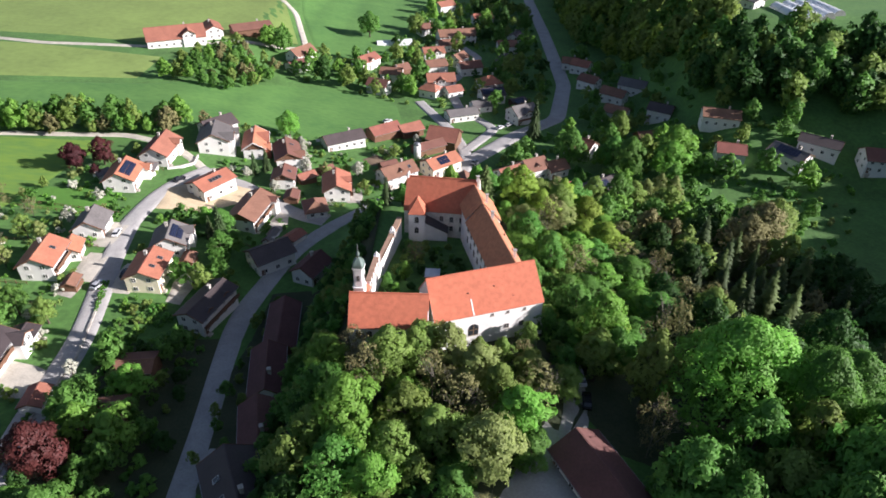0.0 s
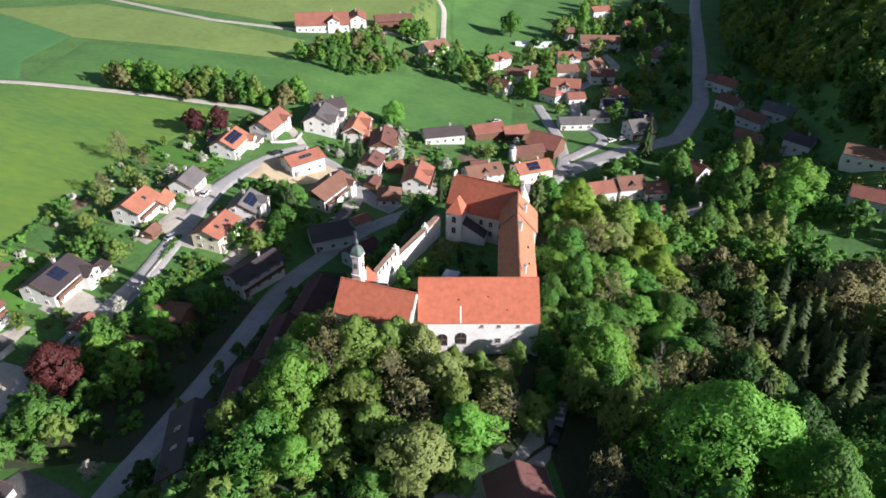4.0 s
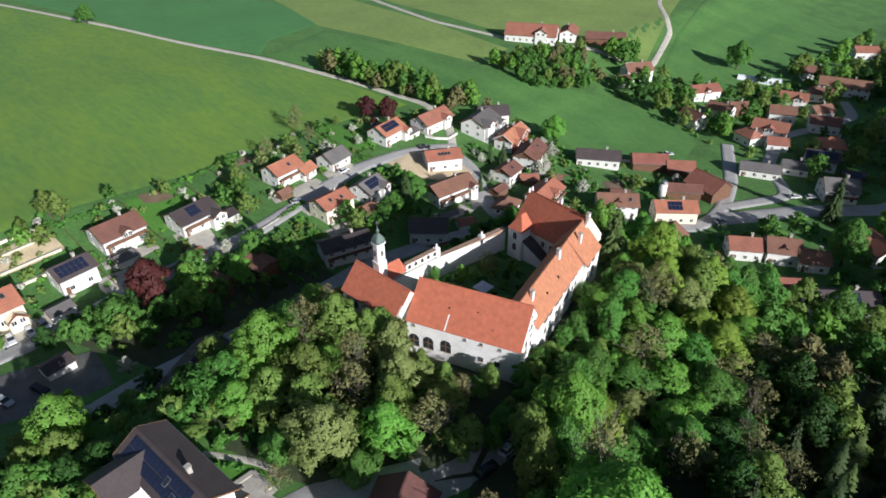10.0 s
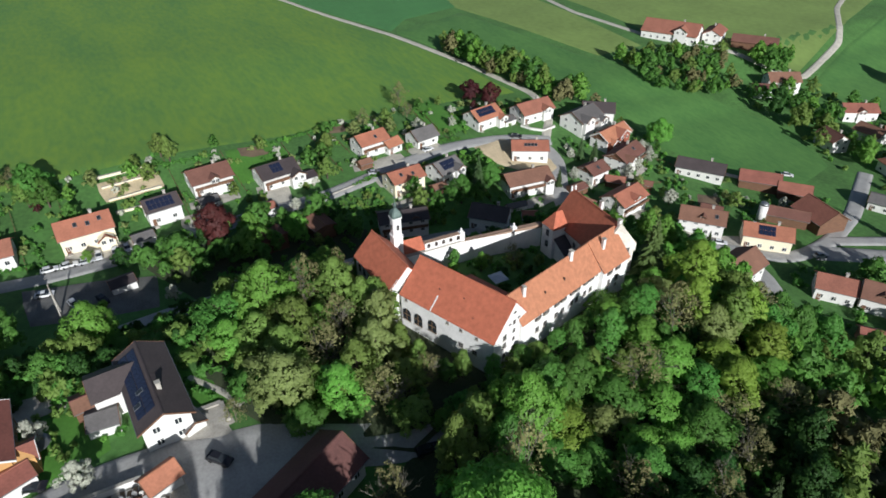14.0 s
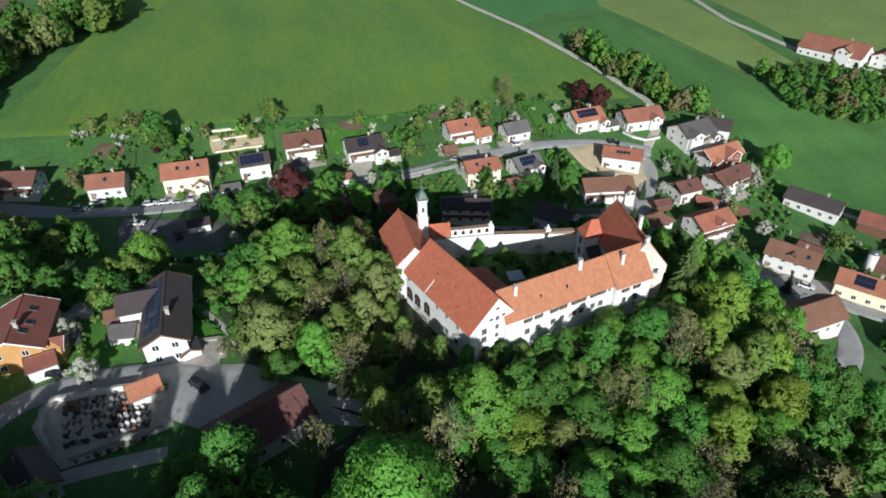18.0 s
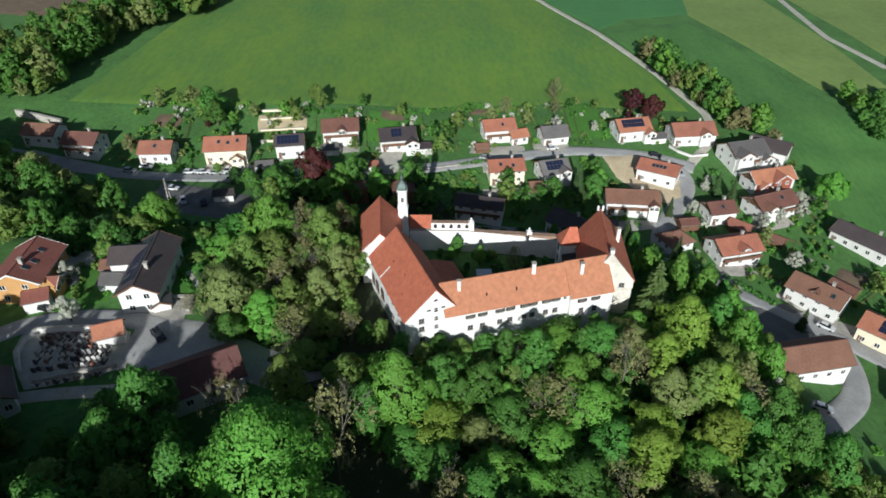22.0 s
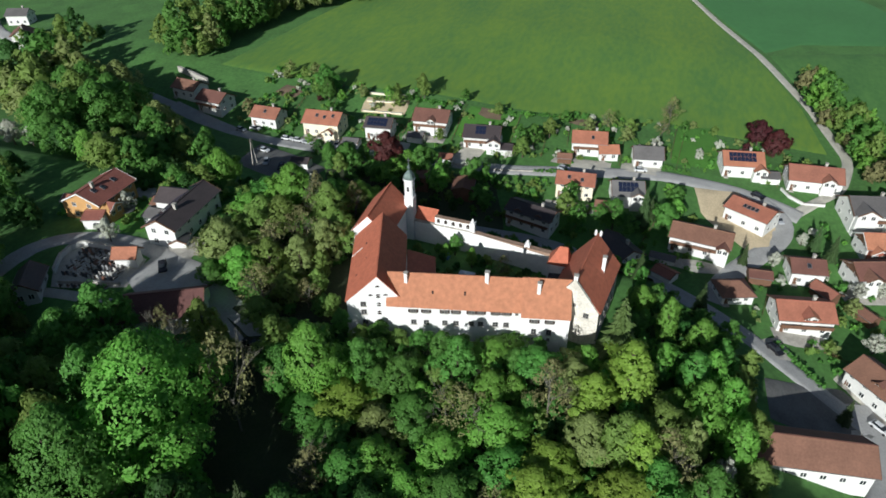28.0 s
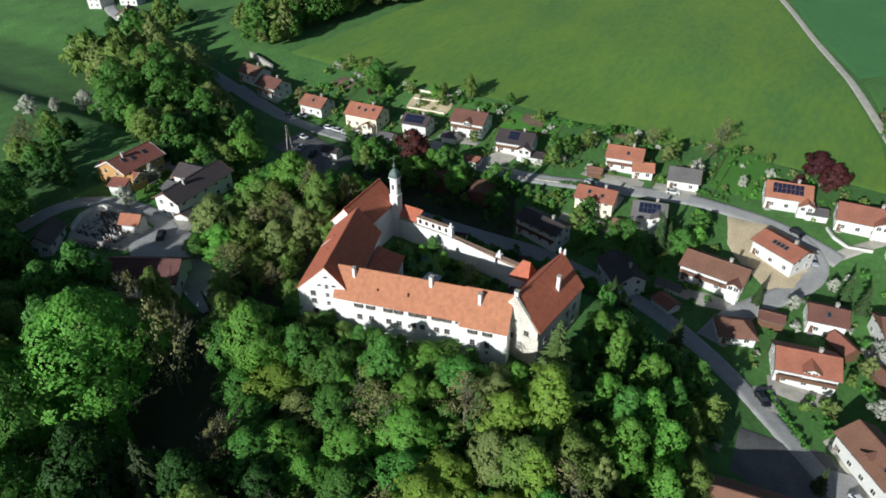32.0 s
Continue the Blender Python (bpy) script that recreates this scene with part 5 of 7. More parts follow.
for row in range(6):
    for k in range(14):
        f, w = (k + 0.6) / 14, (row + 0.5) / 6
        gx, gy = 11.6 + (21.2 - 11.6) * w - 1.6 * w * f, 27.8 + (40.6 - 27.8) * f + 2.4 * w
        if grave_rng.random() < 0.9 and not (row < 2 and k > 11):
            grave(gx + grave_rng.uniform(-0.2, 0.2), gy, 83 + grave_rng.uniform(-4, 4))
for k in range(7):
    grave(23.6 - 0.35 * k, 32 + 1.7 * k, 80)

# ---- cars ----
CAR_PAINT = [material("car_paint_" + n, c, 0.25, 0.05, 1.0, metal=0.1) for n, c in (("white", (0.72, 0.72, 0.72)), ("silver", (0.45, 0.46, 0.48)), ("black", (0.02, 0.02, 0.025)), ("blue", (0.03, 0.06, 0.16)), ("red", (0.3, 0.02, 0.02)))]
RUBBER = material("rubber", (0.02, 0.02, 0.02), 0.8, 0.2)


def car_meshes(paint):
    """The body, the glass cabin, a wheel and a lamp of a hatchback."""
    side = [(-2.1, 0.35), (2.05, 0.35), (2.1, 0.75), (1.2, 0.9), (-2.05, 0.98), (-2.15, 0.7)]
    body = Form().hexa([(x, 0.82, z) for x, z in side], [(x, -0.82, z) for x, z in side])
    roof = [(-1.8, 0.96), (1.0, 0.9), (0.3, 1.42), (-1.35, 1.46)]
    cabin = Form().hexa([(x, 0.74 - (z - 0.9) * 0.22, z) for x, z in roof], [(x, -0.74 + (z - 0.9) * 0.22, z) for x, z in roof])
    top = Form().hexa([(-1.35, 0.6, 1.45), (0.28, 0.6, 1.41), (0.28, -0.6, 1.41), (-1.35, -0.6, 1.45)][::-1], [(-1.3, 0.56, 1.5), (0.22, 0.56, 1.46), (0.22, -0.56, 1.46), (-1.3, -0.56, 1.5)][::-1])
    return body.mesh("body", paint), cabin.mesh("windows", GLASS), top.mesh("roof_panel", paint)


CARS = [car_meshes(p) for p in CAR_PAINT]
WHEEL = Form()
WHEEL.add([(0.32 * math.cos(a * math.pi / 6), s, 0.32 + 0.32 * math.sin(a * math.pi / 6)) for s in (-0.1, 0.1) for a in range(12)], [(a, (a + 1) % 12, 12 + (a + 1) % 12, 12 + a) for a in range(12)] + [tuple(range(11, -1, -1)), tuple(range(12, 24))])
WHEEL = WHEEL.mesh("wheel", RUBBER)


def car(x, y, turn, k, lift=0.32):
    z = max(ground_z(x + a, y + b) for a in (-2, 2) for b in (-2, 2)) * 0.3 + ground_z(x, y) * 0.7
    ob = thing("car", pose(x, y, z + lift, 0, 0, turn), ("white", "silver", "black", "dark blue", "red")[k] + " hatchback parked beside the road", "car", "parked cars")
    body, glass, top = CARS[k]
    part("body", body, None, ob)
    part("cabin", glass, None, ob, "dark car windows")
    part("roof_panel", top, None, ob)
    for wx in (-1.3, 1.3):
        for wy in (-0.78, 0.78):
            part("wheel", WHEEL, None, ob, m=pose(wx, wy, 0))


for x, y, turn, k in ((-79.2, 6, 80, 1), (-81.5, 10.5, 80, 0), (-78.8, 25, 92, 0), (-79, 29.4, 92, 0), (-78.8, 33.5, 92, 1), (-80.4, 36.5, 0, 0), (-80.4, 40.5, 0, 0), (-75, 45.5, 94, 2), (-80.8, 43.5, 10, 1), (23.8, 86, 95, 0), (24.2, 80, 85, 2), (12, 50, 40, 2),
                      (-30.7, 182.2, 40, 2), (-16, 202.3, 45, 0), (-36.4, 262, 40, 0), (-92, 121, 78, 1), (-96, 181, 60, 2), (-86, 186.5, 20, 1), (-5, 270, 30, 0), (3, 224, 70, 1), (-26, 208, 40, 1), (14, 262, 50, 0), (18, 266, 50, 1), (3.5, 24.5, 70, 2), (14, 184, 60, 1), (-88, 127, 98, 2), (-99, 145, 100, 0)):
    car(x, y, turn, k)

# ---- odds and ends ----
pool = thing("trampoline", pose(-5.2, 25.1, ground_z(-5.2, 25.1) + 0.25), "round dark trampoline on the lawn", "trampoline")
part("mat", Form().turned([(1.9, 0.62), (1.9, 0.66)], 20), RUBBER, pool)
part("ring", Form().turned([(1.9, 0.58), (2.15, 0.58), (2.15, 0.7), (1.9, 0.7)], 20), METAL, pool)
for k in range(4):
    part("leg", Form().turned([(0.04, 0), (0.04, 0.6)], 6, 2.0 * math.cos(k * 1.571), 2.0 * math.sin(k * 1.571)), METAL, pool)
silo = thing("silo", pose(-20, 226, ground_z(-20, 226)), "round pale farm silo with a domed top", "silo")
part("drum", Form().turned([(1.4, -0.5), (1.4, 6.0)], 16), PLASTER, silo, smooth=True)
part("dome", Form().turned([(1.5, 6.0), (1.2, 6.6), (0.5, 6.95), (0.1, 7.0)], 16), METAL, silo, smooth=True)
rng_small = random.Random(12)
for x, y, turn, l, w, h, roof in ((-9.5, 33.6, 98, 5.5, 5, 3.6, "brown"), (-4.9, 35.2, 86, 5, 6, 3.2, "grey"), (1.3, 22.5, 109, 5, 6, 3.8, "red"), (-61.4, 40.8, 99, 6, 5, 3.4, "dark"), (-83.2, 48, 97, 6, 5, 3.0, "grey"), (-97.5, 99.5, 98, 5.5, 6, 3.2, "dark"), (-84, 82, 98, 6, 5, 3.3, "red"),
                                  (-98, 120, 99, 5, 4, 3.0, "brown"), (-75, 136, 95, 5, 4, 3.0, "brown"), (-108, 184.5, 100, 6, 6, 3.0, "grey"), (-58, 180, 95, 6, 5, 3.2, "brown"), (-52, 205, 40, 6, 4, 3.0, "brown"), (-30, 214, 35, 7, 5, 3.4, "brown"), (-69, 93.5, 10, 8, 7, 4.5, "brown"),
                                  (-67.5, 78.5, 15, 8, 8, 5, "brown"), (-94, 68, 96, 6, 5, 3.0, "grey"), (2.6, 47.5, 20, 4, 4, 2.6, "grey"), (-51, 156, 60, 6, 5, 3.0, "red"), (-120, 178, 60, 5, 4, 2.8, "grey"), (-58, 155, 83, 7, 3, 2.4, "grey")):
    house(x, y, turn, l, w, h - 1.0, h, roof, PLASTER if roof != "brown" else WOOD, "small garden shed or garage with a " + roof + " roof", "shed", 0.3, 0, False, group="sheds and garages")

# greenhouses and hot-bed tunnels
FOIL = material("greenhouse_foil", (0.72, 0.75, 0.76), 0.3, 0.1, 1.0)


def tunnel(x, y, turn, length, width, height):
    """A long rounded foil greenhouse with its hoops."""
    ob = thing("greenhouse", pose(x, y, ground_z(x, y), 0, 0, turn), "long pale foil greenhouse on the meadow", "greenhouse", "greenhouses")
    arc = [(width / 2 * math.cos(a * math.pi / 8), height * math.sin(a * math.pi / 8)) for a in range(9)]
    part("foil", Form().hexa([(-length / 2, u, v - 0.3) for u, v in arc][::-1], [(length / 2, u, v - 0.3) for u, v in arc][::-1]), FOIL, ob)
    for k in range(4):
        px = -length / 2 + length * k / 3
        ring = [(u * 1.02, v * 1.02 - 0.28) for u, v in arc]
        part("hoop", Form().hexa([(px - 0.08, u, v) for u, v in ring][::-1], [(px + 0.08, u, v) for u, v in ring][::-1]), METAL, ob)


for x, y, turn, length in ((-48, 383, 20, 22), (148, 316, 98, 24), (154.5, 318, 98, 26), (161, 320, 98, 26), (167.5, 323, 98, 24)):
    tunnel(x, y, turn, length, 6, 3)
# paved terraces, beds and paths round the houses
for c in ([(-33, 179), (-28, 182), (-31, 186), (-35, 183)], [(-22, 198), (-12, 196), (-8, 206), (-16, 210)], [(-60, 158), (-57, 158), (-57, 170), (-60, 170)], [(-74, 120), (-71, 120), (-72, 132), (-75, 132)], [(-100, 118), (-97, 117), (-98, 123), (-101, 123)], [(-97, 64), (-94, 64), (-95, 76), (-98, 76)],
          [(-40, 183), (-36, 184), (-38, 194), (-41, 193)], [(-62, 201), (-58, 203), (-61, 214), (-64, 213)], [(-14, 20), (-13, 28), (-16, 29), (-17, 20)], [(2, 46), (8, 47), (7, 52), (2, 51)]):
    patch("terrace", STONE, "pale paved garden terrace", c, 0.28, category="terrace")
lay("path", GRAVEL, "narrow pale garden path along the meadow", [(-62, 232), (-48, 240), (-34, 252), (-22, 257)], 1.6, 0.25, category="path")
lay("path", GRAVEL, "narrow pale path across the villa's lawn", [(-9, 49), (-4, 53), (2, 56)], 1.0, 0.3, category="path")
for bed in ([(-118, 84), (-118, 92), (-123, 92), (-123, 84)], [(-126, 118), (-126, 126), (-130, 126), (-130, 118)], [(-36, 216), (-32, 220), (-36, 224), (-40, 220)], [(-107, 5), (-106, 12), (-112, 13), (-113, 6)]):
    patch("garden_bed", SOIL, "dug vegetable bed in a garden", bed, 0.24, category="garden bed")
# this yard's colour carries the shade that lies on it
patch("yard", SHADED_ASPHALT, "asphalt yard below the street, deep shade put into its colour", [(-54.6, 22), (-50, 46), (-63, 47), (-71, 20)], 0.28, category="yard")
for x, y, turn, k in ((-58, 30, 20, 1), (-57, 36, 20, 2), (-66, 24, 80, 0)):
    car(x, y, turn, k)
# the barn's shade is painted in with the darker asphalt
patch("yard", SHADED_ASPHALT, "asphalt yard beside the big barn, shade put into its colour", [(-20, 180), (-8, 180), (-8, 200), (-14, 206), (-24, 196)], 0.27, category="yard")
patch("terrace", STONE, "pale stone terrace with steps beside the villa", [(0.6, 47.7), (4.6, 48.2), (4.2, 52.6), (0.4, 52.2)], 0.3, category="terrace")
line_wall("garden_wall", STONE, "rough pale stone edging of the villa's terrace", [(0.0, 47.4), (0.0, 52.8), (4.4, 53.1)], 0.6, 0.6, "garden wall", cap=STONE)
mast = thing("utility_pole", pose(-55.9, 27.1, ground_z(-55.9, 27.1)), "pale wooden double utility pole beside the street", "utility pole")
for side in (-1, 1):
    part("pole", Form().hexa([(side * 1.3 + dx, dy, -0.5) for dx, dy in ((-0.13, -0.13), (0.13, -0.13), (0.13, 0.13), (-0.13, 0.13))], [(side * 0.15 + dx, dy, 9.0) for dx, dy in ((-0.09, -0.09), (0.09, -0.09), (0.09, 0.09), (-0.09, 0.09))]), STONE, mast)
part("crossarm", Form().box(-0.9, -0.08, 8.4, 0.9, 0.08, 8.58), WOOD, mast)

# ---- trees ----
def leafy(seed, size, height, lumps, leaves, leaf, base=0.25):
    """A crown of many small leaf sprays on the outside of uneven lumps."""
    r = random.Random(seed)
    g = Form()
    g.lean = []
    centres = []
    turn, twist = r.uniform(0, 6.28), r.uniform(0, 6.28)
    for k in range(lumps):
        a, h = 2.4 * k + r.uniform(-0.7, 0.7) + turn, (k + r.random()) / lumps
        prof = math.sin(math.pi * min(1.0, 0.18 + 0.86 * h)) ** 0.7
        d = size * 0.5 * prof * math.sqrt(r.uniform(0.3, 1.0)) * r.uniform(0.72, 1.0)
        d *= 1 + 0.3 * math.sin(2 * a + turn + 2 * h) + 0.26 * math.sin(3 * a + twist + 5 * h)
        rad = size * r.uniform(0.085, 0.165) * (1.05 - 0.25 * h)
        centres.append((d * math.cos(a), d * math.sin(a), height * (base + (1 - base) * h) - rad * 0.6 * h, rad))
    sprays = []
    for cx, cy, cz, rad in centres:
        for _ in range(9):
            u, a = r.uniform(-0.35, 1), r.uniform(0, 2 * math.pi)
            q = math.sqrt(1 - u * u)
            sprays.append((Vector((cx, cy, cz)), Vector((q * math.cos(a), q * math.sin(a), u)), rad * r.uniform(0.8, 1.2)))
    balls = np.array(centres)
    made = k = 0
    while made < leaves:
        k += 1
        mid, n, rad = sprays[k % len(sprays)]
        n = (n + Vector((r.uniform(-1, 1), r.uniform(-1, 1), r.uniform(-1, 1))) * 0.5).normalized()
        p = mid + n * rad * r.uniform(0.7, 1.25)
        if k < 4 * leaves and (((balls[:, :3] - p) ** 2).sum(1) < (0.8 * balls[:, 3]) ** 2).any():
            continue
        made += 1
        whole = Vector((p.x / size, p.y / size, 0.9 * (p.z / height - 0.45))).normalized()
        g.lean += [tuple((n * 0.6 + whole * 0.6 + Vector((r.uniform(-1, 1), r.uniform(-1, 1), r.uniform(-1, 1))) * 0.3).normalized())] * 3
        n = (n + Vector((r.uniform(-1, 1), r.uniform(-1, 1), r.uniform(-0.6, 1))) * 0.42).normalized()
        t = n.orthogonal().normalized()
        b = n.cross(t)
        q = r.uniform(0, 6.28)
        t, b = t * math.cos(q) + b * math.sin(q), b * math.cos(q) - t * math.sin(q)
        w, l = leaf * r.uniform(0.7, 1.3), leaf * r.uniform(0.9, 1.6)
        g.add([p - t * w * 0.5, p + t * w * 0.5, p + b * l - n * 0.2 * l], [(0, 1, 2)])
    return g, centres


def trunk_form(centres, height, radius, seed):
    r = random.Random(seed)
    g = Form()
    g.turned([(radius * 1.4, -0.6), (radius, 0.5), (radius * 0.8, height * 0.35), (radius * 0.45, height * 0.65), (radius * 0.12, height * 0.9)], 7)
    for cx, cy, cz, rad in r.sample(centres, min(9, len(centres))):
        z0 = max(height * 0.2, cz - 0.8 * math.hypot(cx, cy) - 0.5)
        a, b = Vector((0, 0, min(z0, height * 0.75))), Vector((cx, cy, cz))
        d = (b - a).normalized()
        t = d.orthogonal().normalized()
        s = d.cross(t)
        ring = lambda p, q: [tuple(p + (t * math.cos(k * 1.257) + s * math.sin(k * 1.257)) * q) for k in range(5)]
        g.hexa(ring(a, radius * 0.4), ring(b, radius * 0.08))
    return g


def twiggy(seed, size, height, radius):
    """The limbs and twigs of a bare or budding tree."""
    r = random.Random(seed)
    g = Form()

    def limb(a, d, length, rad, level):
        b = a + d * length
        t = d.orthogonal().normalized()
        s = d.cross(t)
        n = 5 if level < 2 else 3
        ring = lambda p, q: [tuple(p + (t * math.cos(k * 6.283 / n) + s * math.sin(k * 6.283 / n)) * q) for k in range(n)]
        g.hexa(ring(a, rad), ring(b, rad * 0.6))
        if level < 4:
            for _ in range(4 if level == 0 else 3):
                e = (d + Vector((r.uniform(-1, 1), r.uniform(-1, 1), r.uniform(-0.25, 0.8))) * 0.75).normalized()
                limb(a + d * length * r.uniform(0.55, 1.0), e, length * r.uniform(0.55, 0.8), rad * 0.58, level + 1)

    limb(Vector((0, 0, -0.5)), Vector((0, 0, 1)), height * 0.4, radius, 0)
    return g


def spruce_form(seed, size, height):
    """Drooping boughs in dense whorls, each a ragged tapering spray."""
    r = random.Random(seed)
    g = Form()
    rows = int(height * 2.6)
    for k in range(rows):
        f = (k + r.random()) / rows
        z = height * (0.1 + 0.9 * f)
        reach = size * 0.5 * (1 - f) ** 0.8 * r.uniform(0.8, 1.1) + 0.15
        n = max(4, int(10 * (1 - f)) + 4)
        for j in range(n):
            a = 2 * math.pi * (j + r.random()) / n
            l = reach * r.uniform(0.55, 1.15)
            d, t = Vector((math.cos(a), math.sin(a), 0)), Vector((-math.sin(a), math.cos(a), 0))
            p = Vector((0, 0, z))
            w = 0.17 * l + 0.1
            tip = p + d * l - Vector((0, 0, r.uniform(0.25, 0.55) * l))
            mid = p + d * l * 0.6 - Vector((0, 0, 0.12 * l))
            g.add([p, mid + t * w - Vector((0, 0, 0.2)), tip, mid - t * w - Vector((0, 0, 0.2)), mid + Vector((0, 0, 0.12))], [(0, 4, 1), (1, 4, 2), (2, 4, 3), (3, 4, 0)])
    return g


def broadleaf(size, height, lumps, leaves, leaf, seed, base=0.25):
    crown, centres = leafy(seed, size, height, lumps, leaves, leaf, base=base)
    mesh = crown.mesh("crown", LEAF["green"], True)
    mesh.normals_split_custom_set_from_vertices(crown.lean)
    return mesh, trunk_form(centres, height, 0.03 * height, seed).mesh("trunk", BARK)


TWIG = material("twig", (0.15, 0.138, 0.108), 0.95, 0.3, 3.0)
SHAPES = [broadleaf(9, 13, 84, 6100, 0.40, 1), broadleaf(11, 14, 100, 7300, 0.42, 2), broadleaf(7.5, 15, 78, 5500, 0.38, 3), broadleaf(10, 11, 84, 6400, 0.41, 4), broadleaf(6, 9, 48, 3200, 0.34, 5),
          broadleaf(19, 24, 240, 19000, 0.46, 6)]
SPANS = [(9, 13), (11, 14), (7.5, 15), (10, 11), (6, 9), (19, 24)]
SPRUCES = [spruce_form(11, 7.6, 17).mesh("crown", LEAF["spruce"]), spruce_form(12, 6.4, 14).mesh("crown", LEAF["spruce"])]
SPRUCE_TRUNK = Form().turned([(0.3, -0.6), (0.25, 4), (0.05, 13)], 6).mesh("trunk", BARK)
BARE = []
for seed in (21, 22, 23):
    buds, centres = leafy(seed, 8, 12, 40, 1300, 0.26)
    BARE.append((buds.mesh("crown", LEAF["brown"]), twiggy(seed, 8, 12, 0.17).mesh("trunk", TWIG)))
BUSHES = [leafy(31, 2.6, 2.2, 9, 560, 0.36, base=0.1)[0].mesh("crown", LEAF["green"]), leafy(32, 3.4, 2.4, 10, 640, 0.38, base=0.1)[0].mesh("crown", LEAF["green"])]
BUSH_STEM = Form().turned([(0.12, -0.3), (0.1, 0.8), (0.03, 1.5)], 5).mesh("trunk", BARK)
TONED = {}


def toned(mesh, tone):
    """The same crown with the leaves of another kind."""
    if (mesh.name, tone) not in TONED:
        copy = mesh.copy()
        copy.materials[0] = LEAF[tone]
        TONED[mesh.name, tone] = copy
    return TONED[mesh.name, tone]


LABELS = {"lime": "tall tree with yellow-green young leaves", "fresh": "broad tree in bright fresh spring leaf", "green": "leafy broad tree in full green leaf", "deep": "dense tree with deep green leaves darkened as in shade", "willow": "rounded willow with pale young leaves", "olive": "tall tree with young olive-green leaves", "brown": "budding tree with bare brown twigs",
          "copper": "copper beech with dark red leaves", "blossom": "fruit tree in white blossom", "spruce": "dark green conifer with drooping boughs", "fir": "tall olive-green conifer with drooping boughs"}
rng = random.Random(7)


WANTED, SHRUBS = [], []
VILLA_LAWN = [(-14, 44.5), (-17, 50), (-14, 56), (-2, 55), (1, 48.5), (-6, 46)]


def tree(x, y, tone="green", size=1.0, shape=None, own=False, tall=None):
    """Notes a tree; the ones on the castle hill are built one by one, the rest of the valley's as one mesh. tall: its crown's width and its top's height."""
    if not own and 14 < x < 46 and 84 < y < 168:
        # the young wood under the walls stays low and falls away with the slope
        top = 18.0 - (x - 18) * 0.24 + rng.uniform(-1.5, 2.0)
        if size > 0.56:
            shape, tall = rng.randrange(4), (rng.uniform(8.5, 12.5), max(top, ground_z(x, y) + 5))
        size = min(size, (top - ground_z(x, y)) / 13.5)
    if not own and inside(x, y, VILLA_LAWN):
        return
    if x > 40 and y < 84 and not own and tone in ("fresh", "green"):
        tone = "deep"  # shade of the stand south-east of the hill, put into darker leaves
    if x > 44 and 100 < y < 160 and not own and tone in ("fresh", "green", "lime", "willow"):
        tone = rng.choice(("brown", "deep", "deep"))  # half-shade at the east slope's foot, put into brown and deep leaves
    if 27 < x < 62 and 28 < y < 48:
        # low growth east of the cemetery
        size = min(size, max(0.35, (14 + (x - 26) * 0.38 - ground_z(x, y)) / 13.5))
    if not own and -24 < x < 10 and 146 < y < 160:
        size = min(size, 0.48)  # low growth in the keep's shade
    WANTED.append((0 if own else math.hypot(x - 12, y - 108), x, y, tone, size, shape, tall))


def bush(x, y, tone="green", size=1.0):
    SHRUBS.append((0 if -20 < x < 0 and 95 < y < 132 else math.hypot(x + 70, y - 130), x, y, tone, size))


def grow_tree(x, y, tone, size, shape, tall):
    s = size * rng.uniform(0.9, 1.1)
    rise = s * rng.uniform(0.92, 1.1)
    if tall:
        wide, high = (7.6, 16) if tone in ("spruce", "fir") else (8, 12) if tone == "brown" else SPANS[shape]
        s, rise = tall[0] / (1.12 * wide), (tall[1] - ground_z(x, y)) / high
    m = pose(x, y, ground_z(x, y) - 0.1, 0, 0, rng.uniform(0, 360)) @ Matrix.Diagonal((s, s, rise, 1))
    ob = thing("tree", m, LABELS[tone], "tree", "trees on the castle hill and in the village")
    if tone in ("spruce", "fir"):
        crown, trunk = toned(rng.choice(SPRUCES), tone), SPRUCE_TRUNK
    elif tone == "brown":
        crown, trunk = rng.choice(BARE)
    else:
        crown, trunk = SHAPES[shape if shape is not None else rng.randrange(4)]
        crown = toned(crown, tone)
    part("trunk", trunk, None, ob)
    part("crown", crown, None, ob)
    return ob


def grow_bush(x, y, tone, size):
    s = size * rng.uniform(0.8, 1.25)
    ob = thing("bush", pose(x, y, ground_z(x, y) - 0.05, 0, 0, rng.uniform(0, 360)) @ Matrix.Diagonal((s, s, s, 1)), "flowering white garden shrub" if tone == "blossom" else "rounded green garden shrub", "bush", "garden shrubs")
    part("stem", BUSH_STEM, None, ob)
    part("crown", toned(rng.choice(BUSHES), tone), None, ob)


def inside(x, y, poly):
    hit = False
    for (ax, ay), (bx, by) in zip(poly, poly[1:] + poly[:1]):
        if (ay > y) != (by > y) and x < (bx - ax) * (y - ay) / (by - ay) + ax:
            hit = not hit
    return hit


TAKEN = []
GULLY = [(19, 60), (30, 60), (46, 80), (58, 104), (46, 106), (33, 92), (20, 82)]  # the deep shade round the barn, with few trees


def wood(poly, gap, tones, size=(0.8, 1.1), most=400):
    """Trees scattered over an outline, no two nearer than gap."""
    x0, x1 = min(p[0] for p in poly), max(p[0] for p in poly)
    y0, y1 = min(p[1] for p in poly), max(p[1] for p in poly)
    n = 0
    for _ in range(int((x1 - x0) * (y1 - y0) / gap / gap * 6)):
        x, y = rng.uniform(x0, x1), rng.uniform(y0, y1)
        if n < most and inside(x, y, poly) and not inside(x, y, GULLY) and all((x - a) ** 2 + (y - b) ** 2 > gap * gap for a, b in TAKEN):
            TAKEN.append((x, y))
            tree(x, y, rng.choice(tones), rng.uniform(*size))
            n += 1


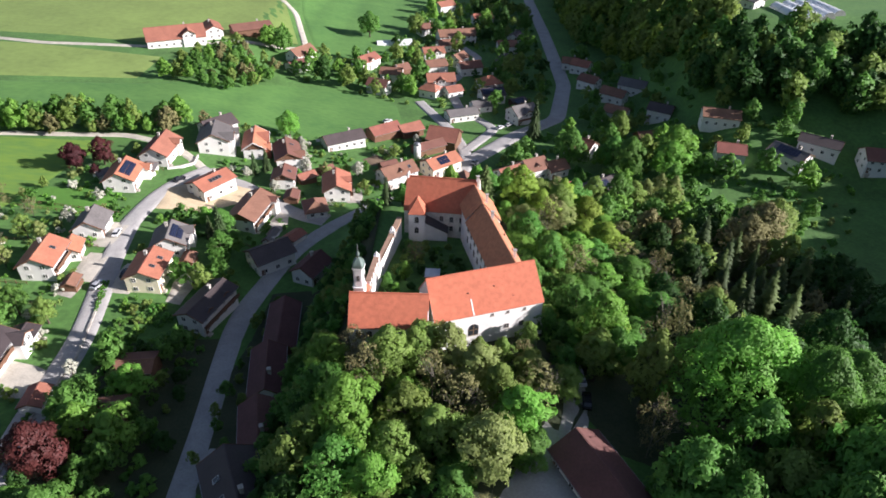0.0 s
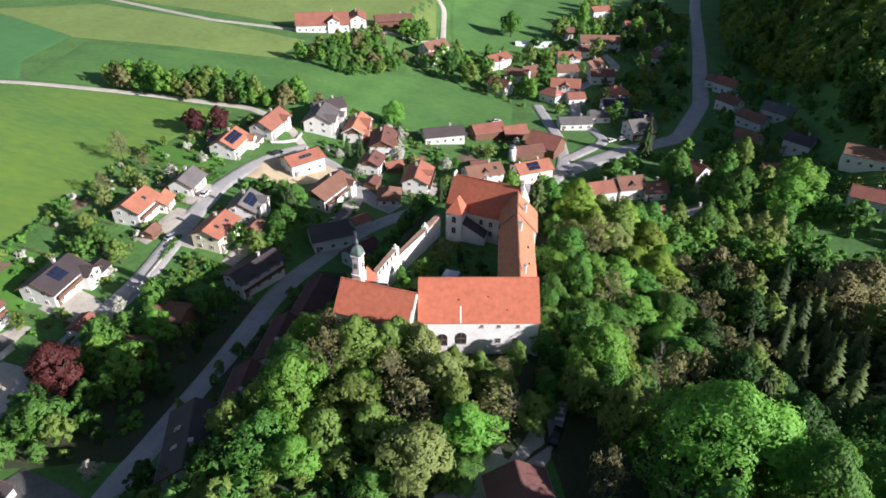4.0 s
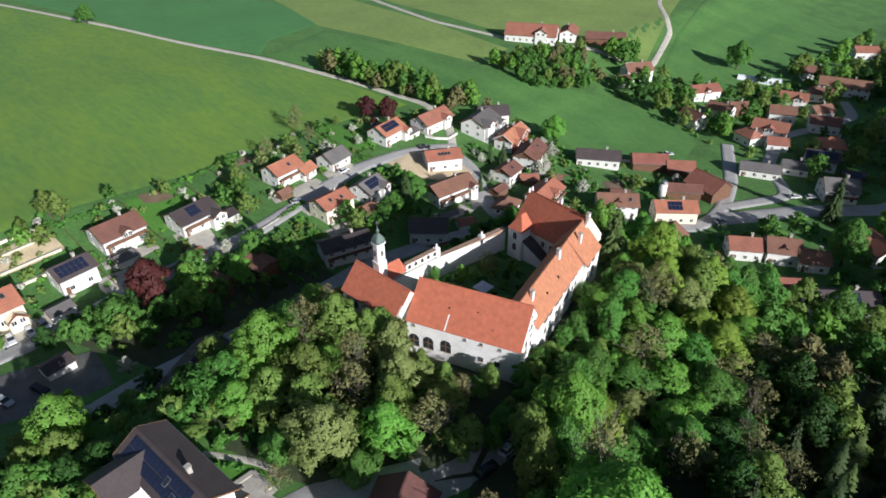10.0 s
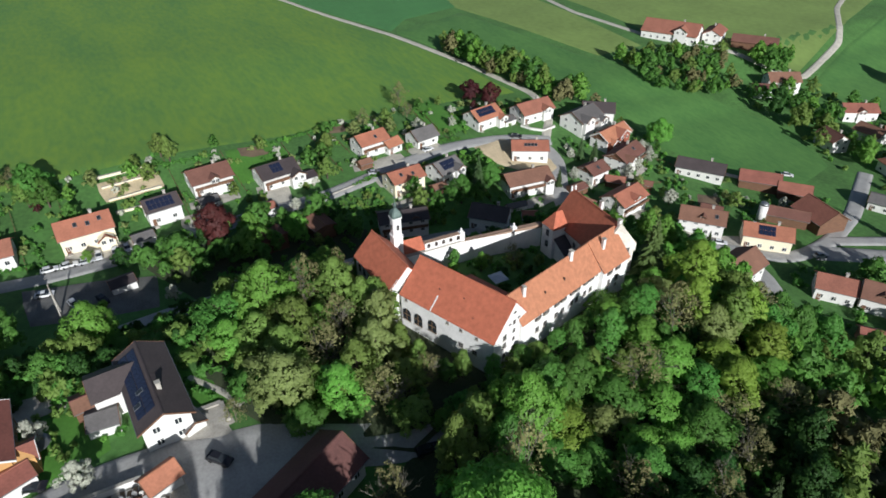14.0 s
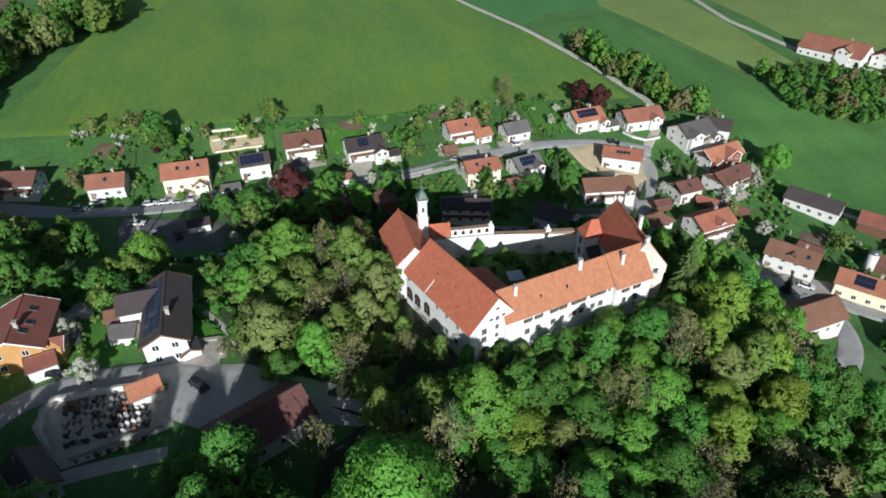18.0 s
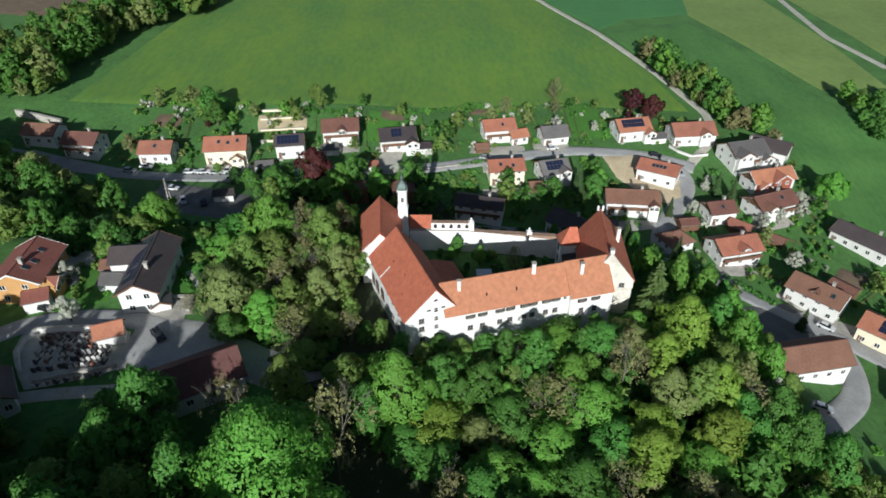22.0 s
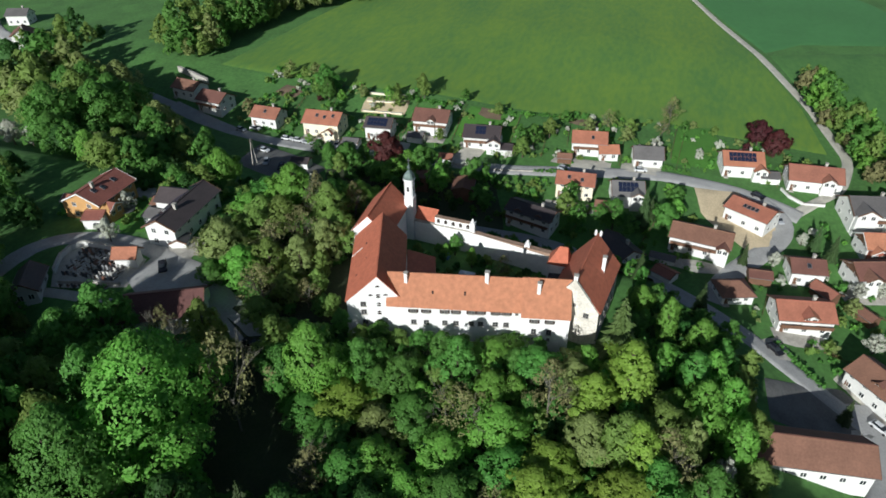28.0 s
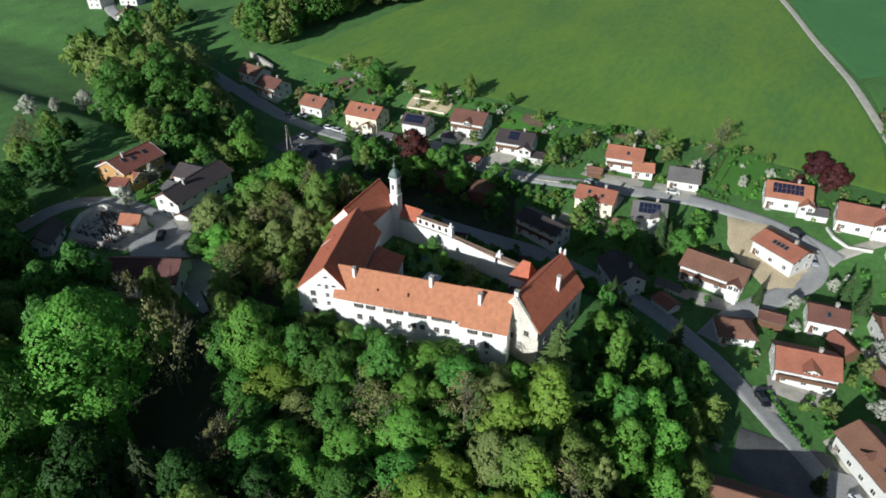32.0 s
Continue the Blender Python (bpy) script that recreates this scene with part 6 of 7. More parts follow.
GREENS = ["fresh", "green", "green", "green", "olive", "olive", "brown"]
ROADS = [ob for ob in scene.objects if ob.name.split(".")[0] in ("road", "path", "track", "car_park", "sand_yard", "yard")]
ROAD_CELLS = {(int(v.co.x // 2), int(v.co.y // 2)) for ob in ROADS for v in ob.data.vertices}


def clear(x, y, reach):
    """Whether a round place is free of houses, roads and the castle."""
    for hx, hy, turn, length, width, *_ in HOUSES:
        if abs(x - hx) + abs(y - hy) < 40:
            c, s = math.cos(radians(turn)), math.sin(radians(turn))
            u, v = (x - hx) * c + (y - hy) * s, (y - hy) * c - (x - hx) * s
            if abs(u) < length / 2 + reach and abs(v) < width / 2 + reach:
                return False
    k = int(reach // 2) + 1
    i, j = int(x // 2), int(y // 2)
    if any((i + a, j + b) in ROAD_CELLS for a in range(-k, k + 1) for b in range(-k, k + 1)):
        return False
    return not (-23 < x < 18 and 88 < y < 145 and x > -22 - reach)


def gardens(poly, gap, tones, size, shrubs=0.6, shapes=(4,)):
    """Small trees and shrubs scattered between the houses."""
    x0, x1 = min(p[0] for p in poly), max(p[0] for p in poly)
    y0, y1 = min(p[1] for p in poly), max(p[1] for p in poly)
    for _ in range(int((x1 - x0) * (y1 - y0) / gap / gap * 5)):
        x, y = rng.uniform(x0, x1), rng.uniform(y0, y1)
        small = rng.random() < shrubs
        g = gap * (0.55 if small else 1)
        if math.sin(0.37 * x + 1.5 * math.sin(0.23 * y)) + math.sin(0.33 * y + 0.14 * x) < -0.25:
            continue
        if inside(x, y, poly) and clear(x, y, 0.9 if small else 2.2) and all((x - a) ** 2 + (y - b) ** 2 > g * g for a, b in TAKEN):
            TAKEN.append((x, y))
            tone = rng.choice(tones)
            if small:
                bush(x, y, "green" if tone in ("brown", "spruce") else tone, rng.uniform(*size))
            else:
                tree(x, y, tone, rng.uniform(*size) * 0.85, rng.choice(shapes))


def joined(name, label, category, spots, models):
    """Many plants as one mesh; spots are rows of x, y, turn, scale, tone and model, models hold corners in threes and the way they lean."""
    tones = sorted({s[4] for s in spots})
    chunks, leans, tint = [], [], []

    def turned(p, a):
        return np.stack([p[:, 0] * math.cos(a) - p[:, 1] * math.sin(a), p[:, 0] * math.sin(a) + p[:, 1] * math.cos(a), p[:, 2]], -1)

    for x, y, a, s, tone, k in spots:
        points, lean = models[k]
        chunks.append(turned(points * s, a) + np.array((x, y, ground_z(x, y))))
        leans.append(turned(lean, a))
        tint += [tones.index(tone)] * (len(points) // 3)
    v = np.concatenate(chunks)
    me = bpy.data.meshes.new(name)
    me.from_pydata(v.tolist(), [], np.arange(len(v)).reshape(-1, 3).tolist())
    for tone in tones:
        me.materials.append(LEAF[tone])
    me.polygons.foreach_set("material_index", np.array(tint, dtype=np.int32))
    me.polygons.foreach_set("use_smooth", np.ones(len(tint), dtype=bool))
    me.normals_split_custom_set_from_vertices(np.concatenate(leans).tolist())
    return tagged(new(name, me), label, category, "", "stuff")


def points_of(form):
    return np.array([tuple(p) for p in form.v]).reshape(-1, 3), np.array(form.lean).reshape(-1, 3)


def far_wood(name, label, poly, gap, tones, seed, leaves=460, leaf=1.15):
    """A wood too far off to tell its trees apart, one mesh of coarse leaf clumps."""
    r = random.Random(seed)
    x0, x1 = min(p[0] for p in poly), max(p[0] for p in poly)
    y0, y1 = min(p[1] for p in poly), max(p[1] for p in poly)
    models = [points_of(leafy(seed + k, 9, 14, 34, leaves, leaf)[0]) for k in range(3)]
    spots = []
    for _ in range(int((x1 - x0) * (y1 - y0) / gap / gap)):
        x, y = r.uniform(x0, x1), r.uniform(y0, y1)
        if inside(x, y, poly):
            spots.append((x, y, r.uniform(0, 6.28), r.uniform(0.6, 1.4), r.choice(tones), r.randrange(3)))
    joined(name, label, "wood", spots, models)


# single trees that stand out
for x, y, tone, size, shape in [
    (-73, 66, "copper", 1.0, 3), (-131, 182, "copper", 0.75, 3), (-124, 187, "copper", 0.8, 1), (-122, 178, "copper", 0.55, 4), (-137, 152, "brown", 1.0, 0), (-126, 150, "brown", 0.6, 0), (-124, 131, "brown", 0.7, 0), (-121, 139, "olive", 0.8, 4), (-118, 125, "willow", 0.7, 4), (-112, 112, "olive", 0.8, 4), (-104, 108, "green", 0.9, 4), (-96, 106, "olive", 0.8, 4), (-110, 22, "olive", 0.8, 4), (-114, 27, "green", 0.9, 4), (-106, 24, "copper", 0.4, 4), (-72, 231, "fresh", 0.75, 1),
    (-64, 390, "green", 1.0, 1), (-327, 145, "green", 0.8, 1), (-64, 218, "blossom", 0.75, 4), (-61, 210, "blossom", 0.6, 4), (-65, 184, "blossom", 0.6, 4), (-77, 192, "blossom", 0.55, 4), (-70, 220, "blossom", 0.6, 4),
    (-40, 205, "blossom", 0.75, 4), (-59, 204, "blossom", 0.6, 4), (-34, -47, "blossom", 1.0, 4), (-37, -43, "blossom", 0.8, 4), (-82, 91, "blossom", 0.5, 4), (-6, 25, "blossom", 0.7, 4), (-50, 51, "blossom", 0.5, 4),
    (7.0, 31.3, "blossom", 0.7, 4), (-16, -48, "blossom", 0.9, 4), (-22, -44, "blossom", 0.6, 4), (-72, -112, "blossom", 1.0, 4), (-2, -26, "brown", 0.9, 0), (4, -18, "brown", 0.8, 0), (-82, -130, "green", 1.0, 4),
    (-112, 24, "green", 0.8, 1), (-108, 27, "green", 0.75, 0), (-116, 20, "brown", 0.8, 0), (-123, 60, "olive", 0.6, 2), (-119, 62, "olive", 0.55, 2), (-66, 86, "fresh", 0.65, 1), (-67, 140, "green", 0.75, 0), (-70, 148, "spruce", 0.75, 0),
    (-72, 154, "green", 0.7, 3), (-78, 157, "fresh", 0.6, 3), (-74, 150, "spruce", 0.65, 0), (-63, 176, "spruce", 0.55, 0), (-72, 199, "spruce", 0.7, 0), (-75, 195, "spruce", 0.6, 0), (28, 253, "spruce", 1.0, 0), (-15, 195, "spruce", 0.5, 0),
    (84, 100, "deep", 1.1, 1), 
    (-12.6, 113, "fresh", 0.4, 2), (-14, 106.5, "fresh", 0.34, 2), (-11, 120.5, "brown", 0.48, 0), (-13.5, 99.8, "olive", 0.28, 3), (-15.5, 104, "green", 0.35, 4), (-16, 108, "green", 0.4, 2),
    (-31, 35, "fresh", 0.8, 1), (40, 225, "green", 1.1, 1), (60, 214, "green", 1.2, 1), (56, 222, "green", 1.0, 0), (-79, 34, "fresh", 0.45, 4)]:
    TAKEN.append((x, y))
    tree(x, y, tone, size, shape, True)
# the large trees of the castle hill's east side and round the barn
for x, y, tone, size, shape in [
    (80, 112, "willow", 0.9, 1), (78, 221, "fresh", 1.25, 1), (75, 214, "fresh", 1.1, 1), (63, 248, "olive", 1.1, 2),
                                (61, 190, "willow", 0.8, 2), (66, 192, "willow", 0.75, 2), (71, 192, "willow", 0.7, 2), (56, 186, "olive", 0.9, 1)]:
    TAKEN.append((x, y))
    tree(x, y, tone, size, shape, True)
# east and south of the cemetery
for x, y, tone, size, shape in [(36, 42, "green", 1.3, 1), (35, 34, "olive", 1.2, 0), (40, 28, "green", 1.35, 1), (34, 22, "green", 1.2, 0), (29, 14, "green", 1.1, 1), (42, 38, "green", 1.3, 3), (48, 32, "green", 1.3, 0), (24, 8, "green", 1.0, 0)]:
    TAKEN.append((x, y))
    tree(x, y, tone, size, shape, True)
# shrubs and young trees of the courtyard
for x, y, tone, size in [(-16, 112, "green", 0.9), (-15, 116, "olive", 1.0), (-13.5, 121, "brown", 1.0), (-12.5, 124, "green", 0.8), (-9, 126.5, "olive", 1.3), (-6, 125, "green", 0.9), (-12, 117, "green", 0.8), (-8, 109, "green", 0.9), (-11, 103, "green", 1.0), (-12.5, 99.5, "green", 1.1), (-5, 119, "green", 0.8), (-2.5, 123, "green", 0.8), (-10, 121, "olive", 0.9), (-13.5, 128, "green", 0.9), (-3.5, 127, "olive", 0.8), (-14, 114, "deep", 1.1), (-9, 116, "deep", 1.0), (-4, 114, "deep", 1.0), (-11, 110, "deep", 1.0), (0, 117, "deep", 1.0), (-7, 122, "deep", 1.1), (-1, 120, "deep", 0.9), (-13, 106, "deep", 1.1), (-8, 105.5, "deep", 0.9), (-14.5, 125, "deep", 1.0), (-4, 109.5, "deep", 0.8)]:
    bush(x, y, "olive" if tone == "brown" else tone, size)
# beside the big barn
for x, y, tone, size, shape in [(36, 174, "olive", 0.8, 1)]:
    TAKEN.append((x, y))
    tree(x, y, tone, size, shape, True)
# the south slope under the hall
for x, y, tone, size, shape in [
    (-6.5, 84.5, "olive", 0.95, 0), (-1.5, 83.5, "willow", 0.85, 0), (4, 85, "olive", 0.6, 2), (8.5, 86.5, "olive", 0.55, 2), (12.5, 86, "brown", 0.65, 0), (13.2, 89.5, "green", 0.45, 3), (9.5, 89.5, "olive", 0.35, 4), (13.8, 92.5, "olive", 0.45, 2)]:
    TAKEN.append((x, y))
    tree(x, y, tone, size, shape, True)
# the tall trees of the hill's south-east foot, its east slope and its north end, with unseen shade trees: place, leaf,
# height of the top, width of the crown
for x, y, tone, top, wide, shape in [
    (48, 79, "fresh", 34, 20, 5), (60.5, 75.5, "green", 31.5, 15, 5), (60.5, 92, "deep", 24, 12, 1), (72, 84, "green", 24, 15, 5), (75, 98, "deep", 22, 13, 1), (34, 79.5, "olive", 31, 7.5, 2), (39.7, 87, "brown", 31, 10, 0),
    # (60, 59), (55, 53) and (67, 55) are raised to throw shade on the barn
    (33, 69.5, "brown", 26.5, 6.5, 0), (35.5, 58, "green", 30, 11, 0), (41, 54.5, "green", 27.5, 11, 1), (47, 48, "olive", 24, 11, 0), (50, 60, "olive", 26, 12, 3), (33, 51.5, "green", 23, 8, 0), (60, 59, "green", 35, 12, 1), (55, 53, "green", 31, 12, 1), (67, 55, "olive", 38, 15, 5), (57, 68, "olive", 28, 12, 1), (70, 68, "green", 29, 14, 5), (48, 67, "green", 29, 10, 0), (58, 44, "green", 24, 12, 1),
    (28.5, 96, "fresh", 25.5, 11, 1), (24.5, 103.5, "green", 21, 8, 0), (26.5, 87.5, "olive", 23.5, 8, 2), (30.5, 91, "green", 21, 8, 3), (21.6, 137, "brown", 23.5, 8.5, 0), (14.7, 149.3, "lime", 25, 9, 2), (25.5, 150, "olive", 19.5, 9, 2),
    (20, 144, "lime", 21, 7.5, 2), (25.5, 156.5, "brown", 18.5, 9, 0), (19.5, 160.6, "willow", 15.5, 5.5, 4), (26.5, 164, "green", 13.5, 9, 0), (20.4, 167, "blossom", 9.5, 4, 4), (28, 130, "fresh", 17, 9.5, 1), (20.5, 120.5, "green", 23, 6.5, 2),
    (29, 115, "green", 15, 9, 1), (31.4, 139.3, "lime", 15, 9, 2), (33.6, 122.3, "fresh", 13.5, 9.5, 0), (37, 138, "lime", 15.5, 9.5, 2), (46, 105, "brown", 18.5, 7, 0), (44, 109, "green", 16, 9, 2), (39.8, 111.8, "fresh", 14.5, 9, 1),
    (33.5, 151, "lime", 15.5, 10, 2), (52, 118, "brown", 14, 9, 0), (41, 126, "green", 13.5, 10, 1), (43, 144, "brown", 12.5, 9, 0), (22.5, 127, "fresh", 18.5, 7.5, 2), (23.5, 111, "green", 18, 8, 3), (5, 146.6, "fir", 28.5, 11, 0),
    (9.5, 151.5, "olive", 15.5, 5.5, 2), (-6, 152, "spruce", 13, 5, 0), (-4.4, 155, "fresh", 21, 5, 2), (-12, 160, "deep", 10, 6, 0), (-4.8, 161.6, "fresh", 17, 7, 2), (-4.8, 166, "green", 13, 7.5, 0), (-5, 170, "olive", 7.5, 6, 3), (-1.5, 172, "olive", 4.5, 6, 3), (3.2, 163.6, "fresh", 16.5, 8, 0), (6, 160.4, "green", 18, 7.5, 2), (4.3, 168, "fresh", 12, 8, 1), (5, 173, "olive", 6, 7, 3), (13, 169.4, "fresh", 11, 8, 0), (11.8, 162.3, "fresh", 17, 8, 1), (26.7, 152, "lime", 20, 8, 2), (16, 173, "olive", 5.6, 7, 3), (34, 173, "green", 9, 9, 1), (41, 178, "olive", 7.5, 9, 0), (30, 168.5, "green", 10.5, 8, 3), (49, 180, "green", 8, 9, 1),
    # trees out of view, added to shade the barn, car park and cemetery
    (68, 28, "green", 40, 14, 1), (74, 38, "olive", 41, 14, 1), (69, 46, "green", 39, 13, 0), (76, 54, "green", 37, 13, 1), (69, 58, "olive", 36, 11, 0), (80, 30, "green", 42, 14, 1), (80, 46, "olive", 42, 14, 1), (72, 12, "green", 38, 14, 1), (62, 18, "olive", 36, 13, 1), (82, 62, "green", 36, 13, 1), (70, 20, "green", 34, 13, 1),
    (-17.2, 66.7, "fresh", 29, 11, 1), (-15.4, 74.4, "brown", 29.5, 7.5, 0), (-12, 79, "olive", 29, 8.5, 2), (-18, 59.5, "green", 24, 8.5, 0), (-12, 57.5, "fresh", 22.5, 8, 3), (-8, 69, "olive", 26, 8.5, 0), (-4, 76, "brown", 27, 8, 0),
    (-7.5, 82.5, "olive", 26, 6.5, 2), (-2.5, 65.5, "olive", 25, 8, 0), (1.5, 72, "brown", 26, 8.5, 0), (4, 80, "willow", 25, 7.5, 2), (5.9, 62.4, "willow", 26.5, 10.5, 3), (11.2, 70.5, "fresh", 25, 8.5, 2), (7.5, 75, "olive", 25.5, 7.5, 0),
    (14.5, 77, "brown", 24.5, 8.5, 0), (13, 82, "olive", 22.5, 6.5, 2), (-18.5, 82, "brown", 26.5, 6.5, 0), (-22, 74.5, "green", 24, 7.5, 0), (5, 54.2, "brown", 20, 4.5, 0), (-22.5, 66, "olive", 23, 7, 3), (0.5, 58, "green", 20.5, 7, 3),
    (-9.5, 62.5, "olive", 24, 8, 1), (12.5, 64, "green", 21, 6.5, 3), (-20.7, 44, "green", 17, 6, 3), (-24, 49, "olive", 15.5, 6, 0), (-13.5, 50, "olive", 17, 5, 4), (-12, 35.5, "fresh", 20, 7, 3), (-26, 40, "green", 15, 6, 0),
]:
    TAKEN.append((x, y))
    tree(x, y, tone, 1.0, shape, True, (wide * 1.12, top))
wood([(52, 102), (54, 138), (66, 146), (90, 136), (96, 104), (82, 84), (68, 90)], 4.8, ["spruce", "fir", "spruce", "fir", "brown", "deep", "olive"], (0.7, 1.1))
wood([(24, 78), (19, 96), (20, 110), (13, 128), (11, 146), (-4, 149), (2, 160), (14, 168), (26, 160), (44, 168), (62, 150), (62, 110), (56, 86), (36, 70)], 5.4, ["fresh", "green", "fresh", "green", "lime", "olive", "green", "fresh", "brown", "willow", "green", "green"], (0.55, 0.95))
wood([(18.5, 84), (16.5, 104), (12, 128), (9, 146), (16, 150), (24, 130), (27, 104), (24, 84)], 3.2, ["green", "fresh", "green", "olive"], (0.35, 0.55))
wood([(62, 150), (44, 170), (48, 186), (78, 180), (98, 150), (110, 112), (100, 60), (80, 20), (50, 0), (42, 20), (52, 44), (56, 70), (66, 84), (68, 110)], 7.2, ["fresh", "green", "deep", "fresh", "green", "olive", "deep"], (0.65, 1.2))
# south slope under the hall
wood([(-26, 56), (-25, 85), (-2, 86), (14, 90), (20, 92), (20, 80), (14, 72), (2, 64), (-6, 54)], 4.8, ["olive", "willow", "olive", "olive", "fresh"], (0.5, 0.85))
# west slope in the castle's shade
wood([(-33, 62), (-35, 90), (-34.5, 130), (-30, 150), (-24.5, 150), (-24, 95), (-25, 62)], 3.6, ["green", "green", "olive", "deep"], (0.3, 0.44))
wood([(-22, 148), (-24, 164), (-14, 174), (6, 171), (22, 169), (32, 152), (12, 148)], 4.3, ["green", "green", "fresh", "olive", "green", "spruce"], (0.5, 0.85))
# between the villa and the village street
wood([(-35, 12), (-37, 30), (-40, 44), (-40, 58), (-28, 58), (-16, 50), (-18, 26), (-16, 14)], 4.6, ["green", "deep", "olive", "green", "deep"], (0.3, 0.5))
wood([(-74, -116), (-92, -90), (-86, -58), (-68, -20), (-30, -24), (-46, -54)], 6.4, ["olive", "green", "willow", "olive", "green", "olive"], (1.15, 1.5))
wood([(-68, -20), (-60, -2), (-56, 14), (-46, 21), (-32, 18), (-20, 8), (-21, -4), (-30, -24)], 5.6, ["olive", "green", "willow", "green", "deep", "fresh"], (0.8, 1.05))
wood([(-92, -98), (-108, -112), (-112, -90), (-126, -92), (-122, -122), (-100, -132)], 6.5, ["deep", "olive", "green"], (0.6, 1.0))
wood([(-2, -30), (14, -8), (22, 10), (9, 11), (2, 4), (-14, -14)], 6.0, ["deep", "olive", "deep", "green"], (0.5, 0.85))
# rows and groves in the fields
wood([(-192, 199), (-162, 203), (-136, 209), (-110, 214), (-112, 226), (-140, 219), (-165, 211), (-190, 206)], 3.7, ["green", "fresh", "green", "olive", "brown"], (0.45, 0.95))
wood([(-141, 268), (-108, 266), (-97, 288), (-98, 306), (-112, 310), (-118, 322), (-134, 306)], 4.3, ["green", "green", "olive", "fresh", "brown"], (0.35, 0.65))
wood([(-110, 330), (-98, 336), (-104, 356), (-116, 352)], 5.0, ["green", "fresh"], (0.6, 0.9))
far_wood("wood", "leafy wood on the hillside beyond the field", [(-120, -60), (-119, -41), (-133, -37), (-184, -36), (-225, -8), (-250, -9), (-264, -22), (-206, -52), (-166, -64), (-136, -68)], 4.6, ["green", "olive", "green", "willow"], 41)
far_wood("wood", "olive-green leafy wood on the valley's eastern slope", [(60, 560), (60, 400), (78, 362), (89, 325), (97, 285), (104, 283), (119, 292), (119, 325), (119, 360), (112, 420), (112, 560)], 5.4, ["olive", "lime", "green", "olive"], 44)
# deep leaf tones stand in for the ridge's shadow on this wood
far_wood("wood", "dense wood beside the valley meadow, leaves toned for shade", [(97, 268), (112, 248), (133, 244), (250, 234), (250, 262), (174, 280), (135, 284), (119, 288), (104, 284)], 5.4, ["deep", "green", "deep", "olive"], 45)
# out of view; lengthens the ridge's shadow across the valley
far_wood("wood", "unseen wood on the east ridge, added to shade the valley", [(175, 60), (170, 236), (330, 240), (330, 60)], 9.0, ["green", "spruce"], 47, 200, 1.8)
# gardens of the village
VILLAGE = ["green", "willow", "fresh", "olive", "brown", "blossom", "green", "olive"]
gardens([(-125, -5), (-120, 22), (-128, 105), (-138, 150), (-128, 190), (-112, 206), (-98, 178), (-100, 150), (-88, 105), (-84, 60), (-82, 0)], 4.3, VILLAGE, (0.55, 0.95), 0.7)
gardens([(-78, 40), (-84, 80), (-86, 112), (-94, 140), (-96, 160), (-72, 166), (-56, 168), (-52, 140), (-57, 110), (-54, 88), (-46, 60), (-58, 30)], 4.2, ["green", "green", "olive", "fresh", "green"], (0.6, 1.1), 0.5, (4, 4, 0, 3))
gardens([(-102, 208), (-104, 226), (-60, 236), (-44, 248), (-8, 262), (-2, 232), (-4, 216), (-30, 196), (-40, 176), (-66, 182)], 4.0, VILLAGE, (0.5, 0.9), 0.6)
gardens([(-36, 176), (-20, 168), (10, 172), (0, 200), (-18, 198)], 4.4, ["green", "green", "olive", "blossom"], (0.5, 0.9), 0.6)
gardens([(6, 206), (-2, 226), (16, 252), (30, 262), (60, 260), (90, 250), (140, 240), (140, 205), (80, 196), (40, 186), (24, 190)], 5.0, ["green", "green", "fresh", "olive", "green"], (0.7, 1.2), 0.45, (4, 0, 1, 3))
gardens([(-100, 300), (-70, 302), (-40, 292), (-20, 280), (24, 262), (44, 290), (48, 420), (36, 500), (-30, 490), (-40, 420), (-50, 360), (-80, 345)], 5.4, ["green", "deep", "fresh", "olive", "olive"], (0.8, 1.2), 0.4, (4, 4, 0, 3))
gardens([(-83, 90), (-84.5, 120), (-73, 121), (-70, 106), (-64, 96), (-70, 88)], 3.4, ["green", "deep", "green", "olive"], (0.75, 1.05), 0.3, (4, 4, 3))
gardens([(-34, 166), (-25, 164), (-10, 176), (-18, 184), (-27, 182)], 2.6, ["green", "olive", "deep"], (0.7, 1.1), 0.9)
gardens([(-16, 8), (-18, 30), (-14, 52), (4, 58), (6, 36), (2, 10)], 4.0, ["green", "fresh", "olive"], (0.5, 0.8), 0.7)
gardens([(26, 20), (26, 46), (44, 50), (60, 20), (40, 0), (20, 4)], 5.0, ["green", "green", "spruce", "fresh"], (0.8, 1.1), 0.3, (4, 0, 1))

wood([(-74, 40), (-79, 96), (-60, 104), (-58, 90), (-51, 56)], 3.5, ["green", "deep", "green", "deep"], (0.35, 0.55))
wood([(-46.5, 66), (-50, 100), (-50, 126), (-47, 126), (-46, 100), (-41, 66)], 4.0, ["green", "olive"], (0.2, 0.35))
# clipped hedges along the plots
for (ax, ay), (bx, by) in (((-34, 183), (-24, 192)), ((-82, 66), (-84, 80)), ((-88, 112), (-91, 122)), ((-104, 150), (-103, 160)), ((-58, 198), (-66, 204)), ((-84, 10), (-82, 24)), ((-118, 60), (-120, 76)), ((-126, 100), (-130, 124)), ((-78, 150), (-66, 150)), ((-34, 228), (-24, 238)), ((-9, 47), (-2, 52)), ((12, 216), (22, 224)), ((-52, 148), (-60, 158)), ((-13, 28), (-17, 44))):
    n = int(math.hypot(bx - ax, by - ay) / 1.3)
    for k in range(n + 1):
        bush(ax + (bx - ax) * k / n, ay + (by - ay) * k / n, "green", 0.55)
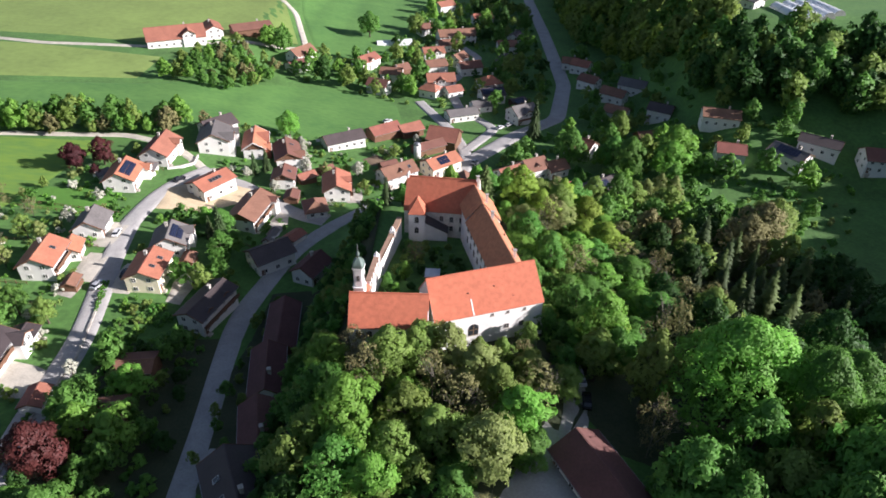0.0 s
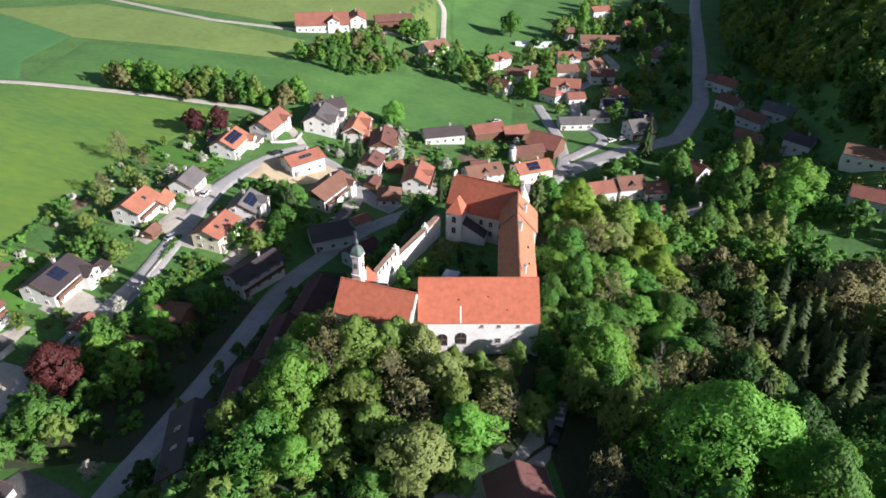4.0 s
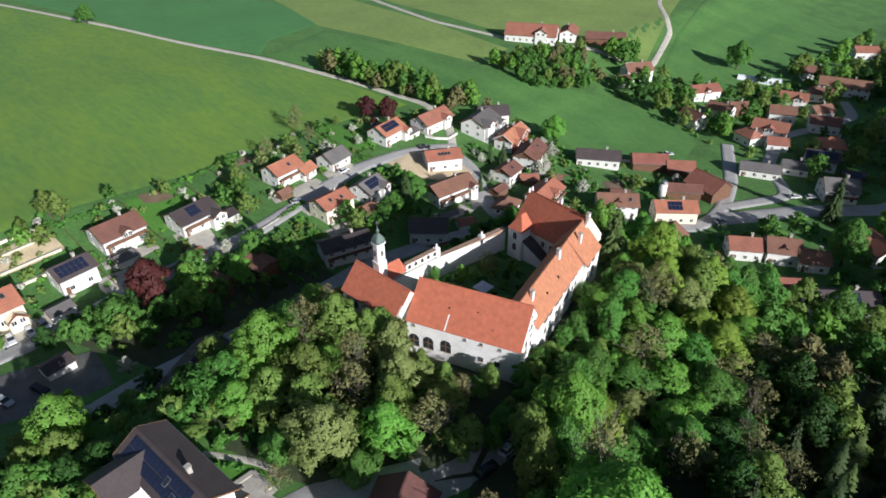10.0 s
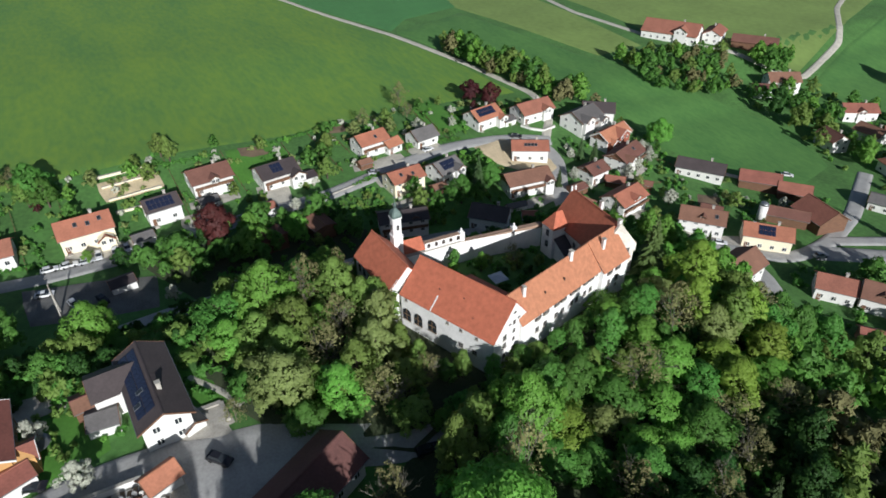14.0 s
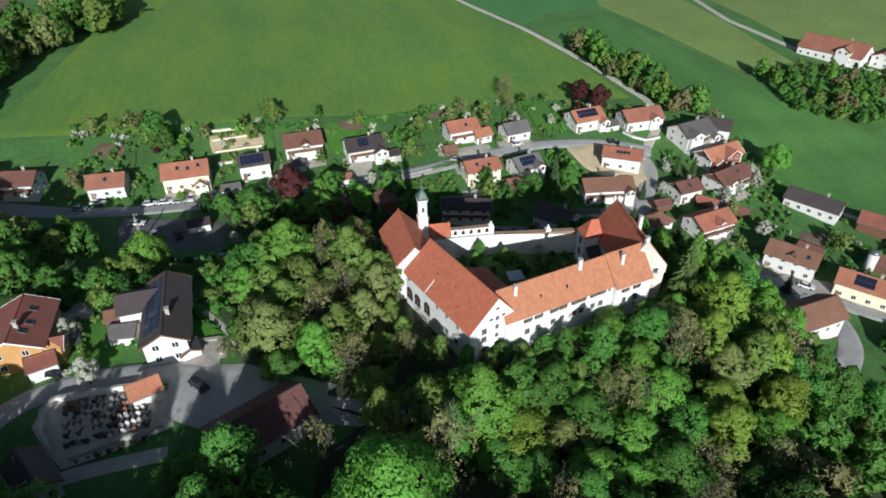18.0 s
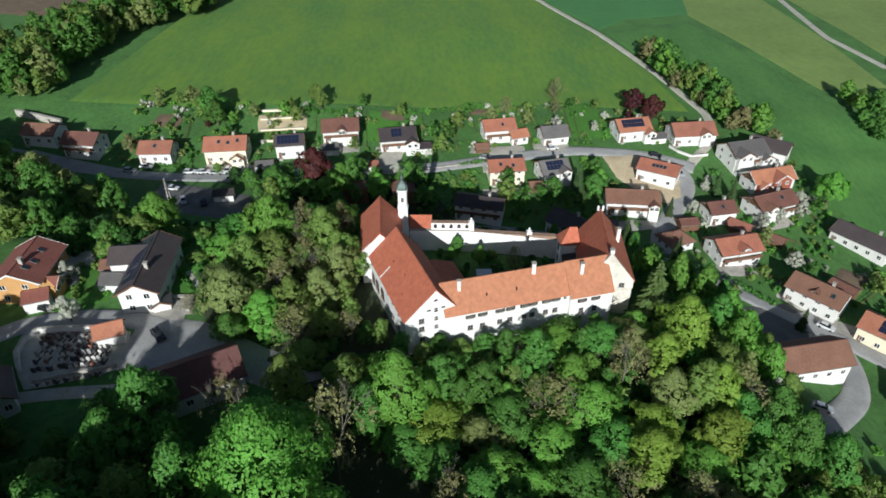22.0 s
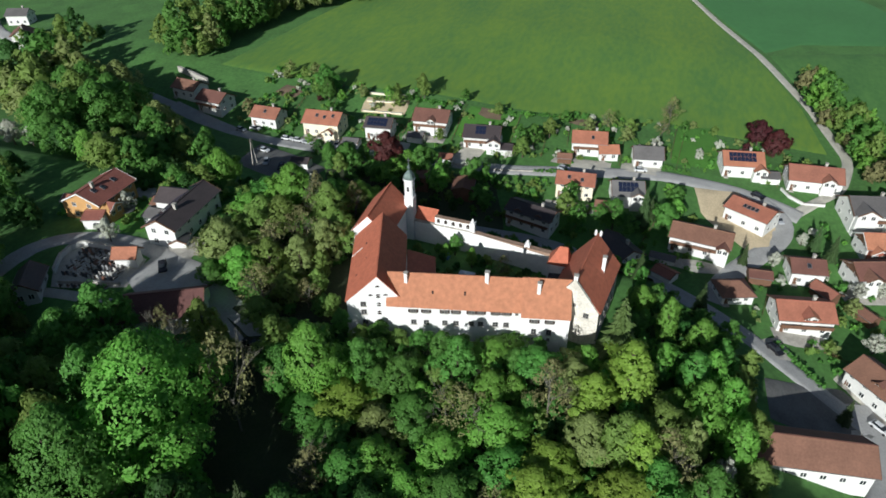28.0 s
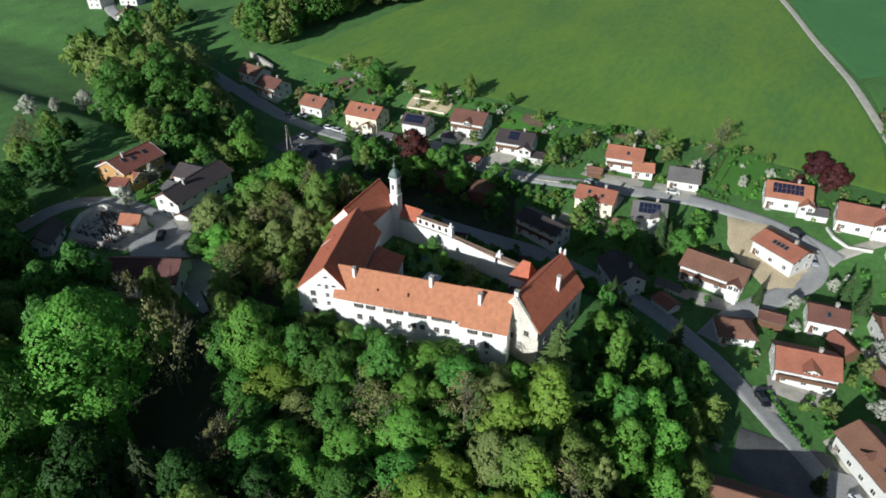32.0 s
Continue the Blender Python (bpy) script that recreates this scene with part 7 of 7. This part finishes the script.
gardens([(50, 236), (54, 300), (50, 360), (64, 362), (90, 320), (112, 270), (112, 240), (80, 236)], 6.0, ["green", "olive", "green", "fresh"], (0.7, 1.1), 0.4, (4, 0, 3))
gardens([(66, 160), (110, 162), (136, 188), (122, 216), (85, 216), (62, 196)], 6.5, ["olive", "willow", "green", "deep"], (0.6, 1.0), 0.6, (4, 4, 0))

# the first three hundred trees and the first two hundred shrubs stand alone; the rest of the valley is joined
WANTED.sort(key=lambda w: w[0])
for _, x, y, tone, size, shape, tall in WANTED[:300]:
    grow_tree(x, y, tone, size, shape, tall)
SHRUBS.sort(key=lambda w: w[0])
for _, x, y, tone, size in SHRUBS[:220]:
    grow_bush(x, y, tone, size)
rest = [points_of(leafy(61 + k, w, h, n, c, l)[0]) for k, (w, h, n, c, l) in enumerate(((9, 13, 34, 640, 1.08), (11, 14, 40, 720, 1.16), (7.5, 15, 30, 600, 1.0), (10, 11, 34, 640, 1.1), (6, 9, 22, 480, 0.75)))]
fine = [points_of(leafy(91 + k, w, h, n, c, l)[0]) for k, (w, h, n, c, l) in enumerate(((9, 13, 44, 1700, 0.68), (11, 14, 52, 1900, 0.74), (7.5, 15, 40, 1600, 0.64), (10, 11, 44, 1700, 0.7), (6, 9, 28, 1000, 0.52)))]
needles = spruce_form(71, 7.6, 16)
cone = np.array([needles.v[5 * n + k] for n in range(len(needles.v) // 5) for k in (0, 2, 1, 0, 3, 2)])
cone_lean = np.stack([cone[:, 0], cone[:, 1], np.full(len(cone), 1.2)], -1)
cone_lean /= np.linalg.norm(cone_lean, axis=1, keepdims=True)
spots = [(x, y, rng.uniform(0, 6.28), size * rng.uniform(0.85, 1.15), tone, 5 if tone in ("spruce", "fir") else (rng.randrange(4) if shape is None else shape) + (6 if math.hypot(x + 20, y - 30) < 75 else 0) if size < 1.1 or y < -60 else 11) for _, x, y, tone, size, shape, _ in WANTED[300:]]
fine.append(points_of(leafy(97, 11, 14, 84, 4600, 0.44)[0]))
joined("trees", "leafy garden and field trees across the valley", "trees", spots, rest + [(cone, cone_lean)] + fine)
small = [points_of(leafy(81 + k, 2.8, 2.2, 8, 190, 0.58, base=0.1)[0]) for k in range(3)]
SLOPES = [[(19, 92), (16, 108), (11, 130), (9, 148), (-20, 150), (-22, 164), (14, 170), (36, 172), (58, 150), (56, 112), (46, 106), (33, 92)], [(-27, 52), (-26, 86), (14, 90), (18, 84), (12, 64), (-6, 52)], [(-35, 62), (-36, 130), (-30, 150), (-24, 150), (-23, 62)], [(-40, 44), (-34, 12), (-16, 12), (-16, 50), (-30, 60)]]
low = []
for outline in SLOPES:
    x0, x1, y0, y1 = (f(p[k] for p in outline) for k in (0, 1) for f in (min, max))
    for _ in range(int((x1 - x0) * (y1 - y0) / 9)):
        x, y = rng.uniform(x0, x1), rng.uniform(y0, y1)
        if inside(x, y, outline) and not (-24 < x < 18.5 and 86 < y < 146):
            low.append((x, y, rng.uniform(0, 6.28), rng.uniform(0.8, 1.7), rng.choice(("green", "deep", "olive", "green")), rng.randrange(3)))
joined("undergrowth", "dense green undergrowth on the wooded slopes", "undergrowth", low, small)
joined("shrubs", "green and flowering shrubs of the gardens", "shrubs", [(x, y, rng.uniform(0, 6.28), size * rng.uniform(0.7, 1.2), tone, rng.randrange(3)) for _, x, y, tone, size in SHRUBS[220:]], small)
